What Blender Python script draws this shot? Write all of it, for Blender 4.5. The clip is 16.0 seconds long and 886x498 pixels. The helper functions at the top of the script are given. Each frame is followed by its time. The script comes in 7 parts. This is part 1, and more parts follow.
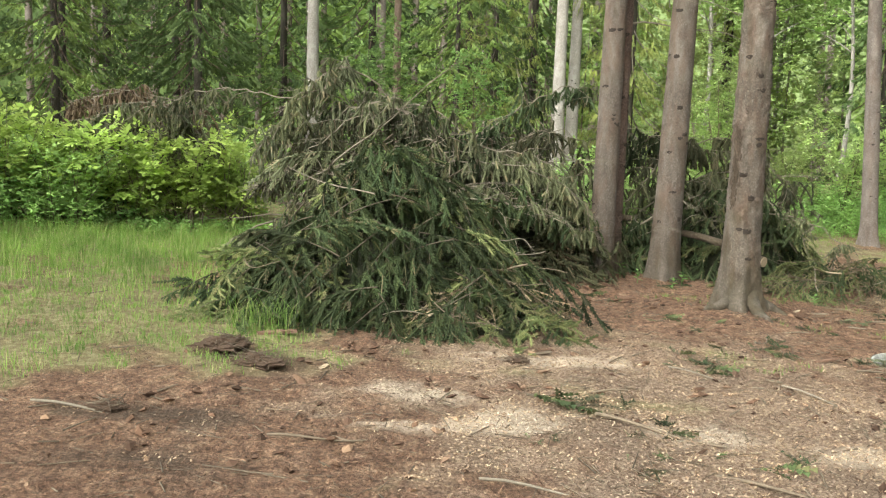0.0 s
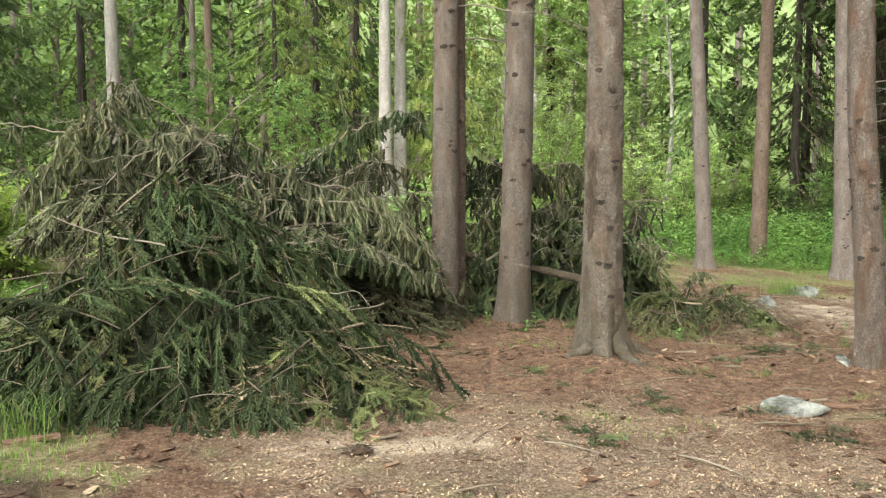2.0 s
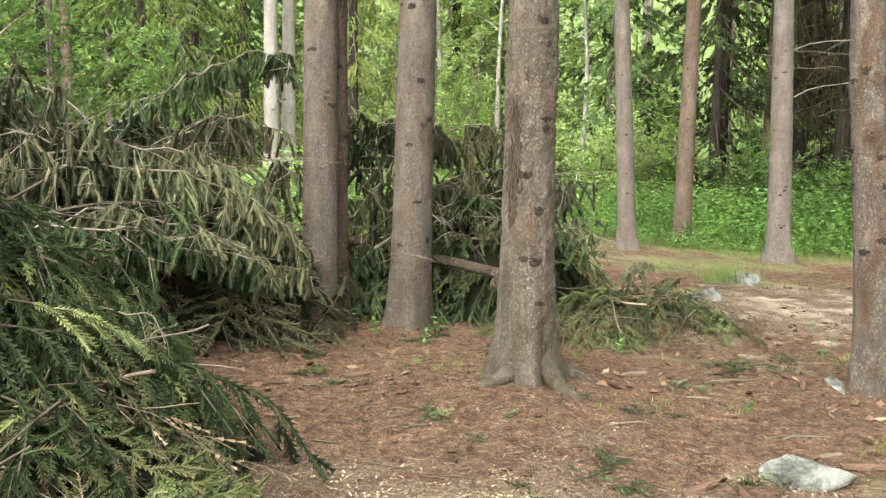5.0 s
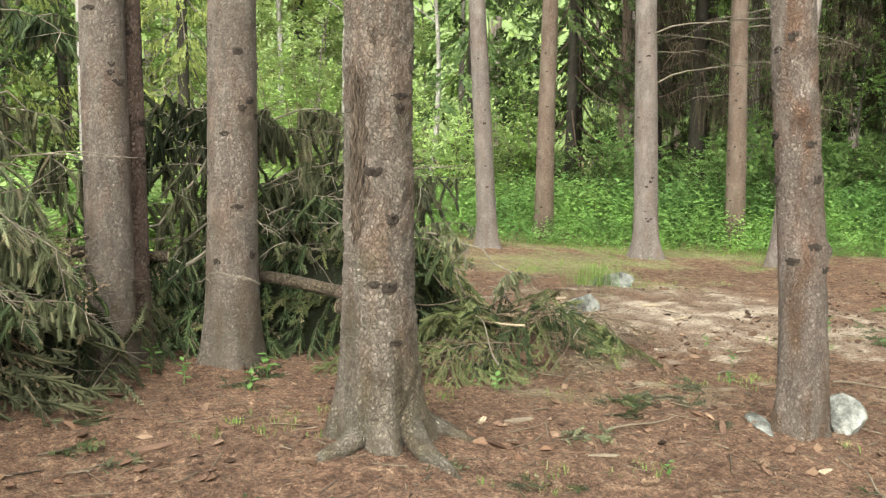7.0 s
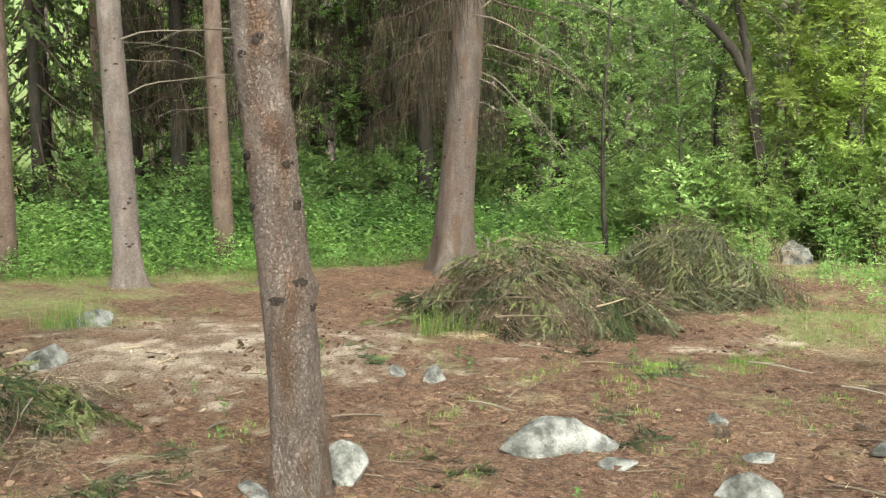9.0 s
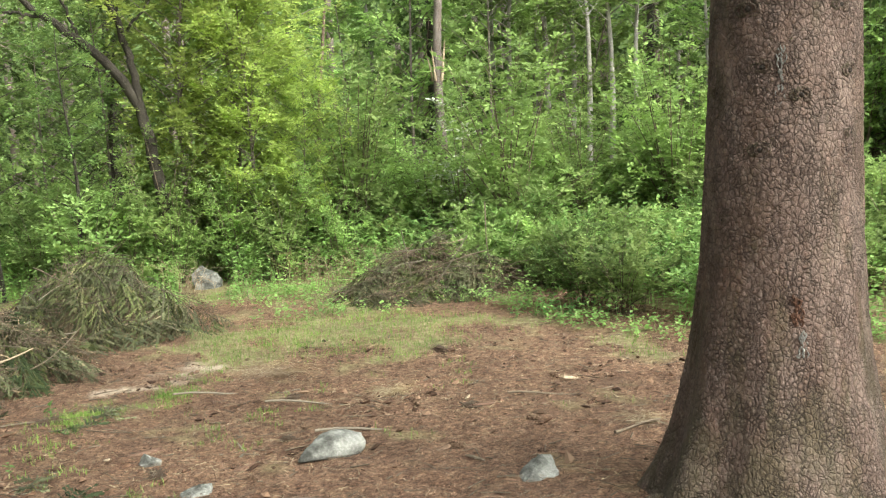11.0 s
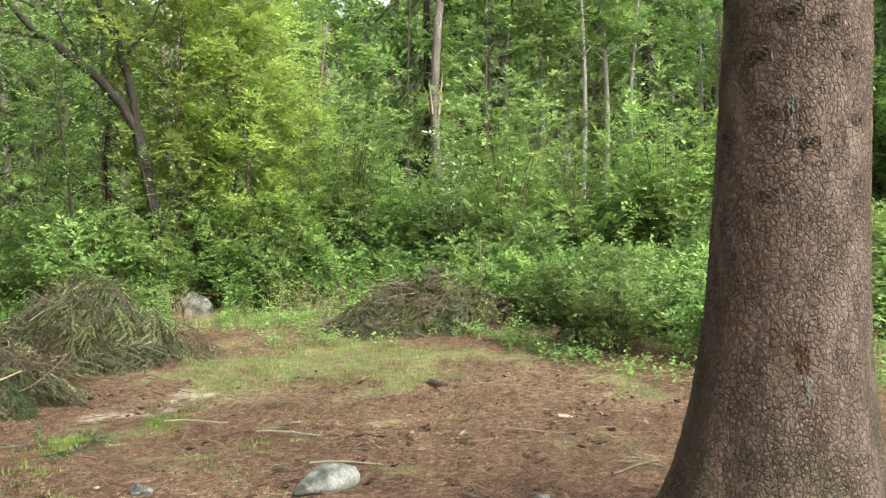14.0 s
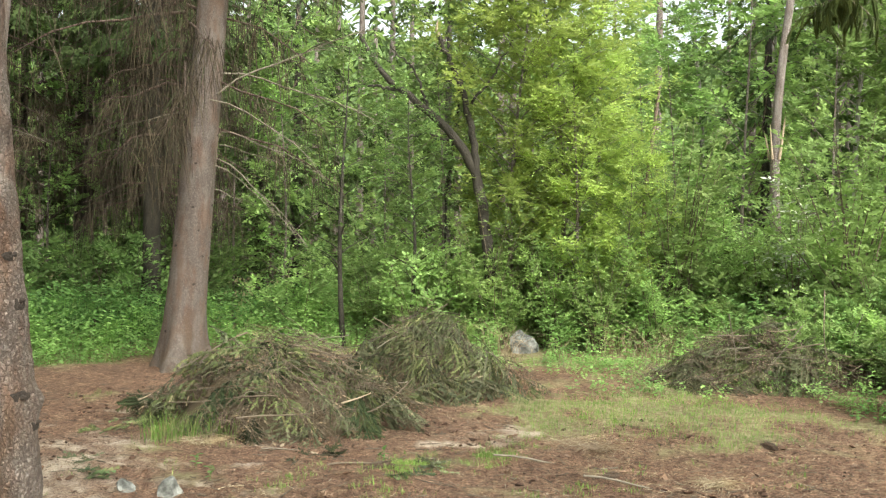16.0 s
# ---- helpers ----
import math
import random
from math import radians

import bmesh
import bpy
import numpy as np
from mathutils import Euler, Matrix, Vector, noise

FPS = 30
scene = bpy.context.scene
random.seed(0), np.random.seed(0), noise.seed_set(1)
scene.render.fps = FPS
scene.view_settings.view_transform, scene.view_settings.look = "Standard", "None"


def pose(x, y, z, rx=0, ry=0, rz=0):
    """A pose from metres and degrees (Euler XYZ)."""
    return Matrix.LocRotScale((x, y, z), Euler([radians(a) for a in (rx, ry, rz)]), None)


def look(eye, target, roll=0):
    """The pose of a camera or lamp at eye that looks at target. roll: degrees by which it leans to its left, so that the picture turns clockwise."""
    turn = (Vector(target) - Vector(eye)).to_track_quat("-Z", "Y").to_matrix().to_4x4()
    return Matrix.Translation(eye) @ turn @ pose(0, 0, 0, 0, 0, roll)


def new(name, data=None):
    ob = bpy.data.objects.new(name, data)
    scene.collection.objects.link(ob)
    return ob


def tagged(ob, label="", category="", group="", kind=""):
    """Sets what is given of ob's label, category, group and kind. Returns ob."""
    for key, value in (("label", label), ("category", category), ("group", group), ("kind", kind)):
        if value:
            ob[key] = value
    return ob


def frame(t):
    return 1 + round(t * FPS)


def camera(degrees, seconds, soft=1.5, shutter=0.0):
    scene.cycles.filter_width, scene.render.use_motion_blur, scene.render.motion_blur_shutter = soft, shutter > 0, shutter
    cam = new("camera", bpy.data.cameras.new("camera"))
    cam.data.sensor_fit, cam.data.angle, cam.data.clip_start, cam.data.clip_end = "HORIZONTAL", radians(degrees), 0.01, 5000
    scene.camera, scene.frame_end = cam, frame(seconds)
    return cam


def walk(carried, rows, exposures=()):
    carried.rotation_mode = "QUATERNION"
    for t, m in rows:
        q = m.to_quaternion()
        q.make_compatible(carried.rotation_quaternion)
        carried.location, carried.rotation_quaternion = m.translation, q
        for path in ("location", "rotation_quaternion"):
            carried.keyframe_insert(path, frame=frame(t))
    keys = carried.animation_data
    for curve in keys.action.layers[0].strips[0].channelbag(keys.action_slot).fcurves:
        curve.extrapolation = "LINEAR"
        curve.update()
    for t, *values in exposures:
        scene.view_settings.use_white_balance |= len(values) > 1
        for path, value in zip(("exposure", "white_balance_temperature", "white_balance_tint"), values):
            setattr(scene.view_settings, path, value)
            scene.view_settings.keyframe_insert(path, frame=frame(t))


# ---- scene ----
cam = camera(52.0, 16.0, 1.25)
METRES, EYE, TILT, LEAN, TURN = 6.739, 1.55, 0.0, 0.0, 0.0
ROWS = [
    (0.0, 0.0, 0.0, 0.0, 0.25, -7.4, -1.9),
    (0.5, 0.006, 0.0562, -0.0019, 0.25, -7.27, -2.55),
    (1.0, 0.0078, 0.1001, -0.003, -3.57, -8.45, -2.43),
    (1.5, 0.0081, 0.1491, -0.0018, -9.64, -6.2, -0.88),
    (2.0, 0.0175, 0.2033, -0.0065, -10.55, -5.0, 0.04),
    (2.5, 0.0413, 0.2529, -0.0093, -10.26, -7.47, -2.05),
    (3.0, 0.0506, 0.3119, -0.0122, -15.36, -6.05, -1.37),
    (5.5, 0.1315, 0.5632, -0.0171, -16.65, -6.98, -0.88),
    (6.0, 0.1484, 0.6112, -0.0158, -19.57, -6.5, -1.84),
    (6.5, 0.1647, 0.6668, -0.0201, -24.66, -5.3, 0.47),
    (7.0, 0.1955, 0.7195, -0.0219, -25.85, -7.23, -0.42),
    (7.5, 0.2223, 0.7602, -0.0204, -30.84, -7.6, -1.16),
    (8.0, 0.2419, 0.7999, -0.0189, -42.89, -8.27, 1.85),
    (8.5, 0.2731, 0.8104, -0.0181, -50.18, -7.7, 1.51),
    (9.0, 0.3035, 0.8103, -0.0174, -57.0, -6.33, 0.2),
    (9.5, 0.3184, 0.8113, -0.0169, -69.22, -4.77, 0.68),
    (10.0, 0.3247, 0.8219, -0.0186, -80.36, -4.64, 2.0),
    (12.5, 0.3329, 0.8172, -0.0163, -103.65, -4.86, 1.78),
    (13.0, 0.3331, 0.8159, -0.0151, -106.44, -4.37, 1.87),
    (13.5, 0.3307, 0.8251, -0.0143, -102.41, -4.02, 1.37),
    (14.0, 0.3338, 0.8343, -0.0157, -94.14, -3.37, 0.87),
    (14.5, 0.3356, 0.8371, -0.0157, -88.8, -3.0, 0.13),
    (15.0, 0.3356, 0.8394, -0.0151, -85.13, -2.86, 0.37),
    (15.5, 0.3333, 0.8453, -0.0152, -80.1, -2.02, -0.19),
    (16.0, 0.3298, 0.851, -0.0138, -74.06, -0.63, -0.99),
]
walk(cam, [(t, pose(0, 0, EYE, TILT, LEAN, TURN) @ pose(METRES * x, METRES * y, METRES * z, 90 + pitch, roll, yaw)) for t, x, y, z, yaw, pitch, roll in ROWS],
     [(0.0, 1.59, 6600, -2), (2.0, 1.57, 6600, -2), (3.2, 1.68, 6600, -2), (6.0, 1.84, 6600, -2), (7.5, 1.76, 6600, -2), (8.2, 1.67, 6600, -2), (9.5, 1.68, 6600, -2), (13.0, 1.60, 6600, -2), (16.0, 1.62, 6600, -2)])

# overcast daylight over a forest clearing
world = bpy.data.worlds.new("sky")
scene.world = world
world.use_nodes = True
wn = world.node_tree
sky = wn.nodes.new("ShaderNodeTexSky")
sky.sky_type, sky.sun_disc = "NISHITA", False
sky.sun_elevation, sky.sun_rotation = radians(48), radians(227)
sky.air_density, sky.dust_density, sky.ozone_density = 1.0, 4.0, 0.6
cloud = wn.nodes.new("ShaderNodeHueSaturation")
cloud.inputs["Saturation"].default_value = 0.25
wn.links.new(sky.outputs[0], cloud.inputs["Color"])
wn.links.new(cloud.outputs[0], wn.nodes["Background"].inputs[0])
wn.nodes["Background"].inputs[1].default_value = 0.13
sun = new("sun", bpy.data.lights.new("sun", "SUN"))
sun.data.energy, sun.data.angle, sun.data.color = 2.1, radians(70), (1.0, 0.95, 0.87)
sun.matrix_world = look((-18, -22, 27), (4, 6, 0))

# ---- mesh and noise tools ----
RNG = np.random.default_rng(7)


def vnoise(x, y, scale=1.0, seed=0):
    """Smooth value noise in 0..1 over the plane."""
    x, y = np.asarray(x, float) * scale + seed * 17.3, np.asarray(y, float) * scale - seed * 9.1
    xi, yi = np.floor(x), np.floor(y)
    fx, fy = x - xi, y - yi
    fx, fy = fx * fx * (3 - 2 * fx), fy * fy * (3 - 2 * fy)

    def h(i, j):
        s = np.sin(i * 127.1 + j * 311.7 + seed * 3.7) * 43758.5453
        return s - np.floor(s)
    a, b, c, d = h(xi, yi), h(xi + 1, yi), h(xi, yi + 1), h(xi + 1, yi + 1)
    return (a * (1 - fx) + b * fx) * (1 - fy) + (c * (1 - fx) + d * fx) * fy


def fbm(x, y, scale=1.0, seed=0, octaves=3):
    total, gain = 0.0, 0.5
    for k in range(octaves):
        total = total + gain * vnoise(x, y, scale * 2 ** k, seed + k)
        gain *= 0.5
    return total / (1 - 0.5 ** octaves)


def unit(a):
    return a / np.maximum(np.linalg.norm(a, axis=-1, keepdims=True), 1e-9)


class Soup:
    """Collects vertices and faces of one mesh."""

    def __init__(self):
        self.v, self.f, self.n = [], [], 0

    def add(self, verts, faces, mat=0, smooth=True):
        verts = np.asarray(verts, float).reshape(-1, 3)
        faces = np.asarray(faces, np.int64)
        if len(faces):
            self.v.append(verts)
            self.f.append((faces + self.n, mat, smooth))
            self.n += len(verts)
        return self

    def mesh(self, name, mats):
        me = bpy.data.meshes.new(name)
        v = np.concatenate(self.v)
        me.vertices.add(len(v))
        me.vertices.foreach_set("co", v.astype(np.float32).ravel())
        loops = np.concatenate([f.ravel() for f, _, _ in self.f])
        totals = np.concatenate([np.full(len(f), f.shape[1]) for f, _, _ in self.f])
        me.loops.add(len(loops))
        me.loops.foreach_set("vertex_index", loops.astype(np.int32))
        me.polygons.add(len(totals))
        me.polygons.foreach_set("loop_start", np.r_[0, np.cumsum(totals)[:-1]].astype(np.int32))
        me.polygons.foreach_set("material_index", np.concatenate([np.full(len(f), m) for f, m, _ in self.f]).astype(np.int32))
        me.polygons.foreach_set("use_smooth", np.concatenate([np.full(len(f), s) for f, _, s in self.f]))
        for m in mats:
            me.materials.append(m)
        me.update(calc_edges=True)
        return me

    def tube(self, path, radii, sides=6, mat=0, cap=True):
        path = np.asarray(path, float)
        n = len(path)
        radii = np.broadcast_to(np.asarray(radii, float), (n,))
        t = unit(np.gradient(path, axis=0))
        ref = np.eye(3)[[np.argmin(np.abs(t).max(0))]]
        a = unit(np.cross(t, ref))
        b = np.cross(t, a)
        ang = np.linspace(0, 2 * np.pi, sides, endpoint=False)
        ring = path[:, None] + radii[:, None, None] * (a[:, None] * np.cos(ang)[None, :, None] + b[:, None] * np.sin(ang)[None, :, None])
        i, j = np.arange(n - 1)[:, None] * sides, np.arange(sides)[None]
        k = (np.arange(sides)[None] + 1) % sides
        faces = np.stack([i + j, i + k, i + sides + k, i + sides + j], -1).reshape(-1, 4)
        self.add(ring, faces, mat)
        if cap:
            for base, r in ((0, ring[0]), (1, ring[-1])):
                c = path[0] if base == 0 else path[-1]
                self.add(np.vstack([r, c]), [[q, (q + 1) % sides, sides] for q in range(sides)], mat, False)
        return self

    def leaves(self, c, d, size, rng, mat=0, aspect=0.6, fold=0.12, up=1.1, simple=False):
        """One folded leaf at each place c, pointing along d."""
        c, n = np.asarray(c, float), len(c)
        d = unit(np.asarray(d, float))
        size = np.broadcast_to(np.asarray(size, float), (n,))[:, None]
        normal = unit(rng.normal(size=(n, 3)) * 0.6 + [0, 0, up])
        s = unit(np.cross(d, normal))
        normal = np.cross(s, d)
        w = size * aspect * 0.5
        if simple == "quad":
            v = np.stack([c, c + d * size * 0.42 + s * w + normal * size * fold * 0.5, c + d * size, c + d * size * 0.42 - s * w + normal * size * fold * 0.5], 1)
            return self.add(v, np.arange(n)[:, None] * 4 + [0, 1, 2, 3], mat, False)
        if simple:
            v = np.stack([c + s * w * 1.2, c - s * w * 0.9, c + d * size], 1)
            return self.add(v, np.arange(n)[:, None] * 3 + [0, 1, 2], mat, False)
        v = np.stack([c, c + d * size * 0.45 + s * w + normal * size * fold, c + d * size, c + d * size * 0.45 - s * w + normal * size * fold], 1)
        q = np.arange(n)[:, None] * 4
        return self.add(v, np.concatenate([q + [0, 1, 2], q + [0, 2, 3]]), mat, False)

    def combs(self, p0, p1, rng, mat=0, reach=0.014, teeth=4, planes=2):
        """Needled twigs from p0 to p1: rows of needle teeth on both sides of the stem, in one or two planes."""
        p0, p1 = np.asarray(p0, float), np.asarray(p1, float)
        n, k = len(p0), teeth
        ax = p1 - p0
        t = unit(ax)
        a = unit(np.cross(t, rng.normal(size=(n, 3))))
        stem = [p0 + ax * (i / k) for i in range(k + 1)]
        tips, faces = [], []
        for q, s in enumerate((a, np.cross(t, a))[:planes]):
            for sgn in (1, -1):
                for i in range(k):
                    r = reach * (0.75 + 0.5 * rng.random((n, 1))) * (1.1 - 0.45 * i / k)
                    faces.append([i, i + 1, k + 1 + len(tips)])
                    tips.append(p0 + ax * ((i + 0.75) / k) + (s * sgn + t * 0.9) * r)
        v = np.stack(stem + tips, 1)
        m = v.shape[1]
        f = np.array(faces)[None] + (np.arange(n) * m)[:, None, None]
        return self.add(v, f.reshape(-1, 3), mat, False)

    def sticks(self, p0, p1, r0, r1, mat=0):
        """Three-sided straight sticks, many at once."""
        p0, p1 = np.asarray(p0, float), np.asarray(p1, float)
        n = len(p0)
        t = unit(p1 - p0)
        a = unit(np.cross(t, [0.31, 0.52, 0.79]))
        b = np.cross(t, a)
        r0 = np.broadcast_to(np.asarray(r0, float), (n,))[:, None]
        r1 = np.broadcast_to(np.asarray(r1, float), (n,))[:, None]
        out = []
        for p, r in ((p0, r0), (p1, r1)):
            for k in range(3):
                g = 2 * np.pi * k / 3
                out.append(p + r * (a * math.cos(g) + b * math.sin(g)))
        v = np.stack(out, 1)
        q = np.arange(n)[:, None] * 6
        return self.add(v, np.concatenate([q + [0, 1, 4, 3], q + [1, 2, 5, 4], q + [2, 0, 3, 5]]), mat)


def thing(name, m, label, category, group="", kind=""):
    ob = new(name)
    ob.empty_display_size = 0.1
    ob.matrix_basis = m
    return tagged(ob, label, category, group, kind)


def part(name, data, parent, label="", m=None):
    ob = new(name, data)
    ob.parent = parent
    if m is not None:
        ob.matrix_basis = m
    return tagged(ob, label)


# ---- materials ----
def material(name, rough=0.8):
    m = bpy.data.materials.new(name)
    m.use_nodes = True
    t = m.node_tree
    bsdf = t.nodes["Principled BSDF"]
    bsdf.inputs["Roughness"].default_value = rough
    bsdf.inputs["Specular IOR Level"].default_value = 0.3
    return m, t, bsdf


def node(t, kind, **values):
    n = t.nodes.new("ShaderNode" + kind)
    for k, v in values.items():
        n.inputs[k.replace("_", " ")].default_value = v
    return n


def ramp(t, source, stops):
    n = t.nodes.new("ShaderNodeValToRGB")
    e = n.color_ramp.elements
    while len(e) < len(stops):
        e.new(0.5)
    for k, (at, col) in enumerate(stops):
        e[k].position = at
        e[k].color = (*col, 1) if len(col) == 3 else col
    t.links.new(source, n.inputs[0])
    return n


def mix(t, fac, a, b, blend="MIX"):
    n = t.nodes.new("ShaderNodeMix")
    n.data_type, n.blend_type = "RGBA", blend
    for src, sock in ((fac, n.inputs[0]), (a, n.inputs[6]), (b, n.inputs[7])):
        if hasattr(src, "links"):
            t.links.new(src, sock)
        elif isinstance(src, (int, float)):
            sock.default_value = src
        else:
            sock.default_value = (*src, 1)
    return n.outputs[2]


def coords(t, scale=(1, 1, 1), which="Object"):
    c = t.nodes.new("ShaderNodeTexCoord")
    mp = t.nodes.new("ShaderNodeMapping")
    mp.inputs["Scale"].default_value = scale
    t.links.new(c.outputs[which], mp.inputs[0])
    return mp.outputs[0]


def noise_tex(t, vec, scale, detail=4.0, rough=0.6):
    n = node(t, "TexNoise", Scale=scale, Detail=detail, Roughness=rough)
    t.links.new(vec, n.inputs["Vector"])
    return n


def bump(t, bsdf, height, strength, distance):
    b = node(t, "Bump", Strength=strength, Distance=distance)
    t.links.new(height, b.inputs["Height"])
    t.links.new(b.outputs[0], bsdf.inputs["Normal"])


def foliage(name, stops, through_light=0.35, rough=0.6, spread=0.2):
    """Leaves or needles: each its own tint, every plant slightly different, some light passing through."""
    m, t, bsdf = material(name, rough)
    bsdf.inputs["Specular IOR Level"].default_value = 0.15
    geo = t.nodes.new("ShaderNodeNewGeometry")
    col = ramp(t, geo.outputs["Random Per Island"], stops)
    info = t.nodes.new("ShaderNodeObjectInfo")
    hsv = node(t, "HueSaturation")
    for sock, lo, hi in (("Hue", 0.5 - spread * 0.05, 0.5 + spread * 0.05), ("Value", 1 - spread * 1.8, 1 + spread * 1.8)):
        r = node(t, "MapRange")
        r.inputs[3].default_value, r.inputs[4].default_value = lo, hi
        t.links.new(info.outputs["Random"], r.inputs[0])
        t.links.new(r.outputs[0], hsv.inputs[sock])
    patch = noise_tex(t, coords(t), 1.6, 3)
    tone = ramp(t, patch.outputs[0], [(0.32, (0.62, 0.64, 0.66)), (0.68, (1.32, 1.3, 1.15))])
    t.links.new(mix(t, 1.0, col.outputs[0], tone.outputs[0], "MULTIPLY"), hsv.inputs["Color"])
    t.links.new(hsv.outputs[0], bsdf.inputs["Base Color"])
    if through_light:
        tr = node(t, "BsdfTranslucent")
        t.links.new(hsv.outputs[0], tr.inputs[0])
        ms = node(t, "MixShader", Fac=through_light)
        t.links.new(bsdf.outputs[0], ms.inputs[1])
        t.links.new(tr.outputs[0], ms.inputs[2])
        t.links.new(ms.outputs[0], t.nodes["Material Output"].inputs[0])
    return m


def bark(name, dark, mid, pale, cell=40.0, flat=0.8, bumpy=0.8, moss=0.0, rust=0.0, crack=0.05, flaky=0.5, lines_dark=0.5, warped=0.035, grain=0.45):
    """Scaly conifer bark: plates parted by thin cracks, flaking edges, vertical streaks, lichen and a mossy foot."""
    m, t, bsdf = material(name, 0.92)
    v = coords(t, (1, 1, flat))
    warp = noise_tex(t, v, 14, 5, 0.65)
    vv = node(t, "VectorMath")
    vv.operation = "MULTIPLY_ADD"
    t.links.new(warp.outputs["Color"], vv.inputs[0])
    vv.inputs[1].default_value = (warped, warped, warped)
    t.links.new(v, vv.inputs[2])
    jag = noise_tex(t, v, 75, 3, 0.6)
    vj = node(t, "VectorMath")
    vj.operation = "MULTIPLY_ADD"
    t.links.new(jag.outputs["Color"], vj.inputs[0])
    vj.inputs[1].default_value = (0.16 * warped, 0.16 * warped, 0.12 * warped)
    t.links.new(vv.outputs[0], vj.inputs[2])
    vv = vj
    lines, domes = [], []
    for scale, w in ((cell, crack), (cell * 1.9, crack * 1.3)):
        e = node(t, "TexVoronoi", Scale=scale, Randomness=1.0)
        e.feature = "DISTANCE_TO_EDGE"
        t.links.new(vv.outputs[0], e.inputs["Vector"])
        domes.append(ramp(t, e.outputs["Distance"], [(0.0, (0,) * 3), (0.12, (0.6,) * 3), (0.4, (1,) * 3)]).outputs[0])
        lines.append(ramp(t, e.outputs["Distance"], [(0.0, (0.0,) * 3), (w, (0.75,) * 3), (w * 2.6, (1,) * 3)]).outputs[0])
    open_up = noise_tex(t, coords(t, (1, 1, 0.5)), 9, 4, 0.6)
    second = mix(t, ramp(t, open_up.outputs[0], [(0.44, (0,) * 3), (0.58, (0.8,) * 3)]).outputs[0], (1, 1, 1), lines[1])
    first = mix(t, ramp(t, open_up.outputs[0], [(0.34, (0.35,) * 3), (0.52, (1,) * 3)]).outputs[0], (1, 1, 1), lines[0])
    cut = mix(t, 1.0, first, second, "MULTIPLY")
    plate = node(t, "TexVoronoi", Scale=cell * 1.9)
    t.links.new(vv.outputs[0], plate.inputs["Vector"])
    sep = node(t, "SeparateColor")
    t.links.new(plate.outputs["Color"], sep.inputs[0])
    col = ramp(t, sep.outputs[0], [(0.0, tuple(0.82 * q for q in mid)), (0.7, mid), (1.0, tuple(q + flaky * (w - q) for q, w in zip(mid, pale)))]).outputs[0]
    streak = noise_tex(t, coords(t, (1, 1, 0.12)), 20, 5, 0.7)
    col = mix(t, 0.7 * grain, col, ramp(t, streak.outputs[0], [(0.36, (0.66, 0.64, 0.62)), (0.5, (1, 1, 1)), (0.64, (1.28, 1.28, 1.27))]).outputs[0], "MULTIPLY")
    blotch = noise_tex(t, coords(t, (1, 1, 0.4)), 5.0, 3, 0.55)
    col = mix(t, ramp(t, blotch.outputs[0], [(0.48, (0, 0, 0)), (0.68, (0.7, 0.7, 0.7))]).outputs[0], col, pale)
    if rust:
        red = noise_tex(t, coords(t, (1, 1, 0.3)), 6.5, 4)
        col = mix(t, ramp(t, red.outputs[0], [(0.46, (0, 0, 0)), (0.62, (rust,) * 3)]).outputs[0], col, (0.15, 0.078, 0.048))
    fine = noise_tex(t, v, 110, 5, 0.75)
    col = mix(t, grain, col, ramp(t, fine.outputs[0], [(0.36, (0.62, 0.62, 0.62)), (0.64, (1.3, 1.3, 1.3))]).outputs[0], "MULTIPLY")
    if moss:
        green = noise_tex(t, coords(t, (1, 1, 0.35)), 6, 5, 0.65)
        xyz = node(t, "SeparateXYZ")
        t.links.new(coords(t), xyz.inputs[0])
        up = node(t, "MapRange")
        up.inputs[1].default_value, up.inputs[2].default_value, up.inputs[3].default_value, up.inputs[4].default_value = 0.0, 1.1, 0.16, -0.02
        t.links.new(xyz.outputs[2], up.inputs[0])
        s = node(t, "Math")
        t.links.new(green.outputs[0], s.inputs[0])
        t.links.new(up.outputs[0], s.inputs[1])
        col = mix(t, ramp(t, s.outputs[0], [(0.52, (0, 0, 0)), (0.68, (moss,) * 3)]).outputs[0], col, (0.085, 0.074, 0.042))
    col = mix(t, mix(t, lines_dark, (1, 1, 1), cut), dark, col)
    t.links.new(col, bsdf.inputs["Base Color"])
    bump(t, bsdf, mix(t, 0.35, mix(t, 0.5, mix(t, 0.45, domes[0], domes[1]), cut), mix(t, 0.4, sep.outputs[1], fine.outputs[0])), bumpy, 0.022)
    return m


def plain(name, a, b, scale=12.0, rough=0.85, bumpy=0.3, stretch=(1, 1, 1), spread=0.0):
    """Two-tone noisy surface with fine relief."""
    m, t, bsdf = material(name, rough)
    v = coords(t, stretch)
    n1, n2 = noise_tex(t, v, scale, 5), noise_tex(t, v, scale * 7, 3)
    col = mix(t, n1.outputs[0], a, b)
    col = mix(t, 0.5, col, ramp(t, n2.outputs[0], [(0.3, (0.55, 0.55, 0.55)), (0.7, (1.35, 1.35, 1.35))]).outputs[0], "MULTIPLY")
    if spread:
        geo = t.nodes.new("ShaderNodeNewGeometry")
        col = mix(t, 0.8, col, ramp(t, geo.outputs["Random Per Island"], [(0, (1 - spread,) * 3), (1, (1 + spread,) * 3)]).outputs[0], "MULTIPLY")
    t.links.new(col, bsdf.inputs["Base Color"])
    bump(t, bsdf, n2.outputs[0], bumpy, 0.01)
    return m


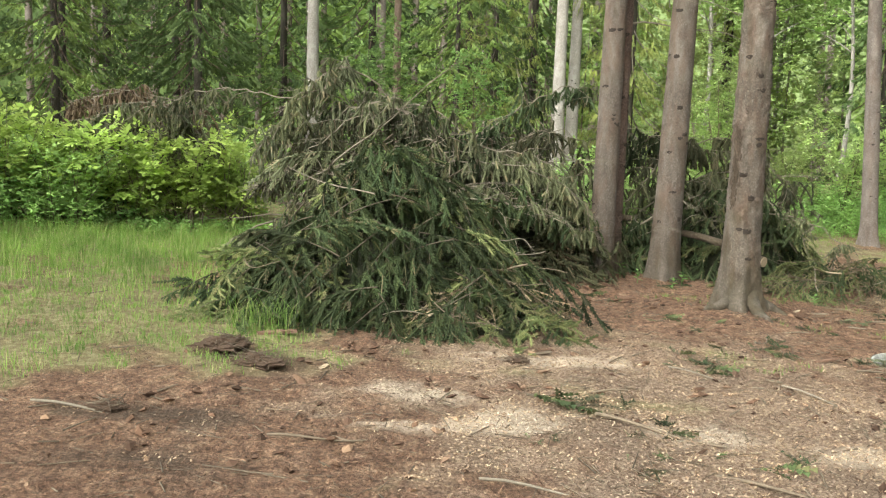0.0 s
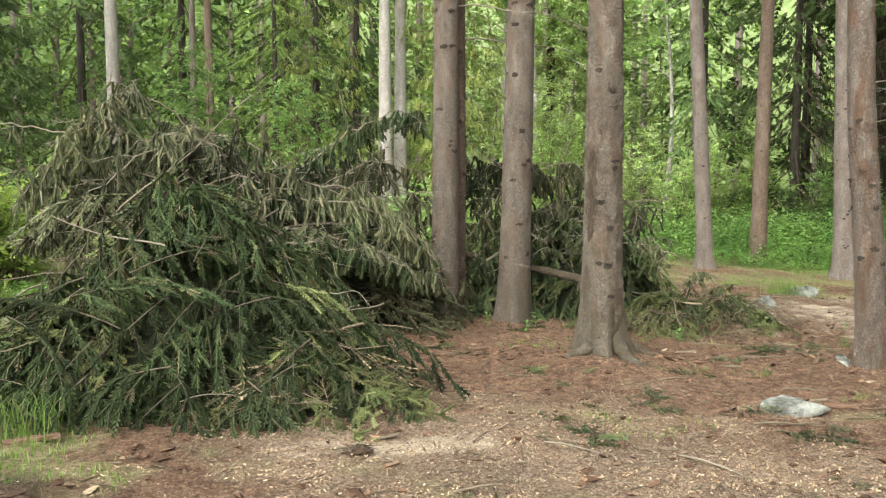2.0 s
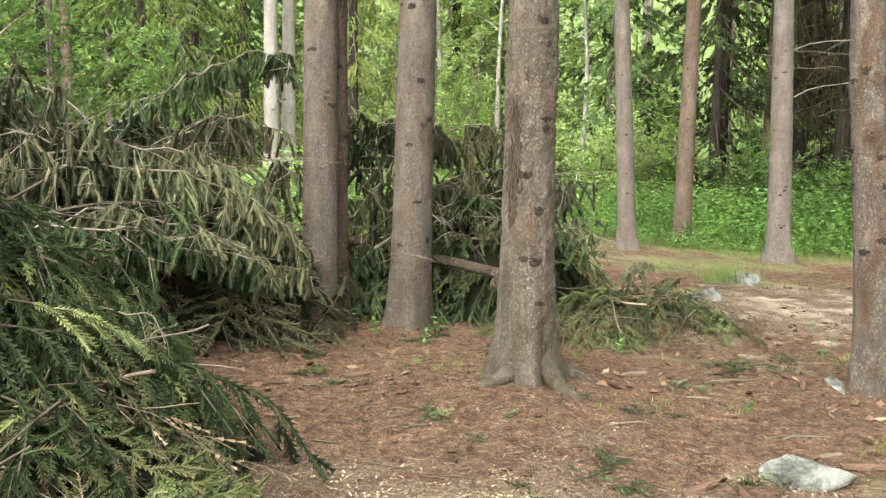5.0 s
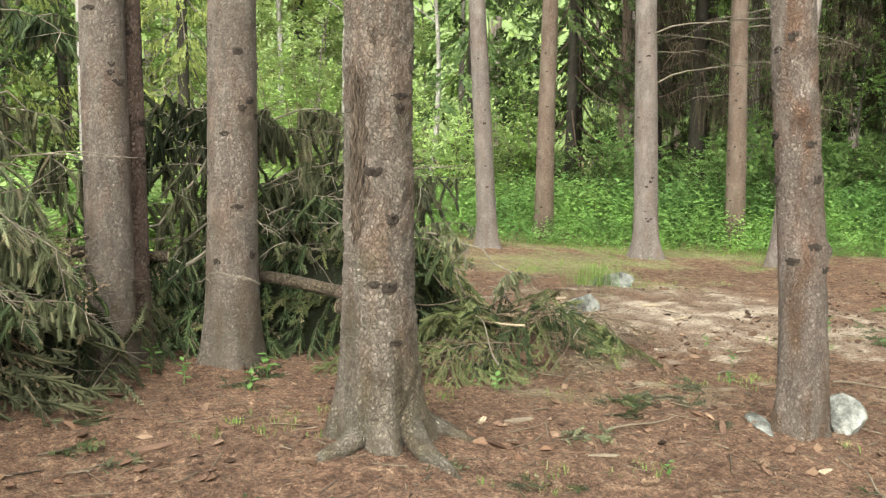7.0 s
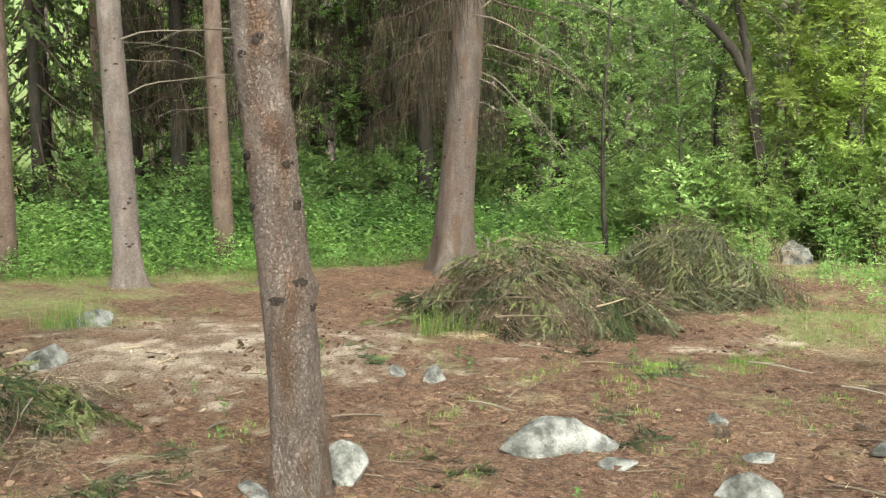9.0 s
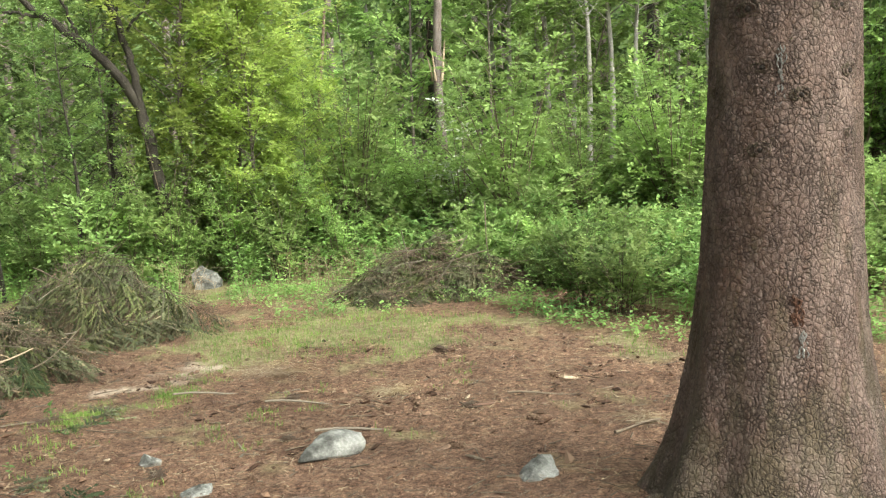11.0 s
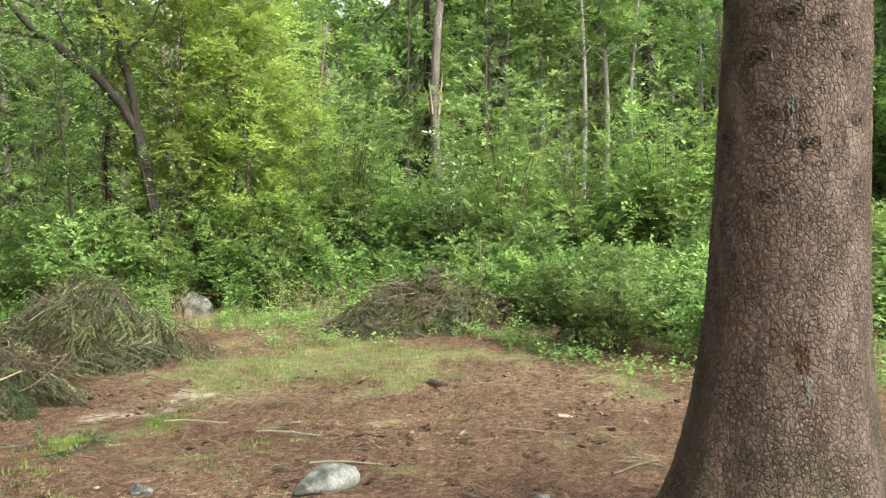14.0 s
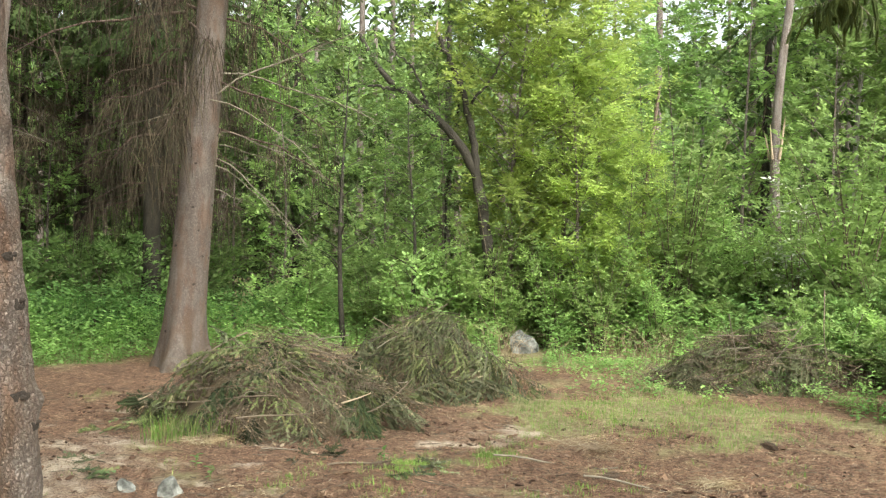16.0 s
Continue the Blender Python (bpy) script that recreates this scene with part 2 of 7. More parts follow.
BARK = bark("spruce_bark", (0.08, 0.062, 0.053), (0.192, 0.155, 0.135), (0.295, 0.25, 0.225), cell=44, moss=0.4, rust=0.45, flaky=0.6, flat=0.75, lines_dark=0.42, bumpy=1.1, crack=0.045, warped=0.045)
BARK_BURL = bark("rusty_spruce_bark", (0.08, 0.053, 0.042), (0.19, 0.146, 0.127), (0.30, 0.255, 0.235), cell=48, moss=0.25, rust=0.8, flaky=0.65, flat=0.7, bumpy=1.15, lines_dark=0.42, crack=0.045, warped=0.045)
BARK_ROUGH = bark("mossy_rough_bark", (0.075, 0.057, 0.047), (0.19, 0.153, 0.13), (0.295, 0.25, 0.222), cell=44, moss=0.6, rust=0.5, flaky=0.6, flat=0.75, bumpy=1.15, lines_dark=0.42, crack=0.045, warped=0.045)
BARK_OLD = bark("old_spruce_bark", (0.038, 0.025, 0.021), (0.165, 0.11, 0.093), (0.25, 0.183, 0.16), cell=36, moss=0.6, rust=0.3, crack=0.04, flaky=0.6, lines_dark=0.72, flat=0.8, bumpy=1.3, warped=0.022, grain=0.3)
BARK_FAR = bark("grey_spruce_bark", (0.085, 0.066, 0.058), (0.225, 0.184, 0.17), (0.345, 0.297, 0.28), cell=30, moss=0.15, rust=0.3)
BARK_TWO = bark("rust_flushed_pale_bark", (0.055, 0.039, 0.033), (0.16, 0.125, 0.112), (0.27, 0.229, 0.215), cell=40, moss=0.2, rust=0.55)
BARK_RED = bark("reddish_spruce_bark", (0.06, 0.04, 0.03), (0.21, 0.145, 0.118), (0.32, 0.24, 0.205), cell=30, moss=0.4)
BARK_DARK = bark("dark_willow_bark", (0.02, 0.017, 0.014), (0.055, 0.046, 0.038), (0.10, 0.085, 0.07), cell=30)
BARK_PALE = bark("pale_bark", (0.15, 0.13, 0.122), (0.37, 0.33, 0.312), (0.52, 0.48, 0.46), cell=26, bumpy=0.4)
KNOT = plain("dark_knot", (0.022, 0.016, 0.013), (0.072, 0.053, 0.043), 70, bumpy=1.0)
WOUND = plain("torn_bark_fibre", (0.04, 0.028, 0.02), (0.145, 0.105, 0.08), 60, bumpy=1.0, stretch=(1, 1, 0.3), spread=0.4)
RESIN = plain("dried_resin", (0.11, 0.098, 0.092), (0.25, 0.235, 0.225), 90, rough=0.6)
DEADWOOD = plain("dead_twig_bark", (0.12, 0.098, 0.076), (0.25, 0.21, 0.17), 25, spread=0.5)
TWIG = plain("twig_bark", (0.09, 0.065, 0.048), (0.20, 0.155, 0.115), 25, spread=0.4)
TWIG_DARK = plain("fresh_branch_bark", (0.05, 0.04, 0.03), (0.12, 0.095, 0.07), 25, spread=0.4)
CONE_SCALE = plain("cone_scales", (0.10, 0.06, 0.04), (0.22, 0.14, 0.095), 60)
CUTWOOD = plain("fresh_cut_wood", (0.27, 0.20, 0.14), (0.43, 0.335, 0.24), 30, bumpy=0.4)
NEEDLE = foliage("spruce_needles", [(0.0, (0.029, 0.041, 0.021)), (0.5, (0.046, 0.062, 0.03)), (0.92, (0.076, 0.094, 0.043)), (0.97, (0.12, 0.10, 0.06)), (1.0, (0.16, 0.125, 0.088))], 0.14, 0.7, 0.3)
NEEDLE_GREY = foliage("faded_spruce_needles", [(0.0, (0.062, 0.068, 0.041)), (0.5, (0.098, 0.102, 0.062)), (0.9, (0.14, 0.14, 0.086)), (0.96, (0.18, 0.148, 0.10)), (1.0, (0.22, 0.175, 0.125))], 0.15, 0.75, 0.24)
NEEDLE_OLIVE = foliage("wilting_olive_needles", [(0.0, (0.078, 0.095, 0.043)), (0.5, (0.122, 0.14, 0.062)), (0.85, (0.175, 0.185, 0.085)), (1.0, (0.235, 0.20, 0.12))], 0.15, 0.75, 0.2)
NEEDLE_DRY = foliage("dry_brown_needles", [(0.0, (0.088, 0.06, 0.042)), (0.6, (0.19, 0.135, 0.095)), (1.0, (0.31, 0.235, 0.17))], 0.1, 0.7, 0.15)
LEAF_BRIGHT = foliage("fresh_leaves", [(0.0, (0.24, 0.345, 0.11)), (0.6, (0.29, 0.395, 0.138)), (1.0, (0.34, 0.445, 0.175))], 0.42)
# Brighter leaf copy: light on the grass-edge shrubs is put into the colour.
LEAF_SUN = foliage("sun_tinted_leaves", [(0.0, (0.33, 0.44, 0.115)), (0.6, (0.39, 0.50, 0.14)), (1.0, (0.45, 0.55, 0.18))], 0.46, spread=0.1)
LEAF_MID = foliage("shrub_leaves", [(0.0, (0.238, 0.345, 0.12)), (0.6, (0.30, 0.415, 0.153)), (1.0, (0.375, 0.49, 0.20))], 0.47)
# Darker leaf green: woodland shade is put into the colour.
LEAF_DEEP = foliage("shade_tinted_leaves", [(0.0, (0.14, 0.22, 0.076)), (0.6, (0.19, 0.285, 0.10)), (1.0, (0.25, 0.355, 0.14))], 0.44)
LEAF_YELLOW = foliage("willow_leaves", [(0.0, (0.37, 0.465, 0.14)), (0.6, (0.425, 0.52, 0.165)), (1.0, (0.49, 0.575, 0.205))], 0.56, spread=0.1)
HERB = foliage("herb_leaves", [(0.0, (0.215, 0.35, 0.11)), (0.6, (0.27, 0.415, 0.14)), (1.0, (0.335, 0.475, 0.185))], 0.45)
# Darker herb copy: the shade under the spruces is put into its colour.
HERB_SHADE = foliage("shade_tinted_herbs", [(0.0, (0.13, 0.235, 0.078)), (0.6, (0.175, 0.30, 0.10)), (1.0, (0.23, 0.365, 0.135))], 0.42)
GRASS = foliage("grass_blades", [(0.0, (0.12, 0.20, 0.045)), (0.5, (0.185, 0.285, 0.07)), (0.85, (0.26, 0.34, 0.11)), (1.0, (0.40, 0.37, 0.20))], 0.38)
BOUGH = foliage("living_spruce_boughs", [(0.0, (0.11, 0.16, 0.048)), (0.6, (0.145, 0.20, 0.06)), (1.0, (0.20, 0.26, 0.082))], 0.32, spread=0.28)
# Paler leaf copy: brighter light on the north trees is put into the colour.
LEAF_PALE = foliage("brightened_pale_leaves", [(0.0, (0.27, 0.345, 0.135)), (0.6, (0.345, 0.425, 0.175)), (1.0, (0.43, 0.50, 0.235))], 0.46)
BOUGH_PALE = foliage("pale_hanging_boughs", [(0.0, (0.22, 0.255, 0.085)), (0.6, (0.275, 0.31, 0.105)), (1.0, (0.34, 0.37, 0.14))], 0.4)
BOUGH_DARK = foliage("dark_spruce_boughs", [(0.0, (0.062, 0.092, 0.036)), (0.6, (0.083, 0.12, 0.046)), (1.0, (0.125, 0.165, 0.066))], 0.25)
BOUGH_DEAD = foliage("bare_hanging_twigs", [(0.0, (0.04, 0.03, 0.023)), (0.5, (0.08, 0.061, 0.046)), (0.85, (0.15, 0.119, 0.091)), (1.0, (0.06, 0.068, 0.036))], 0.05, 0.9)
CHIP = foliage("wood_chips", [(0.0, (0.16, 0.10, 0.07)), (0.5, (0.35, 0.24, 0.175)), (1.0, (0.56, 0.43, 0.32))], 0.0, 0.95)
STRAW = foliage("pale_straw", [(0.0, (0.19, 0.125, 0.088)), (0.6, (0.33, 0.245, 0.175)), (1.0, (0.50, 0.41, 0.31))], 0.0, 0.9)
CRUMB = foliage("bark_crumb", [(0.0, (0.06, 0.036, 0.026)), (0.7, (0.16, 0.095, 0.067)), (1.0, (0.27, 0.18, 0.13))], 0.0, 0.95)
LITTER = foliage("needle_litter", [(0.0, (0.065, 0.036, 0.026)), (0.5, (0.165, 0.093, 0.063)), (0.8, (0.27, 0.172, 0.118)), (1.0, (0.44, 0.325, 0.24))], 0.0, 0.95)


def stone_material():
    m, t, bsdf = material("lichened_granite", 0.9)
    v = coords(t)
    a, b, c = noise_tex(t, v, 6.0, 5, 0.65), noise_tex(t, v, 70, 5, 0.8), noise_tex(t, v, 22, 5, 0.7)
    col = ramp(t, a.outputs[0], [(0.38, (0.07, 0.068, 0.062)), (0.47, (0.16, 0.157, 0.148)), (0.54, (0.28, 0.276, 0.262)), (0.66, (0.42, 0.412, 0.392))]).outputs[0]
    col = mix(t, ramp(t, c.outputs[0], [(0.5, (0, 0, 0)), (0.66, (0.5,) * 3)]).outputs[0], col, (0.15, 0.15, 0.13))
    col = mix(t, 0.75, col, ramp(t, b.outputs[0], [(0.3, (0.5,) * 3), (0.7, (1.4,) * 3)]).outputs[0], "MULTIPLY")
    t.links.new(col, bsdf.inputs["Base Color"])
    bump(t, bsdf, mix(t, 0.5, c.outputs[0], b.outputs[0]), 0.9, 0.03)
    return m


STONE = stone_material()


def ground_material():
    """Needle litter, soil, sawdust and turf, laid out by the sheet's own masks."""
    m, t, bsdf = material("forest_floor", 0.95)
    v = coords(t)

    def mask(name):
        a = t.nodes.new("ShaderNodeAttribute")
        a.attribute_name = name
        return a.outputs["Fac"]
    big, mid, fine = noise_tex(t, v, 1.3, 6, 0.65), noise_tex(t, v, 13, 7, 0.8), noise_tex(t, v, 48, 7, 0.88)
    straw = noise_tex(t, coords(t, (1, 0.25, 1)), 60, 4, 0.7)
    litter = ramp(t, mid.outputs[0], [(0.34, (0.074, 0.039, 0.027)), (0.46, (0.178, 0.1, 0.068)), (0.56, (0.27, 0.163, 0.113)), (0.68, (0.42, 0.288, 0.205))]).outputs[0]
    litter = mix(t, 0.85, litter, ramp(t, fine.outputs[0], [(0.38, (0.2,) * 3), (0.49, (0.9,) * 3), (0.64, (2.3, 2.25, 2.2))]).outputs[0], "MULTIPLY")
    litter = mix(t, 0.5, litter, ramp(t, straw.outputs[0], [(0.38, (0.6,) * 3), (0.64, (1.55, 1.5, 1.4))]).outputs[0], "MULTIPLY")
    chips = ramp(t, fine.outputs[0], [(0.39, (0.10, 0.064, 0.047)), (0.5, (0.305, 0.208, 0.155)), (0.61, (0.60, 0.46, 0.36))]).outputs[0]
    dust = ramp(t, fine.outputs[0], [(0.36, (0.42, 0.31, 0.235)), (0.5, (0.66, 0.53, 0.43)), (0.62, (0.80, 0.69, 0.58))]).outputs[0]
    turf = ramp(t, mid.outputs[0], [(0.38, (0.21, 0.145, 0.09)), (0.48, (0.26, 0.225, 0.115)), (0.62, (0.39, 0.345, 0.20))]).outputs[0]
    turf = mix(t, 0.7, turf, ramp(t, fine.outputs[0], [(0.25, (0.4,) * 3), (0.75, (1.6,) * 3)]).outputs[0], "MULTIPLY")
    soil = ramp(t, fine.outputs[0], [(0.34, (0.036, 0.023, 0.017)), (0.5, (0.09, 0.058, 0.041)), (0.66, (0.22, 0.155, 0.115))]).outputs[0]
    col = mix(t, mask("chips"), litter, chips)
    col = mix(t, mask("turf"), col, turf)
    col = mix(t, mask("dust"), col, dust)
    col = mix(t, mask("soil"), col, soil)
    col = mix(t, 0.6, col, ramp(t, big.outputs[0], [(0.32, (0.62, 0.6, 0.58)), (0.5, (1.0, 1.0, 1.0)), (0.68, (1.32, 1.32, 1.3))]).outputs[0], "MULTIPLY")
    t.links.new(col, bsdf.inputs["Base Color"])
    bump(t, bsdf, mix(t, 0.75, mid.outputs[0], fine.outputs[0]), 1.0, 0.05)
    return m


GROUND = ground_material()

# ---- the ground ----
CLEARING = [(-6, -5), (-6, 3), (-5.2, 7), (-4.6, 9.4), (-3.9, 10.8), (-3.2, 12.8), (-1.5, 13.6), (2, 14), (5.2, 14.6), (6.6, 17), (8.2, 18.4), (9.8, 17),
            (11, 16), (12.8, 14.6), (15, 13.4), (16.2, 11.5), (16.2, 8.5), (16.6, 6.6), (15.6, 6.2), (14.2, 4.2), (12.3, 3.5), (11, 2.5), (10.5, 0.7), (10, -0.8), (9, -4), (2, -7)]


def edge_distance(x, y):
    """Distance to the clearing's edge: positive inside."""
    x, y = np.asarray(x, float), np.asarray(y, float)
    inside, best = np.zeros(x.shape, bool), np.full(x.shape, 1e9)
    for (ax, ay), (bx, by) in zip(CLEARING, CLEARING[1:] + CLEARING[:1]):
        cross = ((ay > y) != (by > y)) & (x < (bx - ax) * (y - ay) / (by - ay + 1e-12) + ax)
        inside ^= cross
        u = np.clip(((x - ax) * (bx - ax) + (y - ay) * (by - ay)) / ((bx - ax) ** 2 + (by - ay) ** 2), 0, 1)
        best = np.minimum(best, np.hypot(x - ax - u * (bx - ax), y - ay - u * (by - ay)))
    return np.where(inside, best, -best)


def slope_z(x, y):
    return -0.056 - 0.0426 * np.clip(x, -8, 10) + 0.0048 * np.clip(y, 0, 12)


def ground_z(x, y):
    x, y = np.asarray(x, float), np.asarray(y, float)
    z = slope_z(x, y) + 1.6 * np.exp(-((x - 20) ** 2 + (y + 8) ** 2) / 49) + 0.05 * (fbm(x, y, 0.8, 3) - 0.5) + 0.05 * (fbm(x, y, 4.5, 5) - 0.5) + 0.022 * (vnoise(x, y, 15, 8) - 0.5)
    for cx, cy, r, h in ((2.94, 8.9, 0.8, 0.06), (6.45, 3.72, 1.2, 0.07), (5.17, 8.3, 0.6, 0.05), (-1.35, 5.75, 0.35, 0.06), (8.6, 7.9, 0.5, 0.06)):
        z = z + h * np.exp(-((x - cx) ** 2 + (y - cy) ** 2) / r ** 2)
    return z


def spot(x, y, cx, cy, rx, ry, turn=0.0):
    c, s = math.cos(turn), math.sin(turn)
    u, v = (x - cx) * c + (y - cy) * s, -(x - cx) * s + (y - cy) * c
    return np.exp(-((u / rx) ** 2 + (v / ry) ** 2))


def ground_masks(x, y):
    n1, n2, n3 = fbm(x, y, 1.3, 21, 4), fbm(x, y, 3.5, 31, 4), fbm(x, y, 0.6, 41, 3)
    chips = spot(x, y, 1.7, 5.3, 2.5, 2.3) * 1.25 + 1.05 * spot(x, y, 7.2, 11.6, 2.6, 2.2) + 0.5 * spot(x, y, 11, 7.6, 1.2, 0.8) + 0.5 * spot(x, y, 7.2, 1.8, 0.8, 0.6)
    chips = np.clip((chips + (n2 - 0.5) * 1.3 - 0.42) * 2.4, 0, 1)
    dust = sum(spot(x, y, *a) for a in ((-0.05, 5.4, 0.42, 0.22), (0.45, 4.95, 0.32, 0.25), (1.5, 4.95, 0.28, 0.2), (2.4, 4.75, 0.4, 0.3), (0.75, 6.35, 0.55, 0.16),
                                        (11.05, 7.43, 0.3, 0.25), (10.3, 7.9, 0.34, 0.13, 1.8), (7.3, 12.2, 0.5, 0.12), (7.7, 11.5, 0.6, 0.15), (8.2, 10.5, 0.4, 0.1), (7.25, 1.8, 0.28, 0.09), (-0.2, 4.7, 0.3, 0.15))) + 0.34 * spot(x, y, 7.3, 11.4, 2.4, 2.0)
    dust = np.clip((1.5 * dust + (n2 - 0.5) * 1.9 + (fbm(x, y, 9, 51, 3) - 0.5) * 1.5 - 0.55) * 1.9, 0, 0.95) * np.clip(dust * 12, 0, 1)
    turf = np.clip((-0.3 - x) * 0.9, 0, 1.1) * np.clip((y - 4.75) * 1.1, 0, 1) + spot(x, y, 8.4, 15.2, 3.0, 2.2) + 1.1 * spot(x, y, 12.4, 6.3, 1.5, 2.3, 0.3) + 0.55 * spot(x, y, 8.3, 9.9, 1.0, 0.5) + 0.8 * spot(x, y, 9.3, 8.0, 0.6, 0.3, -0.5) + 0.7 * spot(x, y, 14.6, 6.9, 1.6, 1.0) + 0.6 * spot(x, y, 8.6, 8.6, 0.6, 0.3)
    turf = turf + 1.1 * np.clip(0.9 - edge_distance(x, y), 0, 1) * np.where((x > 9.5) & (y < 5.5) & (edge_distance(x, y) > -1.2), 0.12, 1.0) + 0.35 * spot(x, y, -0.7, 5.6, 0.9, 0.7) + 0.5 * spot(x, y, 2.2, 10.1, 0.8, 0.35) + 0.45 * spot(x, y, 10.5, 3.6, 1.3, 0.9, 0.5)
    turf = np.clip((turf + (n1 - 0.5) * 2.2 + (n2 - 0.5) * 1.6 - 0.5) * 1.7, 0, 0.92)
    soil = spot(x, y, -1.2, 5.75, 0.4, 0.22) + 0.9 * spot(x, y, -1.4, 4.65, 0.7, 0.16) + 0.5 * spot(x, y, -1.4, 3.9, 1.2, 0.5) + 0.52 * spot(x, y, 8.6, 2.0, 2.8, 2.2) + 0.6 * spot(x, y, 15.2, 6.4, 0.6, 0.35) + 0.5 * spot(x, y, 12.6, 9.0, 0.5, 0.4)
    soil = np.clip((soil + (n2 - 0.5) * 0.9 - 0.4) * 2.4, 0, 0.9)
    return chips, dust, turf, soil


def build_ground():
    def lines(lo, hi, step):
        out = [*np.arange(lo, hi + 1e-6, step)]
        for end, sign in ((hi, 1), (lo, -1)):
            p, s = end, step
            while abs(p - end) < 260:
                s *= 1.28
                p += sign * s
                (out.append(p) if sign > 0 else out.insert(0, p))
        return np.array(out)
    xs, ys = lines(-4.0, 14.0, 0.07), lines(-0.4, 14.0, 0.07)
    gx, gy = np.meshgrid(xs, ys)
    v = np.stack([gx, gy, ground_z(gx, gy)], -1).reshape(-1, 3)
    nx, ny = len(xs), len(ys)
    i = (np.arange(ny - 1)[:, None] * nx + np.arange(nx - 1)[None]).ravel()
    me = Soup().add(v, np.stack([i, i + 1, i + nx + 1, i + nx], 1)).mesh("ground", [GROUND])
    for name, values in zip(("chips", "dust", "turf", "soil"), ground_masks(v[:, 0], v[:, 1])):
        me.attributes.new(name, "FLOAT", "POINT").data.foreach_set("value", values.astype(np.float32))
    tagged(new("ground", me), "brown forest floor of needle litter, wood chips, sawdust and patchy turf", "ground", kind="structure")


build_ground()

# ---- spruce trees ----
def trunk_mesh(centre, radius, top, sides, rings, flare, lobes, seed, mat, relief=0.006, cell=32.0, burls=()):
    """A tapered trunk along centre(z), with a flared foot and relief in its bark."""
    z = np.concatenate([np.linspace(-0.25, 3.2, rings), np.linspace(3.2, top, max(6, rings // 8))[1:]])
    ang = np.linspace(0, 2 * np.pi, sides, endpoint=False)
    zz, aa = np.meshgrid(z, ang, indexing="ij")
    taper = np.clip(1 - 0.05 * zz, 0.12, 1.05) if top < 12 else np.clip(1 - zz / (top * 1.06), 0.05, 1.05)
    lobe = 0.55 + 0.45 * np.cos(lobes * aa + seed) + 0.25 * np.cos((lobes + 2) * aa - 2 * seed)
    if lobes > 6:
        lobe = 0.8 + 0.25 * lobe
    r = radius * taper * (1 + flare * np.exp(-np.clip(zz, -0.1, 9) / (radius * 1.1 + 0.06)) * np.clip(lobe, 0.15, 1.3))
    r = r * (1 + 0.05 * (fbm(np.cos(aa) * 1.5 + 7, zz * 1.4 + np.sin(aa), 1.2, seed) - 0.5))
    for ba, bz, br, bh in burls:
        da = (aa - ba + np.pi) % (2 * np.pi) - np.pi
        r = r + bh * np.exp(-((da * radius) ** 2 + (zz - bz) ** 2) / br ** 2)
    wob = 0.02 * (fbm(aa * radius, zz, 9, seed + 3) - 0.5)
    seam = np.minimum(aa, 2 * np.pi - aa) * radius
    lumps = fbm(aa * radius + wob + 3, zz * 0.7 + wob, cell * 0.6, seed)
    fine = fbm(aa * radius, zz * 0.8, 60, seed + 5) - 0.5
    r = r + np.where(zz < 3.3, relief * (1.6 * (lumps - 0.5) + 0.9 * fine) * np.clip(seam / 0.02, 0, 1), 0)
    cx, cy = centre(zz)
    v = np.stack([cx + r * np.cos(aa), cy + r * np.sin(aa), zz], -1)
    n = len(z)
    i, j = np.arange(n - 1)[:, None] * sides, np.arange(sides)[None]
    k = (j + 1) % sides
    s = Soup().add(v, np.stack([i + j, i + k, i + sides + k, i + sides + j], -1).reshape(-1, 4))
    return s.mesh("trunk", [mat])


def stub_mesh(rng, long=0.05):
    """A dark ragged knot almost flush with the bark, with a short broken stub."""
    s = Soup()
    g = np.linspace(0, 6.2832, 14, endpoint=False)
    ring = 0.028 * (1 + 0.35 * rng.normal(size=14) * 0.5)
    v = [np.stack([np.full(14, x), ring * w * np.cos(g), ring * w * 0.85 * np.sin(g)], 1) for x, w in ((-0.014, 1.25), (-0.001, 1.0), (0.004, 0.6), (-0.002, 0.3))]
    i, j = np.arange(3)[:, None] * 14, np.arange(14)[None]
    k = (j + 1) % 14
    s.add(np.concatenate(v), np.stack([i + j, i + k, i + 14 + k, i + 14 + j], -1).reshape(-1, 4))
    s.tube([(-0.01, 0, 0), (long * 0.6, 0, 0.004), (long, 0.004, 0.0)], [0.010, 0.008, 0.0055], 6)
    return s.mesh("branch_stub", [KNOT])
STUBS = [stub_mesh(RNG, l) for l in (0.003, 0.008, 0.03)]


def dead_branch_mesh(length, rng, droop=0.35, twigs=8, hang=0.0):
    """A bare dead branch that grows out along +x and sags."""
    s = Soup()
    u = np.linspace(0, 1, 9)
    path = np.stack([length * u, 0.06 * length * np.sin(u * 5 + rng.random() * 6), -droop * length * u ** 1.6 + 0.02 * np.sin(u * 11)], 1)
    s.tube(path, 0.009 * (1 - 0.85 * u) * (0.6 + length * 0.4), 5)
    for k in range(twigs):
        w = 0.25 + 0.7 * rng.random()
        p = np.array([np.interp(w, u, path[:, q]) for q in range(3)])
        d = np.array([0.5 + 0.4 * rng.random(), rng.normal() * 0.6, -0.2 - hang * rng.random()])
        l = length * (0.12 + 0.2 * rng.random())
        uu = np.linspace(0, 1, 5)[:, None]
        s.tube(p + d * l * uu + np.array([0, 0, -0.25 * l]) * uu ** 2, 0.004 * (1 - 0.7 * uu[:, 0]), 3, cap=False)
    return s.mesh("dead_branch", [DEADWOOD])


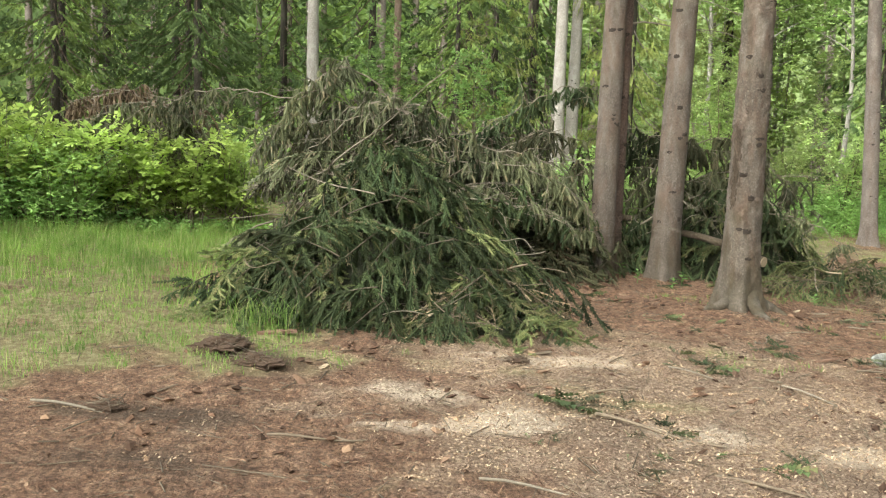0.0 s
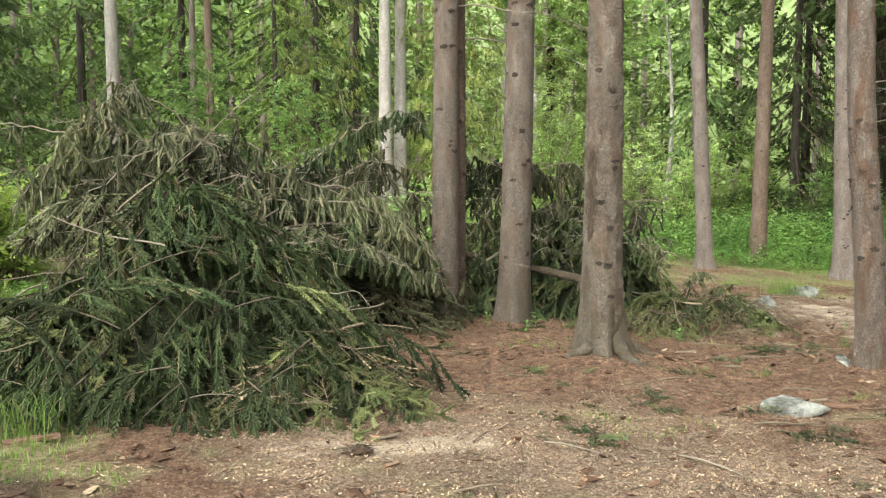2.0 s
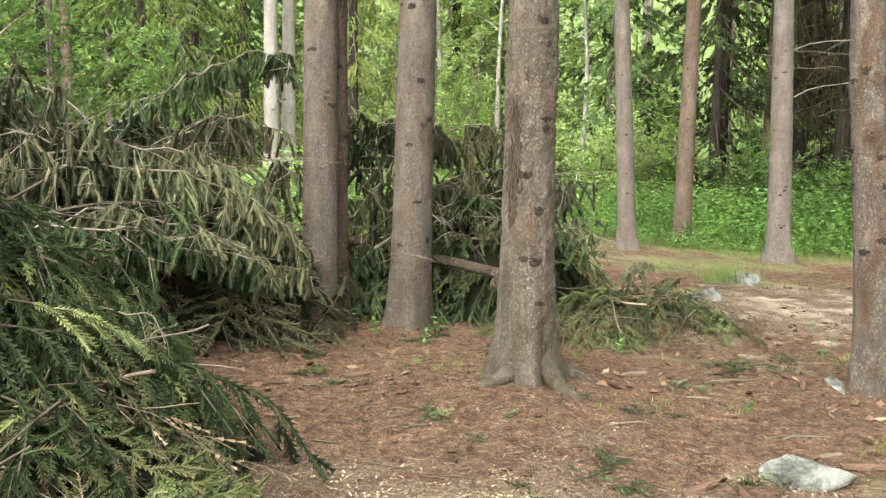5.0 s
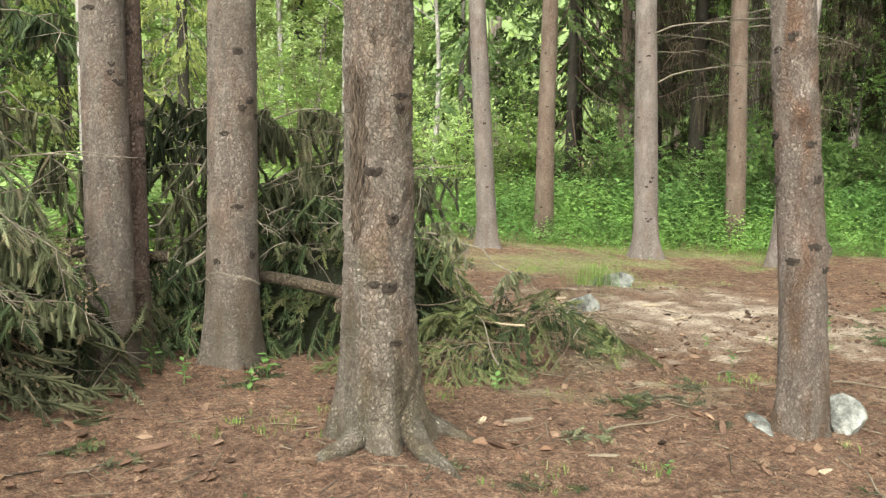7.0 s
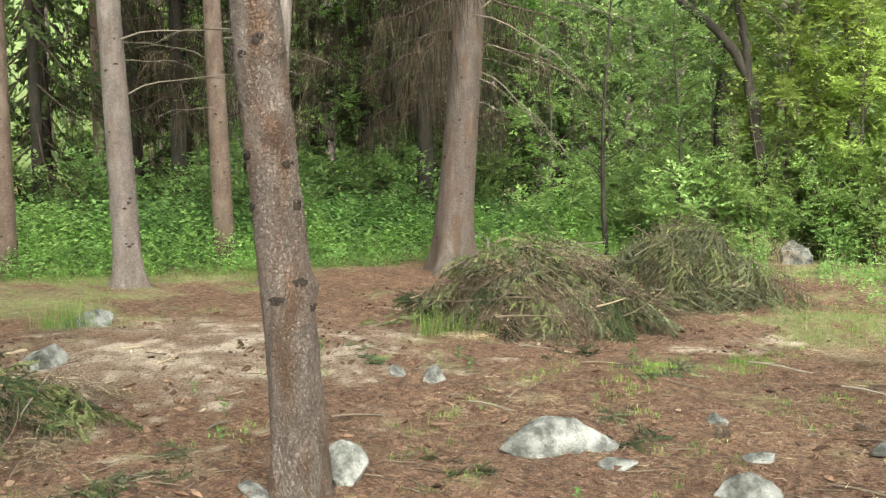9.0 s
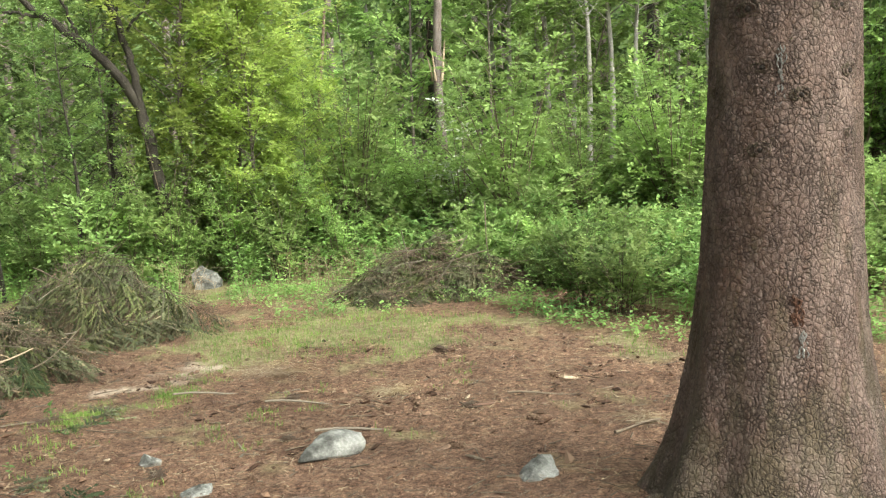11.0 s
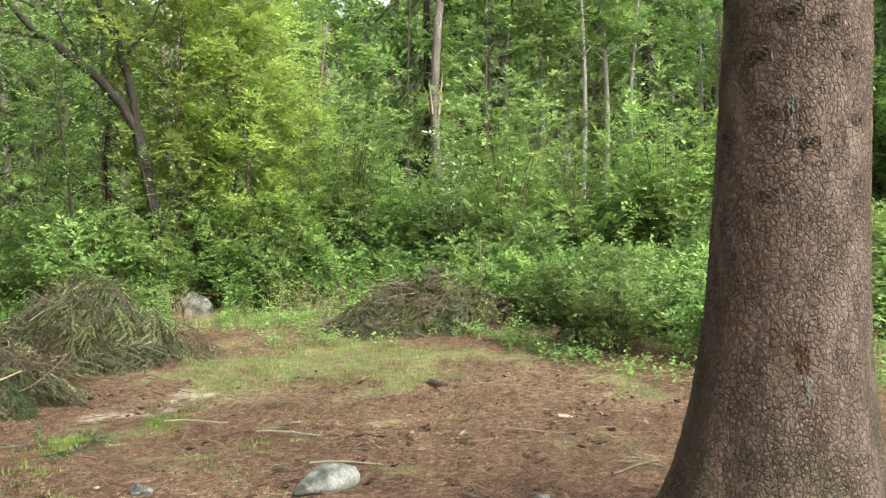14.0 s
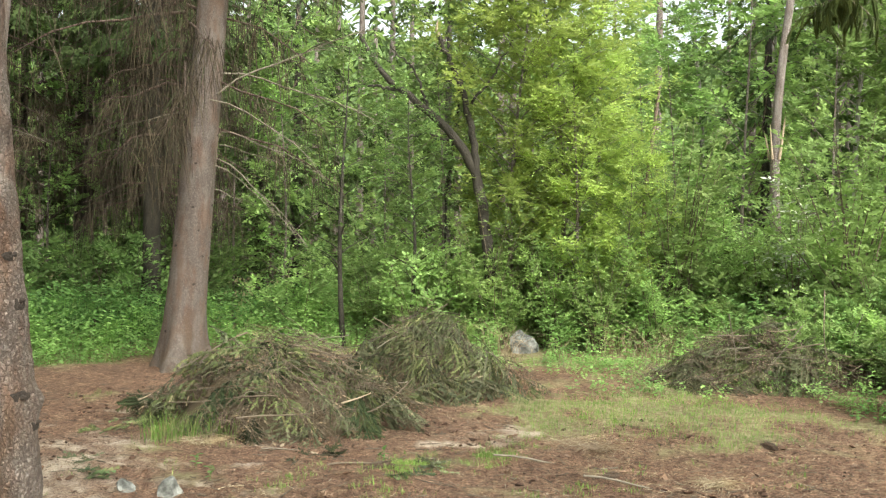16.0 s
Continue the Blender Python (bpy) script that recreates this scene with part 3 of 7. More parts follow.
DEAD = [dead_branch_mesh(l, RNG, d, t) for l, d, t in ((0.35, 0.05, 0), (0.7, 0.15, 2), (1.3, 0.3, 7), (2.0, 0.4, 12))]


def crown_mesh(rng, low, top, reach, boughs, sprigs, mat, wood, size=0.2, thin=0.28, hang=0.5):
    """Sagging spruce boughs: flat fans of side twigs on both sides of each bough, hung with drooping needled tips."""
    s = Soup()
    for k in range(boughs):
        h = low + (top - low) * (k + rng.random()) / boughs
        f = 1 - (h - low) / (top - low)
        l = reach * (0.2 + 0.8 * f ** 0.75) * (0.65 + 0.5 * rng.random())
        a = k * 2.4 + rng.random()
        u = np.linspace(0, 1, 7)
        sag = l * (0.3 + 0.3 * rng.random())
        path = np.stack([l * u * math.cos(a), l * u * math.sin(a), h - sag * np.sin(u * 2.3)], 1)
        s.tube(path, 0.022 * (1 - 0.85 * u) * (0.5 + l * 0.2), 4, 1, cap=False)
        along, side = np.array([math.cos(a), math.sin(a), 0]), np.array([-math.sin(a), math.cos(a), 0])
        n = int(sprigs * (0.35 + 0.65 * f))
        w = 0.12 + 0.88 * rng.random(n) ** 0.75
        twig = np.round(w * l / 0.16)
        hand = np.where((twig + rng.integers(0, 2, n)) % 2, 1.0, -1.0)
        w = np.clip((twig + rng.normal(size=n) * 0.12) * 0.16 / l, 0.1, 1.0)
        span = (0.16 + 0.30 * l * (1 - w) ** 0.8) * (0.8 + 0.4 * np.sin(twig * 3.7 + k))
        q = rng.random(n)
        base = np.stack([np.interp(w, u, path[:, c]) for c in range(3)], 1)
        base = base + side * (hand * span * q)[:, None] + along * (span * q * 0.55)[:, None] + np.array([0, 0, -0.5])[None] * (span * q ** 1.6)[:, None]
        d = side * (hand * 0.45)[:, None] + along * 0.4 + rng.normal(size=(n, 3)) * 0.12 + np.array([0, 0, -hang])[None] * (0.5 + rng.random((n, 1)))
        s.combs(base, base + unit(d) * (size * (0.6 + 0.7 * rng.random(n)))[:, None], rng, 0, size * thin, 3, 1)
    return s.mesh("crown", [mat, wood])
HIGH_CROWN = crown_mesh(np.random.default_rng(3), 8.0, 18, 2.2, 26, 26, BOUGH, BARK_FAR, 0.5, 0.2)


def spruce(x, y, lean, radius, bark_mat, label, seed, top=18.5, sides=40, rings=120, flare=0.6, lobes=4, relief=0.005, stubs=(0.6, 3.4, 40), dead=(), burls=(), crown=HIGH_CROWN, category="tree", cell=32.0):
    rng = np.random.default_rng(seed)
    z0 = float(ground_z(x, y)) - 0.02
    t = thing("spruce_tree", pose(x, y, z0), label, category, "standing spruces")

    def centre(z):
        zc, over = np.clip(z, 0, 2.6), np.clip(z - 2.6, 0, 99)
        return tuple(sum(a * zc ** (k + 1) + a * (k + 1) * 2.6 ** k * over for k, a in enumerate(q)) for q in lean)
    bole = part("trunk", trunk_mesh(centre, radius, top, sides, rings, flare, lobes, seed, bark_mat, relief, cell, burls), t)

    def on_bark(z, a, sink=0.0):
        cx, cy = centre(np.float64(z))
        r = radius * (1 - z / (top * 1.06)) * (1 + 0.3 * flare * math.exp(-z / (radius * 1.1 + 0.06))) - sink
        return float(cx) + r * math.cos(a), float(cy) + r * math.sin(a), z
    lo, hi, n = stubs
    z, k = lo, 0
    while k < n and z < hi:
        whorl = rng.integers(2, 5)
        for _ in range(whorl):
            a = rng.random() * 6.283
            g = z + rng.normal() * 0.05
            part("branch_stub", STUBS[rng.integers(0, 3)], bole, "", pose(*on_bark(g, a), 0, -8 + rng.normal() * 15, math.degrees(a)) @ Matrix.Diagonal((0.65, 0.85 + 0.6 * rng.random(), 0.8 + 0.5 * rng.random(), 1)) @ Matrix.Scale(0.65 if bark_mat in (BARK_FAR, BARK_RED, BARK_PALE, BARK_TWO) else 1.0, 4))
            k += 1
        z += 0.16 + 0.22 * rng.random()
    for dz, da, which, scale, pitch in dead:
        part("dead_branch", DEAD[which], t, "bare dead branch", pose(*on_bark(dz, radians(da), 0.02), 0, pitch, da) @ Matrix.Scale(scale, 4))
    if crown:
        cx, cy = centre(np.float64(8.0))
        part("crown", crown, t, "", pose(float(cx), float(cy), 0, 0, 0, rng.random() * 360) @ Matrix.Scale(0.9 + 0.2 * rng.random(), 4))
    return t


spruce(1.90, 10.85, ([0.006], [0.0]), 0.150, BARK, "slim grey-brown spruce standing against its darker twin", 11, flare=0.5, dead=((3.3, -20, 2, 1.0, -5), (2.9, 60, 1, 1, 0)))
spruce(2.05, 11.04, ([0.004], [0.004]), 0.12, BARK_OLD, "dark spruce trunk growing close behind a paler one", 12, flare=0.45, dead=((3.0, 10, 2, 1.2, -10), (3.4, -15, 2, 1.0, -20)))
spruce(2.65, 10.80, ([0.018], [-0.004]), 0.172, BARK, "straight spruce trunk with scaly bark and dark knots", 13, flare=0.4, stubs=(0.7, 3.6, 70))
SPRUCE_C = spruce(2.94, 8.9, ([0.0], [0.0]), 0.176, BARK_ROUGH, "stout spruce with flared surface roots and a long bark wound", 14, sides=90, rings=260, flare=0.6, relief=0.016, stubs=(0.5, 3.4, 46))
spruce(5.17, 8.30, ([0.0, -0.045, 0.0105], [0.0, 0.045, -0.0105]), 0.128, BARK_BURL, "slender bent spruce with burls beside a white stone", 15, sides=70, rings=240, flare=0.35, relief=0.008, stubs=(1.0, 3.4, 17),
                  burls=((-2.4, 1.75, 0.07, 0.035), (-0.9, 1.02, 0.05, 0.03), (-1.6, 2.1, 0.05, 0.03), (-2.2, 0.75, 0.06, 0.015)))
spruce(8.1, 17.2, ([-0.052], [0.027]), 0.155, BARK_FAR, "pale grey spruce at the edge of the clearing", 16, rings=70, flare=0.6, lobes=3)
spruce(9.75, 18.2, ([-0.01, 0.005], [0.0]), 0.165, BARK_RED, "reddish-brown spruce trunk at the clearing's edge", 17, rings=70, flare=0.6, lobes=3)
spruce(9.9, 15.6, ([-0.026], [0.019]), 0.185, BARK_FAR, "grey spruce with dark branch scars and a wide foot", 18, rings=90, flare=0.9, dead=((2.6, -20, 3, 1.0, -30), (3.3, -40, 3, 1.0, -25), (3.0, 10, 2, 1.0, -20)))
spruce(12.3, 16.3, ([-0.016], [0.015]), 0.17, BARK_RED, "brown spruce trunk before the dark thicket", 19, rings=70, flare=0.5, dead=((2.5, 190, 2, 0.9, -10), (3.3, 160, 3, 0.8, -25), (3.6, -30, 3, 1, -10)))
spruce(11.1, 14.2, ([0.05], [-0.055]), 0.140, BARK_FAR, "pale grey leaning spruce with snapped-off branches", 20, rings=90, flare=0.5, dead=((2.3, -60, 1, 0.8, 10), (2.9, -50, 0, 1.0, 0), (1.9, -55, 0, 0.7, 0), (3.1, -40, 0, 1.0, 0), (3.6, 130, 3, 0.8, -10)))
SPRUCE_J = spruce(13.62, 12.84, ([0.037], [-0.061]), 0.285, BARK_TWO, "tall pale spruce with long bare dead branches", 21, sides=56, rings=110, flare=1.0, lobes=3,
       dead=((4.2, -55, 3, 1.2, -8), (3.9, -70, 3, 1.3, -45), (3.4, -60, 2, 1.2, 5), (3.0, -75, 2, 1.3, 25), (2.9, -62, 3, 0.8, 20), (2.55, -65, 1, 1.0, 12), (3.6, 130, 2, 1, 0), (2.9, 125, 1, 0.8, 0), (3.8, -100, 3, 1.1, 10), (3.2, -50, 2, 0.9, 0)))
SPRUCE_K = spruce(6.45, 3.72, ([-0.012], [-0.027]), 0.372, BARK_OLD, "massive old spruce trunk with plated reddish-brown bark", 22, sides=120, rings=330, flare=0.75, lobes=8, relief=0.006, cell=34, stubs=(9, 9, 0))
for k, (px, py, r, mat) in enumerate(((-3.6, 24.5, 0.19, BARK_PALE), (2.95, 24.6, 0.2, BARK_PALE), (3.4, 25.2, 0.19, BARK_PALE), (-1.45, 26.0, 0.13, BARK_RED), (-2.0, 27.5, 0.11, BARK_FAR), (14.6, 22.5, 0.14, BARK_RED), (16.4, 20.2, 0.15, BARK_PALE))):
    spruce(px, py, ([0.006 * (k % 3 - 1)], [0.0]), r, mat, "tall slim spruce standing back in the woods", 40 + k, sides=20, rings=40, flare=0.4, stubs=(2.2, 5.0, 14))

# ---- brush piles ----
def spray_mesh(seed, length, twigs, side, needle_mat, planes=2, teeth=3, droop=0.3, hang=0.0, bare=0.05, width=0.021, name="cut_branch", naked=0.08):
    """A spruce branch along +x: stem, side shoots, needled twigs that droop."""
    rng = np.random.default_rng(seed)
    s = Soup()
    u = np.linspace(0, 1, 12)
    path = np.stack([length * u, 0.05 * length * np.sin(u * 4 + seed), -droop * length * u ** 2], 1)
    s.tube(path, 0.0045 * (1 - 0.8 * u) + 0.0015, 4, 0)
    p0, p1, bare0, bare1 = [], [], [], []

    def twig(a, b):
        if rng.random() < naked:
            bare0.append(a)
            bare1.append(b)
        else:
            p0.append(a)
            p1.append(b)
    for k in range(twigs):
        w = bare + (1 - bare) * (k + rng.random()) / twigs
        b = np.array([np.interp(w, u, path[:, q]) for q in range(3)])
        sgn = 1 if k % 2 else -1
        l = side * (0.35 + 0.75 * (1 - abs(w - 0.35))) * (0.6 + 0.6 * rng.random())
        d = np.array([0.75, sgn * (0.75 + 0.3 * rng.random()), -0.15 + rng.normal() * 0.25 - hang])
        d = d / np.linalg.norm(d)
        segs = 4
        pts = [b]
        for q in range(segs):
            pts.append(pts[-1] + d * l / segs + np.array([0, 0, -(0.03 + hang * 0.12) * q * l]))
        for q in range(segs):
            twig(pts[q], pts[q + 1])
            perp = np.cross(d, [0, 0, 1.0])
            for flank in ((1, -1) if q % 2 else (rng.choice((1, -1)),)):
                sd = d * 0.75 + perp * 0.6 * flank + rng.normal(size=3) * 0.16 + np.array([0, 0, -0.12 - hang])
                sd = sd / np.linalg.norm(sd)
                twig(pts[q + 1], pts[q + 1] + sd * (0.07 + 0.09 * rng.random()))
    for q in range(3, 11):
        twig(path[q], path[q + 1])
    if bare0:
        s.sticks(bare0, bare1, 0.003, 0.002, 0)
    if planes == 2 or hang > 0.85:
        s.sticks(p0, p1, width * 0.24, width * 0.16, 1)
    s.combs(np.array(p0), np.array(p1), rng, 1, width * (0.68 if planes == 2 else 0.78), 4 if planes == 2 else teeth, planes)
    return s.mesh(name, [TWIG if naked > 0.3 else TWIG_DARK, needle_mat])
SPRAYS = [spray_mesh(100 + k, l, n, sd, NEEDLE, droop=dr, hang=hg, width=0.036) for k, (l, n, sd, dr, hg) in enumerate(((1.1, 15, 0.30, 0.35, 0.5), (1.4, 18, 0.36, 0.4, 0.8), (0.8, 13, 0.26, 0.3, 0.3), (1.2, 16, 0.34, 0.5, 0.9)))]
SPRAYS_OLIVE = [spray_mesh(110 + k, l, n, sd, NEEDLE_OLIVE, droop=dr, hang=0.2, width=0.033) for k, (l, n, sd, dr) in enumerate(((1.0, 15, 0.30, 0.3), (1.3, 17, 0.34, 0.35)))]
SPRAYS_GREY = [spray_mesh(120 + k, l, n, sd, NEEDLE_GREY, planes=1, width=0.040, droop=dr, hang=0.9, naked=0.18) for k, (l, n, sd, dr) in enumerate(((1.3, 18, 0.34, 0.3), (1.0, 16, 0.32, 0.4), (1.5, 20, 0.38, 0.25)))]
SPRAYS_DRY = [spray_mesh(140 + k, l, n, sd, NEEDLE_DRY, planes=1, width=0.012, droop=dr, naked=0.6) for k, (l, n, sd, dr) in enumerate(((0.9, 20, 0.26, 0.2), (1.2, 24, 0.3, 0.15)))]
FAR_GREEN = [spray_mesh(160 + k, 1.1, 18, 0.32, m, planes=1, teeth=3, width=0.030, droop=0.35, hang=0.3, naked=0.2) for k, m in enumerate((NEEDLE_GREY, NEEDLE_OLIVE))]
DROOPING = [spray_mesh(165 + k, 1.3, 26, 0.36, m, planes=1, teeth=3, width=0.024, droop=0.6, hang=0.8) for k, m in enumerate((NEEDLE_OLIVE, NEEDLE_GREY))]
FAR_DRY = [spray_mesh(170 + k, 1.0, 22, 0.3, NEEDLE_DRY, planes=1, teeth=2, width=0.012, droop=0.25, naked=0.75) for k in range(2)]


def bough_mesh(points, seed, sprig=0.35, density=26, mat=None, spread=0.45, thick=0.007):
    """A long fallen bough along points: crooked side branches, limp needled tassels hanging from them, bare broken twigs."""
    rng = np.random.default_rng(seed)
    pts = np.array(points, float)
    dist = np.r_[0, np.cumsum(np.linalg.norm(np.diff(pts, axis=0), axis=1))]
    n = max(8, int(dist[-1] / 0.12))
    w = np.linspace(0, dist[-1], n)
    path = np.stack([np.interp(w, dist, pts[:, q]) for q in range(3)], 1)
    for _ in range(3):
        path[1:-1] = (path[:-2] + 2 * path[1:-1] + path[2:]) / 4
    path = path + rng.normal(size=path.shape) * 0.022
    s = Soup()
    s.tube(path, thick * (1 - 0.8 * w / w[-1]) + 0.003, 7, 0)
    a, b, c, d, e0, e1 = [], [], [], [], [], []
    tangent = unit(np.gradient(path, axis=0))

    def tassel(p, l):
        drift, l = rng.normal(size=2) * 0.45, l * 0.72
        parts = 3 if l > 0.16 else 2
        for q in range(parts):
            bend = drift * (1.0 - 0.35 * q) + rng.normal(size=2) * 0.15
            nxt = p + np.array([bend[0], bend[1], -1.0 + 0.12 * q]) * l / parts
            a.append(p)
            b.append(nxt)
            p = nxt
    for k in range(int(dist[-1] * density * 0.19) + 3):
        f = 0.05 + 0.95 * rng.random()
        i = int(f * (n - 1))
        way = rng.normal(size=3) * [1, 1, 0.35] + tangent[i] * 0.7
        way = way / np.linalg.norm(way)
        l = spread * (0.35 + 0.9 * rng.random()) * (1.15 - 0.5 * f)
        p, steps = path[i], max(3, int(l / 0.075))
        for q in range(steps):
            way = way + rng.normal(size=3) * 0.16 + [0, 0, -0.10]
            way = way / np.linalg.norm(way)
            nxt = p + way * l / steps
            c.append(p)
            d.append(nxt)
            for _ in range(3):
                if rng.random() < 0.8:
                    tassel(p + (nxt - p) * rng.random() + rng.normal(size=3) * [0.02, 0.02, 0.005], sprig * (0.3 + 0.75 * rng.random()))
            p = nxt
        tassel(path[i], sprig * (0.4 + 0.6 * rng.random()))
        for _ in range(4):
            g = rng.normal(size=3) * [1, 1, 0.6] + way + [0, 0, -0.2]
            e0.append(p)
            e1.append(p + g / np.linalg.norm(g) * (0.06 + 0.2 * rng.random()))
    s.sticks(c, d, 0.005, 0.0035, 0)
    s.sticks(e0, e1, 0.0032, 0.0014, 0)
    s.sticks(a, b, 0.012, 0.010, 1)
    s.combs(a, b, rng, 1, 0.023, 5, 2)
    return s.mesh("fallen_bough", [DEADWOOD, mat or (NEEDLE, NEEDLE_GREY, NEEDLE_GREY)[seed % 3]])
class Mound:
    def __init__(self, cx, cy, rx, ry, h, turn=0.0, power=1.5):
        self.c, self.r, self.h, self.turn, self.power = (cx, cy), (rx, ry), h, turn, power

    def height(self, x, y):
        co, si = math.cos(self.turn), math.sin(self.turn)
        u, v = ((x - self.c[0]) * co + (y - self.c[1]) * si) / self.r[0], (-(x - self.c[0]) * si + (y - self.c[1]) * co) / self.r[1]
        d = np.hypot(u, v)
        return self.h * np.clip(1 - d ** self.power, 0, 1) * (0.65 + 0.7 * fbm(np.asarray(x), np.asarray(y), 1.7, int(self.c[0] * 10) % 50))

    def at(self, u, a):
        x, y = self.r[0] * u * math.cos(a), self.r[1] * u * math.sin(a)
        co, si = math.cos(self.turn), math.sin(self.turn)
        return self.c[0] + x * co - y * si, self.c[1] + x * si + y * co


def core_mesh(mound, z0, inner, mat):
    """A lumpy filler heap inside a pile, closing the gaps between its branches."""
    g = np.linspace(-1.0, 1.0, 46)
    gx, gy = np.meshgrid(g, g)
    r = np.hypot(gx, gy)
    k = np.minimum(1, 1 / np.maximum(np.maximum(np.abs(gx), np.abs(gy)) / np.maximum(r, 1e-6), 1e-6))
    gx, gy = gx * k * 0.7, gy * k * 0.7
    x, y = mound.r[0] * gx, mound.r[1] * gy
    co, si = math.cos(mound.turn), math.sin(mound.turn)
    wx, wy = mound.c[0] + x * co - y * si, mound.c[1] + x * si + y * co
    z = ground_z(wx, wy) - 0.06 + inner * mound.height(wx, wy) + 0.16 * (fbm(wx, wy, 7, 9) - 0.5) * np.clip(mound.height(wx, wy) * 3, 0, 1) - 0.25 * mound.h * np.clip(np.hypot(gx, gy) / 0.7, 0, 1) ** 6
    v = np.stack([wx - mound.c[0], wy - mound.c[1], z - z0], -1).reshape(-1, 3)
    n = len(g)
    i = (np.arange(n - 1)[:, None] * n + np.arange(n - 1)[None]).ravel()
    return Soup().add(v, np.stack([i, i + 1, i + n + 1, i + n], 1)).mesh("filler_core", [mat])


CORE_DRY = plain("matted_brown_twigs", (0.045, 0.034, 0.023), (0.125, 0.094, 0.066), 40, 0.95, 1.0)
# Near-black green: the shade in a pile's gaps is put into this colour.
CORE_SHADE = plain("gap_shade_needles", (0.010, 0.013, 0.007), (0.038, 0.038, 0.02), 30, 0.95, 1.0)

CORE_DRY = plain("matted_dry_twigs", (0.05, 0.038, 0.022), (0.15, 0.11, 0.07), 30, 0.95, 1.0)


def stick_mesh(length, radius, seed, bend=0.08, mat=None):
    rng = np.random.default_rng(seed)
    u = np.linspace(0, 1, 8)
    path = np.stack([length * (u - 0.5), bend * length * np.sin(u * 3 + rng.random() * 3), bend * 0.6 * length * np.sin(u * 4 + rng.random() * 6)], 1)
    return Soup().tube(path, radius * (1 - 0.5 * u), 7).mesh("stick", [mat or DEADWOOD])


STICKS = [stick_mesh(l, r, 200 + k, b, m) for k, (l, r, b, m) in enumerate(((0.8, 0.006, 0.14, TWIG), (0.5, 0.005, 0.16, TWIG), (0.7, 0.008, 0.1, TWIG_DARK), (0.9, 0.007, 0.07, DEADWOOD), (0.6, 0.006, 0.12, DEADWOOD), (1.1, 0.009, 0.05, TWIG), (0.3, 0.005, 0.1, DEADWOOD), (0.35, 0.010, 0.03, CUTWOOD)))]


def brush_pile(mound, count, sprays, label, seed, sticks=8, core=0.62, outward=1.0, extra=(), size=1.0, rim=9, core_mat=None, dead=0):
    rng = np.random.default_rng(seed)
    z0 = float(ground_z(*mound.c))
    t = thing("brush_pile", pose(mound.c[0], mound.c[1], z0), label, "brush pile", "heaps of cut branches")
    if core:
        part("filler_core", core_mesh(mound, z0, core, core_mat or CORE_SHADE), t, "filler heap added inside the pile to close its gaps")
    for k in range(count):
        u, a = math.sqrt((k + rng.random()) / count) * 0.98, k * 2.39996 + rng.normal() * 0.15
        x, y = mound.at(u, a)
        h = float(mound.height(np.float64(x), np.float64(y)))
        e = 0.15
        gx = float(mound.height(np.float64(x + e), np.float64(y)) - mound.height(np.float64(x - e), np.float64(y))) / (2 * e)
        gy = float(mound.height(np.float64(x), np.float64(y + e)) - mound.height(np.float64(x), np.float64(y - e))) / (2 * e)
        away = math.atan2(y - mound.c[1], x - mound.c[0]) + rng.normal() * (1.0 if u > 0.35 else 2.5) * outward
        fall = gx * math.cos(away) + gy * math.sin(away)
        pitch = math.degrees(math.atan(-fall)) * 0.75 + rng.normal() * 9
        sc = size * (0.75 + 0.4 * rng.random())
        back = 0.45 * sc
        px, py = x - back * math.cos(away), y - back * math.sin(away)
        hz = max(0.02, h + back * math.sin(radians(pitch)) + 0.05 + rng.normal() * 0.03)
        lift = float(ground_z(px, py)) - z0
        part("cut_branch", sprays[rng.integers(0, len(sprays))], t, "", pose(px - mound.c[0], py - mound.c[1], lift + hz, rng.normal() * 25, pitch, math.degrees(away)) @ Matrix.Scale(sc, 4))
    for k in range(rim):
        a = 6.283 * (k + rng.random()) / rim
        x, y = mound.at(0.72 + 0.2 * rng.random(), a)
        away = math.atan2(y - mound.c[1], x - mound.c[0]) + rng.normal() * 0.5
        sc = size * (0.5 + 0.25 * rng.random())
        part("cut_branch", sprays[rng.integers(0, len(sprays))], t, "", pose(x - mound.c[0], y - mound.c[1], float(ground_z(x, y)) - z0 + 0.16 * mound.h + 0.06, rng.normal() * 15, 12 + rng.normal() * 5, math.degrees(away)) @ Matrix.Scale(sc, 4))
    for k in range(sticks):
        u, a = math.sqrt(rng.random()) * 0.9, rng.random() * 6.283
        x, y = mound.at(u, a)
        h = float(mound.height(np.float64(x), np.float64(y))) + float(ground_z(x, y)) - z0
        part("stick", STICKS[rng.integers(0, len(STICKS))], t, "bare stick", pose(x - mound.c[0], y - mound.c[1], h + 0.07, 0, rng.normal() * 11, rng.random() * 360))
    for k in range(dead):
        x, y = mound.at(math.sqrt(rng.random()) * 0.85, rng.random() * 6.283)
        h = float(mound.height(np.float64(x), np.float64(y))) * 0.8 + float(ground_z(x, y)) - z0
        part("dead_branch", DEAD[2 + k % 2], t, "bare grey dead branch", pose(x - mound.c[0], y - mound.c[1], h + 0.1, rng.normal() * 30, -18 + rng.normal() * 22, rng.random() * 360) @ Matrix.Scale(0.6 + 0.4 * rng.random(), 4))
    for name, me, lab in extra:
        part(name, me, t, lab, pose(-mound.c[0], -mound.c[1], -z0))
    return t


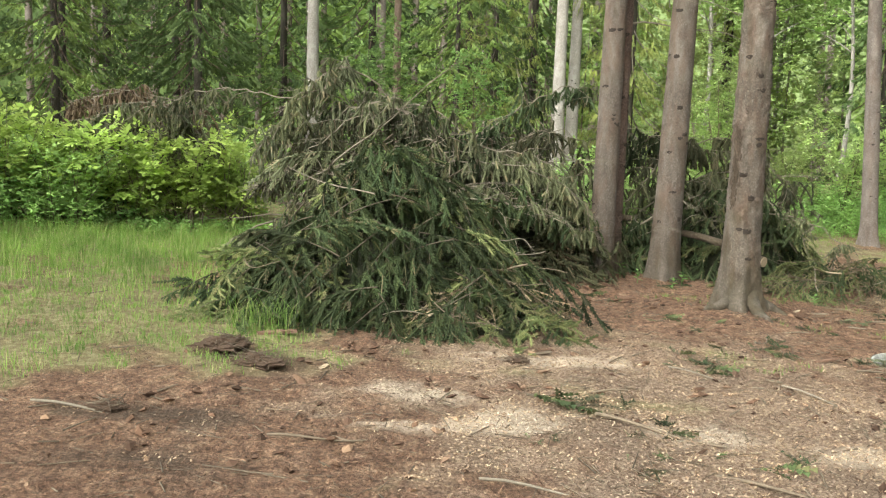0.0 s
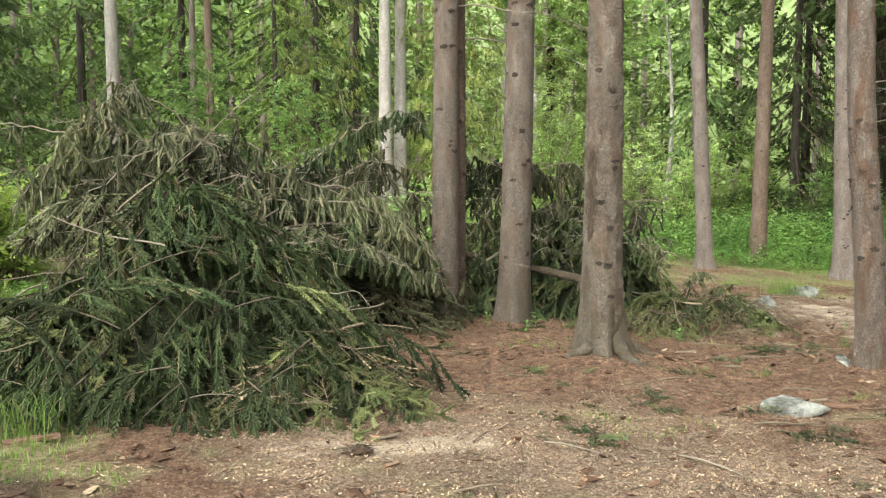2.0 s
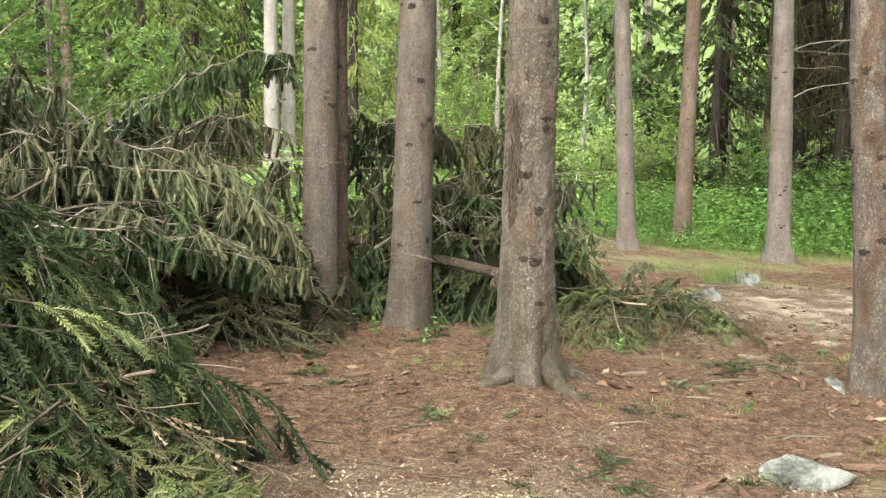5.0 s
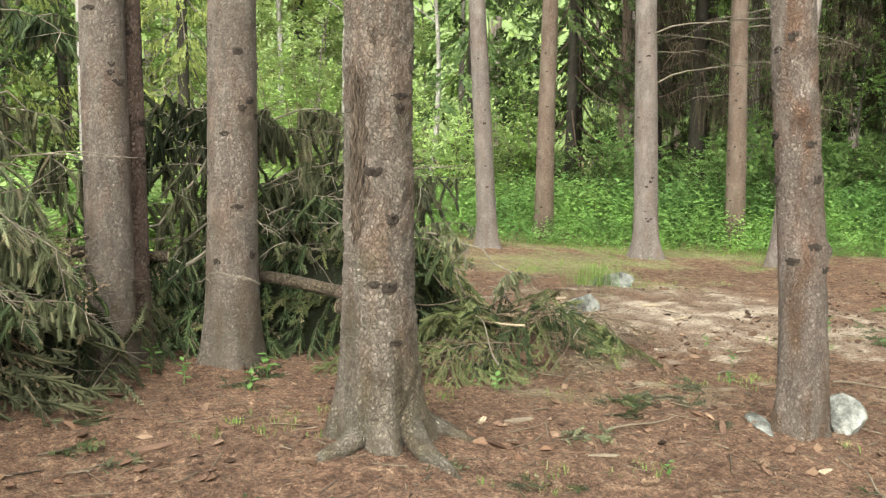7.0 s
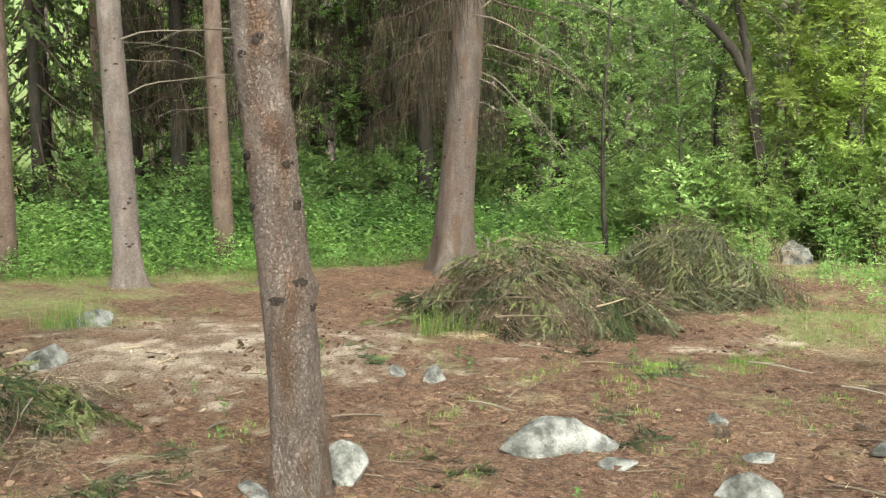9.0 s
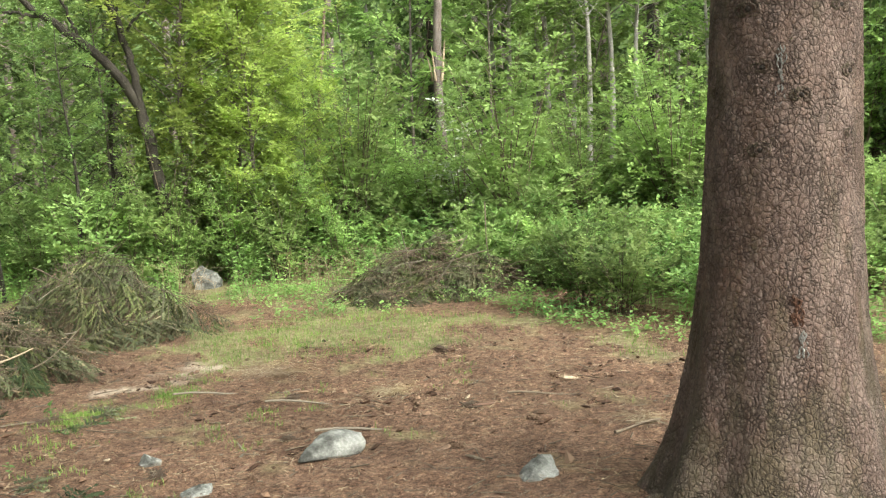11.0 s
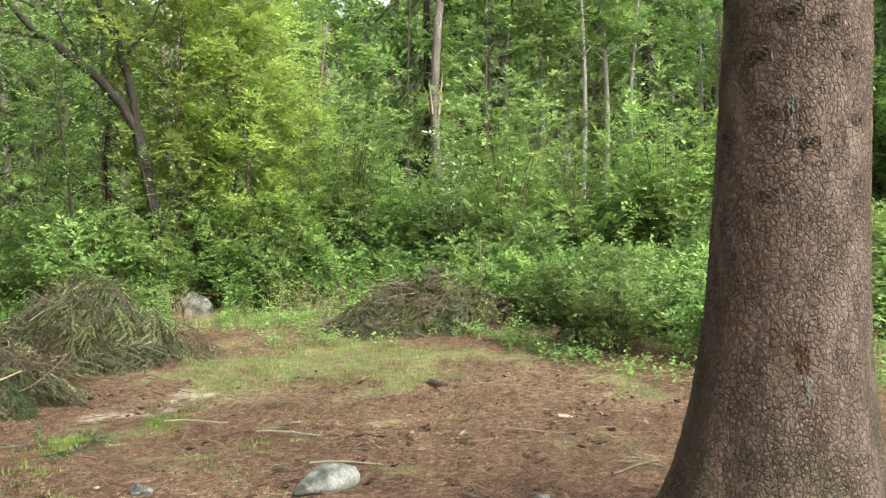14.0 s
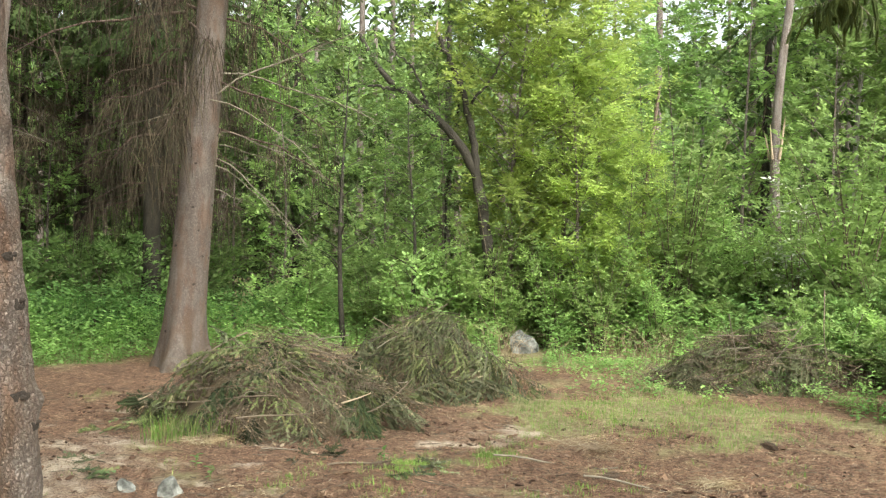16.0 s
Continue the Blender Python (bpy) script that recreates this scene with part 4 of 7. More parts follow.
GREENS = SPRAYS + SPRAYS_OLIVE[:1]
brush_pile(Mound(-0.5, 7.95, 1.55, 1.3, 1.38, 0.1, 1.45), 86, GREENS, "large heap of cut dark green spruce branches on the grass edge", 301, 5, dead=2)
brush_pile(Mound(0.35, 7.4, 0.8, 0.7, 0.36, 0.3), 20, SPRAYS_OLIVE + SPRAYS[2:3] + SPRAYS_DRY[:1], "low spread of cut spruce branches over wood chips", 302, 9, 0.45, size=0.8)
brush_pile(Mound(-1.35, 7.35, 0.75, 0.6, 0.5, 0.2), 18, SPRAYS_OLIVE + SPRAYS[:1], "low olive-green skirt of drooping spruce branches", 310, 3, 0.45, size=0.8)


def arch(a, b, top, seed, sprig=0.4, density=40, lean=0.0):
    """A bough that rises from a to a crest and sags to b."""
    rng = np.random.default_rng(seed)
    a, b = np.array(a, float), np.array(b, float)
    u = np.linspace(0, 1, 7)[:, None]
    p = a + (b - a) * u + np.array([0, lean, 1.0]) * (top * np.sin(np.pi * u ** 0.85)) + rng.normal(size=(7, 3)) * 0.05
    return bough_mesh(p, seed, sprig, density)


LEFT_BOUGHS = [arch(*q, 400 + k) for k, q in enumerate((
    ((-0.2, 10.6, 1.0), (-2.1, 10.0, 1.2), 1.15), ((0.5, 10.4, 0.7), (-2.0, 9.7, 0.8), 1.05), ((0.4, 10.9, 1.2), (-1.5, 11.0, 1.6), 0.55), ((0.1, 9.9, 0.5), (-1.8, 9.4, 0.6), 0.8),
    ((-0.4, 10.2, 0.6), (-2.2, 10.5, 0.9), 0.75), ((0.7, 10.2, 0.6), (-1.2, 9.7, 0.9), 0.7), ((-0.9, 10.5, 1.1), (-2.0, 9.9, 1.2), 0.9), ((0.1, 10.3, 1.1), (-1.6, 10.2, 1.3), 0.65)))]
LEFT_BOUGHS.append(arch((-0.6, 10.9, 1.3), (-4.6, 11.8, 1.4), 0.65, 415, 0.3, 18))
LEFT_BOUGHS += [bough_mesh(p, 416 + k, 0.42, 60, (NEEDLE_DRY, NEEDLE_GREY, NEEDLE_GREY)[k]) for k, p in enumerate((
    [(-3.2, 12.6, 1.1), (-3.8, 12.7, 1.75), (-4.5, 12.9, 2.0), (-5.4, 13.0, 1.7)], [(-3.3, 12.4, 0.9), (-3.8, 12.4, 1.5), (-4.4, 12.4, 1.6), (-4.9, 12.4, 1.2)], [(-3.0, 12.5, 0.8), (-3.4, 12.5, 1.5), (-4.0, 12.4, 1.85), (-4.5, 12.3, 1.7), (-5.0, 12.2, 1.3)]))]
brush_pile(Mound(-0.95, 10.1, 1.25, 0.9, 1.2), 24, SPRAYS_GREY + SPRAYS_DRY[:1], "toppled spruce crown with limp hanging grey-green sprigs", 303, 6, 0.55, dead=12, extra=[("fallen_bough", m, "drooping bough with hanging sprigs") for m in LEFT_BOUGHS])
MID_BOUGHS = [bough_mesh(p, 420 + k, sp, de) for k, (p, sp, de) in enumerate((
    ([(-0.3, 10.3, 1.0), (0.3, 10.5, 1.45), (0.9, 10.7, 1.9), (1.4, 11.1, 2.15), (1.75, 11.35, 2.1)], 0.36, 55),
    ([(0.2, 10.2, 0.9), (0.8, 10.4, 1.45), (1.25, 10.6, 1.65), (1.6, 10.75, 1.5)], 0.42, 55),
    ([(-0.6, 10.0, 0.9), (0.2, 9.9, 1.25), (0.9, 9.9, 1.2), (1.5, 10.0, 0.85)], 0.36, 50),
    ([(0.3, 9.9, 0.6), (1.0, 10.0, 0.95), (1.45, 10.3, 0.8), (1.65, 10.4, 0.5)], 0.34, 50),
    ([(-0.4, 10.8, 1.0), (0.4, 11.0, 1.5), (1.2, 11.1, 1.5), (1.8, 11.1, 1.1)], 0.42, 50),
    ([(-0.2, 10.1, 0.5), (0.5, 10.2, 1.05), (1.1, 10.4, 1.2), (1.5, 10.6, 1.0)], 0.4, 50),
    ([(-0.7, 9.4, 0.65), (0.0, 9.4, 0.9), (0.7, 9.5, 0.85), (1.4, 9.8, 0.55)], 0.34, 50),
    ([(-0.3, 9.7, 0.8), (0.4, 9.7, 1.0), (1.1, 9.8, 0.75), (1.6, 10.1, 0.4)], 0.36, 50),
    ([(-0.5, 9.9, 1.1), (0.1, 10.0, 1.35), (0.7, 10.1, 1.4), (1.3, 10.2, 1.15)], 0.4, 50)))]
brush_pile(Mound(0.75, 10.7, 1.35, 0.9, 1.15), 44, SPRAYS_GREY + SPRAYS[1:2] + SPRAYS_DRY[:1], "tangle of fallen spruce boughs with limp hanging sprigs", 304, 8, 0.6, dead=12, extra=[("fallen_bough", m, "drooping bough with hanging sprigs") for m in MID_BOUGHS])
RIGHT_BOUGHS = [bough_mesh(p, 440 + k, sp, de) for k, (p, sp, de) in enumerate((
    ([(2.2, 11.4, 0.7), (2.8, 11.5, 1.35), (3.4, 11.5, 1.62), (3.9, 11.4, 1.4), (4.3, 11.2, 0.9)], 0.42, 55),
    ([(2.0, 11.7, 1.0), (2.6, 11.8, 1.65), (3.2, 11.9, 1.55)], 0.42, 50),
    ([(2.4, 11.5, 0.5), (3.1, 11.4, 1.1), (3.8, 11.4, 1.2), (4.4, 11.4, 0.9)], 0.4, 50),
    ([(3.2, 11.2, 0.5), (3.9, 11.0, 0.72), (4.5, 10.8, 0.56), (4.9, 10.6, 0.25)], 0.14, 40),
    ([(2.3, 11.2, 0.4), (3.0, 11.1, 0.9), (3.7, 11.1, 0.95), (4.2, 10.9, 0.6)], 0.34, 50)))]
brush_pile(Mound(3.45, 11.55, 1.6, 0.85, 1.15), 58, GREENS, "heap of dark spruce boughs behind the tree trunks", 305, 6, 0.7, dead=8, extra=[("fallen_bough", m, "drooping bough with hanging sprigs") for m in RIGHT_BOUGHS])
brush_pile(Mound(4.5, 10.4, 1.35, 0.7, 0.36, 0.25), 46, SPRAYS_DRY + SPRAYS_OLIVE * 2 + SPRAYS[:1], "low drift of olive and dry brown spruce twigs", 306, 7, 0, size=0.62)
brush_pile(Mound(10.75, 9.9, 1.55, 1.25, 0.82, -1.2, 1.5), 96, FAR_DRY * 2 + FAR_GREEN * 2 + SPRAYS[2:3], "raked heap of dry brown and green spruce twigs", 307, 26, 0.66, size=0.8, core_mat=CORE_DRY)
brush_pile(Mound(13.2, 9.05, 1.35, 1.15, 0.85, -1.2, 2.0), 70, DROOPING * 3 + FAR_DRY[:1], "heap of drooping spruce branches at the clearing's edge", 308, 7, 0.68, size=0.85, core_mat=CORE_DRY)
EAST_PILE = brush_pile(Mound(15.25, 4.85, 1.6, 1.05, 0.62, -1.3, 1.6), 84, FAR_DRY + FAR_GREEN + DROOPING[1:], "brown heap of old brushwood among the shrubs", 309, 26, 0.25, size=0.8, rim=26, core_mat=CORE_DRY)


for dx, dy, up, pitch, turn, k in ((-0.75, 0.5, 0.52, 82, 10, 0), (-0.35, -0.7, 0.75, 70, 200, 2), (-0.8, -0.1, 0.5, 48, 120, 0), (0.1, -1.1, 0.7, 75, 60, 1)):
    part("stick", STICKS[k + 3], EAST_PILE, "pale stick poking out of the heap", pose(dx, dy, up, 0, pitch, turn))


# the felled stems under the boughs
def log(a, b, r0, r1, label):
    a, b = np.array(a, float), np.array(b, float)
    z0 = a.copy()
    u = np.linspace(0, 1, 14)[:, None]
    path = (b - a) * u + np.array([0, 0, 1]) * 0.008 * np.sin(u * 5)
    t = thing("felled_log", pose(*a), label, "log")
    s = Soup().tube(path, r0 + (r1 - r0) * u[:, 0], 14, 0, cap=False)
    stem = part("stem", s.mesh("stem", [BARK_OLD]), t)
    d = (b - a) / np.linalg.norm(b - a)
    for end, r, sgn in ((a * 0, r0, -1), (b - a, r1, 1)):
        c = np.array(end) + np.array([0, 0, 0.008 * math.sin(0.0 if sgn < 0 else 5.0)])
        part("cut_face", Soup().tube([c - d * 0.002 * sgn, c + d * 0.006 * sgn], [r * 0.97, r * 0.95], 14).mesh("cut_face", [CUTWOOD]), stem, "pale sawn end")


log((1.7, 11.2, 0.62), (2.3, 11.15, 0.57), 0.04, 0.035, "grey spruce stem lying among boughs")
log((2.85, 10.95, 0.43), (3.4, 10.6, 0.33), 0.04, 0.046, "grey felled spruce stem with a sawn end")
log((3.3, 10.5, 0.26), (3.6, 10.1, 0.22), 0.055, 0.06, "short felled log with a pale sawn end")

# ---- shrubs and broad-leaved trees ----
def leafy_shoots(s, rng, base, way, length, leaves, size, mat=0, flat=2.2):
    """Leafy shoots from base along way: leaves alternate on both sides of each shoot, blades turned to the sky."""
    base, way = np.asarray(base, float), unit(np.asarray(way, float))
    n = len(base)
    length = np.broadcast_to(np.asarray(length, float), (n,))
    idx = np.repeat(np.arange(n), leaves)
    k = np.tile(np.arange(leaves), n)
    u = (0.18 + 0.82 * (k + rng.random(len(idx)) * 0.6) / leaves)[:, None]
    t, l = way[idx], length[idx][:, None]
    side = unit(np.cross(t, [0.02, 0.03, 1.0]))
    hand = np.where(k % 2, 1.0, -1.0)[:, None]
    c = base[idx] + t * l * u + np.array([0, 0, -0.18]) * l * u ** 2 + side * hand * size * 0.15
    d = t * (0.35 + 0.7 * u) + side * hand * (1.0 - 0.6 * u) + rng.normal(size=(len(idx), 3)) * 0.22 + [0, 0, -0.12]
    s.leaves(c, d, size * (0.65 + 0.7 * rng.random(len(idx))), rng, mat, 0.62, 0.10, flat, "quad")


def clumps(s, rng, at, out, shoots, reach, leaves, size, mat=0):
    """A rounded tuft of leafy shoots at each place, opening outwards and up."""
    at, out = np.asarray(at, float), unit(np.asarray(out, float))
    idx = np.repeat(np.arange(len(at)), shoots)
    way = out[idx] * 0.7 + rng.normal(size=(len(idx), 3)) * [0.75, 0.75, 0.42] + [0, 0, 0.22]
    leafy_shoots(s, rng, at[idx] + rng.normal(size=(len(idx), 3)) * 0.03, way, reach * (0.55 + 0.75 * rng.random(len(idx))), leaves, size, mat)
def shrub_meshes(seed, height, width, stems, tufts, shoots, leaves, leaf_size, leaf_mat, reach=0.3):
    """Many thin stems from one root, each with leafy tufts along its upper part."""
    rng = np.random.default_rng(seed)
    wood, crown = Soup(), Soup()
    at, out = [], []
    for k in range(stems):
        a, far = rng.random() * 6.283, width * (0.2 + 0.8 * rng.random())
        h = height * (0.5 + 0.55 * rng.random()) * (1.15 - 0.4 * far / width)
        u = np.linspace(0, 1, 6)
        path = np.stack([0.12 * rng.normal() + far * u ** 1.4 * math.cos(a), 0.12 * rng.normal() + far * u ** 1.4 * math.sin(a), h * u ** 0.85], 1)
        wood.tube(path, 0.012 * (1 - 0.8 * u) * (0.5 + height * 0.25), 4, cap=False)
        for q in range(tufts):
            w = 1.0 - 0.82 * (q + 0.7 * rng.random()) / tufts
            p = np.array([np.interp(w, u, path[:, i]) for i in range(3)])
            g = rng.random() * 6.283
            o = np.array([math.cos(g), math.sin(g), 0.25 + 0.7 * w * rng.random()]) + 0.5 * np.array([math.cos(a), math.sin(a), 0])
            at.append(p + o * reach * 0.35 * (q > 0))
            out.append(o)
    clumps(crown, rng, at, out, shoots, reach, leaves, leaf_size)
    return wood.mesh("stems", [TWIG]), crown.mesh("leaves", [leaf_mat])
def tree_meshes(seed, height, width, limbs, tufts, shoots, leaves, leaf_size, leaf_mat, bark_mat, low=0.06, trunk=0.038, lean=0.0, reach=0.34, upright=0.75, bulge=0.3):
    """A young tree: tapered trunk, rising limbs, and leafy tufts grouped along the outer half of each limb."""
    rng = np.random.default_rng(seed)
    wood, crown = Soup(), Soup()
    u = np.linspace(0, 1, 18)
    bend = rng.normal(size=2) * 0.03
    path = np.stack([height * (lean * u ** 1.3 + bend[0] * np.sin(u * 5)), height * bend[1] * np.sin(u * 4), height * u], 1)
    wood.tube(path, trunk * (1.05 - 0.95 * u), 8)
    at, out = [], []
    for k in range(limbs):
        w = low + (0.98 - low) * (k + rng.random()) / limbs
        p = np.array([np.interp(w, u, path[:, i]) for i in range(3)])
        a = k * 2.4 + rng.random()
        l = width * (1.05 - 0.85 * abs(w - bulge)) * (0.45 + 0.7 * rng.random())
        v = np.linspace(0, 1, 5)
        limb = p + np.stack([l * v * math.cos(a), l * v * math.sin(a), l * (upright * v - 0.25 * v ** 2)], 1)
        wood.tube(limb, trunk * 0.35 * (1.1 - w) * (1 - 0.85 * v) + 0.003, 3, cap=False)
        for q in range(tufts):
            x = 1.0 - 0.7 * (q + 0.8 * rng.random()) / tufts
            c = np.array([np.interp(x, v, limb[:, i]) for i in range(3)])
            o = np.array([math.cos(a), math.sin(a), 0.2]) + rng.normal(size=3) * [0.7, 0.7, 0.3]
            at.append(c + o * reach * 0.4 * (q > 0))
            out.append(o)
    clumps(crown, rng, at, out, shoots, reach, leaves, leaf_size)
    return wood.mesh("trunk", [bark_mat]), crown.mesh("crown", [leaf_mat])
def plant(name, meshes, names, x, y, scale, turn, label, category, group=""):
    t = thing(name, pose(x, y, float(ground_z(x, y)) - 0.03, 0, 0, turn) @ Matrix.Diagonal((scale, scale, scale, 1)), label, category, group)
    for n, me in zip(names, meshes):
        part(n, me, t)
    return t


SHRUB_N = ("framework", "foliage")
TREE_N = ("trunk", "crown")
B_BRIGHT = [shrub_meshes(500 + k, 1.5, 0.9, 15, 5, 4, 8, 0.082, LEAF_BRIGHT) for k in range(3)]
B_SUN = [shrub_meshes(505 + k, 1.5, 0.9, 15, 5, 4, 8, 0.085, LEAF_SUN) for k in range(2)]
B_MID = [shrub_meshes(510 + k, 1.5, 0.95, 15, 5, 4, 8, 0.08, LEAF_MID) for k in range(3)]
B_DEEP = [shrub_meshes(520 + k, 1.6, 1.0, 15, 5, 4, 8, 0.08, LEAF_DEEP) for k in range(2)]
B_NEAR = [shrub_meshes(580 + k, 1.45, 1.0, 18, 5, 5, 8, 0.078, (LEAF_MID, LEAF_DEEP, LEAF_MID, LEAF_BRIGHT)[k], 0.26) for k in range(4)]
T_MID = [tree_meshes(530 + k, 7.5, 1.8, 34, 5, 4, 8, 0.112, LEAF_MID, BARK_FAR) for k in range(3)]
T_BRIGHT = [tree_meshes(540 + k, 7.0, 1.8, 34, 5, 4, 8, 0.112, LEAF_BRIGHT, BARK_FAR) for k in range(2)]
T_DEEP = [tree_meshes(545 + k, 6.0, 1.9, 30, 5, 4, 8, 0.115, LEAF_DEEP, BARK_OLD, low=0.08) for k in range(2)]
T_PALE = [tree_meshes(570 + k, 7.5, 1.6, 34, 5, 4, 8, 0.105, LEAF_PALE, BARK_FAR, low=0.05) for k in range(2)]
T_BIRCH = [tree_meshes(550 + k, 11, 1.5, 28, 5, 4, 8, 0.11, LEAF_MID, BARK_PALE, low=0.42, trunk=0.085) for k in range(2)]
rs = np.random.default_rng(77)


def scatter(count, xr, yr, kinds, names, name, label, category, size=(0.8, 1.2), keep=None, gap=0.6, edge=-0.3):
    made, tries = [], 0
    while len(made) < count and tries < count * 40:
        tries += 1
        x, y = rs.uniform(*xr), rs.uniform(*yr)
        if float(edge_distance(np.float64(x), np.float64(y))) > edge or (keep and not keep(x, y)) or any((x - a) ** 2 + (y - b) ** 2 < gap ** 2 for a, b in made):
            continue
        made.append((x, y))
        plant(name, kinds[rs.integers(0, len(kinds))], names, x, y, rs.uniform(*size), rs.uniform(0, 360), label, category, category + "s round the clearing")


scatter(22, (-10, -3.2), (8, 15), B_BRIGHT, SHRUB_N, "shrub", "leafy bright green shrub at the grass edge", "shrub", (0.62, 0.88))
scatter(16, (-4, 7), (13.8, 18), B_BRIGHT + B_MID, SHRUB_N, "shrub", "fresh green shrub behind the fallen boughs", "shrub", (0.7, 1.0))
scatter(24, (5, 14), (18.5, 24), B_BRIGHT, SHRUB_N, "shrub", "fresh green shrub in the open wood", "shrub", (0.5, 0.85), edge=-1.2)
scatter(24, (12, 20), (15, 21), B_DEEP, SHRUB_N, "shrub", "shrub under the spruces, its leaf colour darkened for shade", "shrub", (0.9, 1.4), edge=-2.0)
scatter(16, (16.5, 22), (6, 14), B_MID + B_DEEP[:1], SHRUB_N, "shrub", "dense green shrub at the wood's edge", "shrub", (0.9, 1.5), edge=-0.5, keep=lambda x, y: y > 10.2 or x > 19.5)
scatter(26, (17.5, 24), (-8, 8), B_MID + B_BRIGHT, SHRUB_N, "shrub", "dense light green shrub at the wood's edge", "shrub", (1.0, 1.7), edge=-1.5, keep=lambda x, y: y > -3.5 and not (x < 19.6 and y > 4.6))
scatter(38, (10.2, 17), (-4, 4.5), B_NEAR, SHRUB_N, "shrub", "low green bramble-like shrub beside bare ground", "shrub", (0.55, 0.9), edge=-0.4, keep=lambda x, y: y > -3.6 and (x < 12.2 or y > 5.6 - 0.6 * (x - 2.2)))
scatter(4, (12.5, 17), (-3.5, 1.5), B_BRIGHT, SHRUB_N, "shrub", "light green shrub on the rising bank", "shrub", (0.8, 1.1), edge=-2.0, gap=1.0, keep=lambda x, y: y > 5.6 - 0.6 * (x - 2.2))
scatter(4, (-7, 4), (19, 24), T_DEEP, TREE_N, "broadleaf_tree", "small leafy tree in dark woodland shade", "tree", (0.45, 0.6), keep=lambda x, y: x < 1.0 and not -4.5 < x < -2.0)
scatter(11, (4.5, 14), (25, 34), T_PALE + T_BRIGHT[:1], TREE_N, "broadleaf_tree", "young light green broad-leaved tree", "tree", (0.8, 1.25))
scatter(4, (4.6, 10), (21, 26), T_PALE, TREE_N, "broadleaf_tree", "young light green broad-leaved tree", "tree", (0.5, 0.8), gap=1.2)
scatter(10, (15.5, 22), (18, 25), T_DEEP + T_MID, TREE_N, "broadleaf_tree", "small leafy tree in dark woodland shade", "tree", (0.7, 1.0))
scatter(9, (19, 25), (10.5, 17), T_MID + T_DEEP[:1], TREE_N, "broadleaf_tree", "young green tree with dense leaves", "tree", (0.7, 1.0))
scatter(20, (21.5, 30), (-12, 11), T_MID + T_BRIGHT, TREE_N, "broadleaf_tree", "young green tree with dense leaves", "tree", (0.85, 1.35), gap=1.2)
scatter(9, (25, 34), (-10, 10), T_BIRCH, TREE_N, "birch_tree", "slim pale-stemmed birch with light leaves", "tree", (0.9, 1.2), gap=1.5)
scatter(4, (6, 13), (26, 33), T_BIRCH, TREE_N, "birch_tree", "slim pale-stemmed birch with light leaves", "tree", (0.9, 1.2), gap=1.5)
scatter(5, (-16, -8), (2, 10), T_MID + T_DEEP, TREE_N, "broadleaf_tree", "young green tree with dense leaves", "tree", (0.9, 1.3), gap=1.5)

for x, y, sc in ((18.0, 10.2, 0.9), (19.0, 6.3, 0.8), (18.2, 5.4, 0.75), (17.0, 4.3, 0.7), (16.1, 3.6, 0.8), (15.0, 3.2, 0.7), (17.6, 3.4, 0.9)):
    plant("shrub", B_NEAR[(0, 2, 3)[int(x * 10) % 3]], SHRUB_N, x, y, sc, x * 90, "leafy green shrub crowding the clearing's edge", "shrub", "shrubs round the clearing")

TALL = [shrub_meshes(590 + k, 3.4, 1.3, 20, 8, 4, 8, 0.09, m, 0.34) for k, m in enumerate((LEAF_MID, LEAF_BRIGHT, LEAF_PALE, LEAF_MID))]
scatter(20, (18.3, 22), (-5, 7.2), TALL[:2] + TALL[3:], SHRUB_N, "tall_shrub", "tall leafy green sapling thicket behind the shrubs", "shrub", (0.7, 1.25), gap=1.3, edge=-1.2, keep=lambda x, y: x > 19.4 or y < 4)
scatter(4, (21, 24), (-10, -4), TALL[:2], SHRUB_N, "tall_shrub", "tall leafy green sapling thicket behind the shrubs", "shrub", (0.9, 1.3), gap=1.3)
scatter(6, (4.8, 12), (20.5, 23.5), TALL[1:3], SHRUB_N, "tall_shrub", "pale green sapling thicket in the open wood", "shrub", (0.6, 0.95), gap=1.3)

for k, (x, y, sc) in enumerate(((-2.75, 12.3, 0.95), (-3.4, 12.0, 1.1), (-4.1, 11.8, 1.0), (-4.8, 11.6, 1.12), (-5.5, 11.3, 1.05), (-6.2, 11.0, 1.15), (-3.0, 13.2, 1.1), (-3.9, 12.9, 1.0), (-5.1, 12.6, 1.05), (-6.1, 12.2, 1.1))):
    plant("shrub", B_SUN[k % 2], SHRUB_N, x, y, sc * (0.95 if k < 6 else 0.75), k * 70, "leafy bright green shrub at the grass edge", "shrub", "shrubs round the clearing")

# the willow: a yellow-green crown behind dark leaning stems, one of them snapped
WILLOW = tree_meshes(560, 6.6, 1.45, 50, 9, 5, 9, 0.078, LEAF_YELLOW, BARK_FAR, low=0.2, trunk=0.05, reach=0.36, upright=0.9, bulge=0.66)
plant("willow_tree", WILLOW, TREE_N, 18.7, 9.0, 1.1, 40, "bright yellow-green willow in full leaf", "tree")
plant("willow_tree", WILLOW, TREE_N, 18.8, 8.0, 0.85, 200, "bright yellow-green willow in full leaf", "tree")
plant("willow_tree", WILLOW, TREE_N, 19.4, 8.5, 1.2, 300, "bright yellow-green willow in full leaf", "tree")
plant("willow_tree", WILLOW, TREE_N, 18.7, 7.0, 0.55, 160, "bright yellow-green willow bush", "tree")


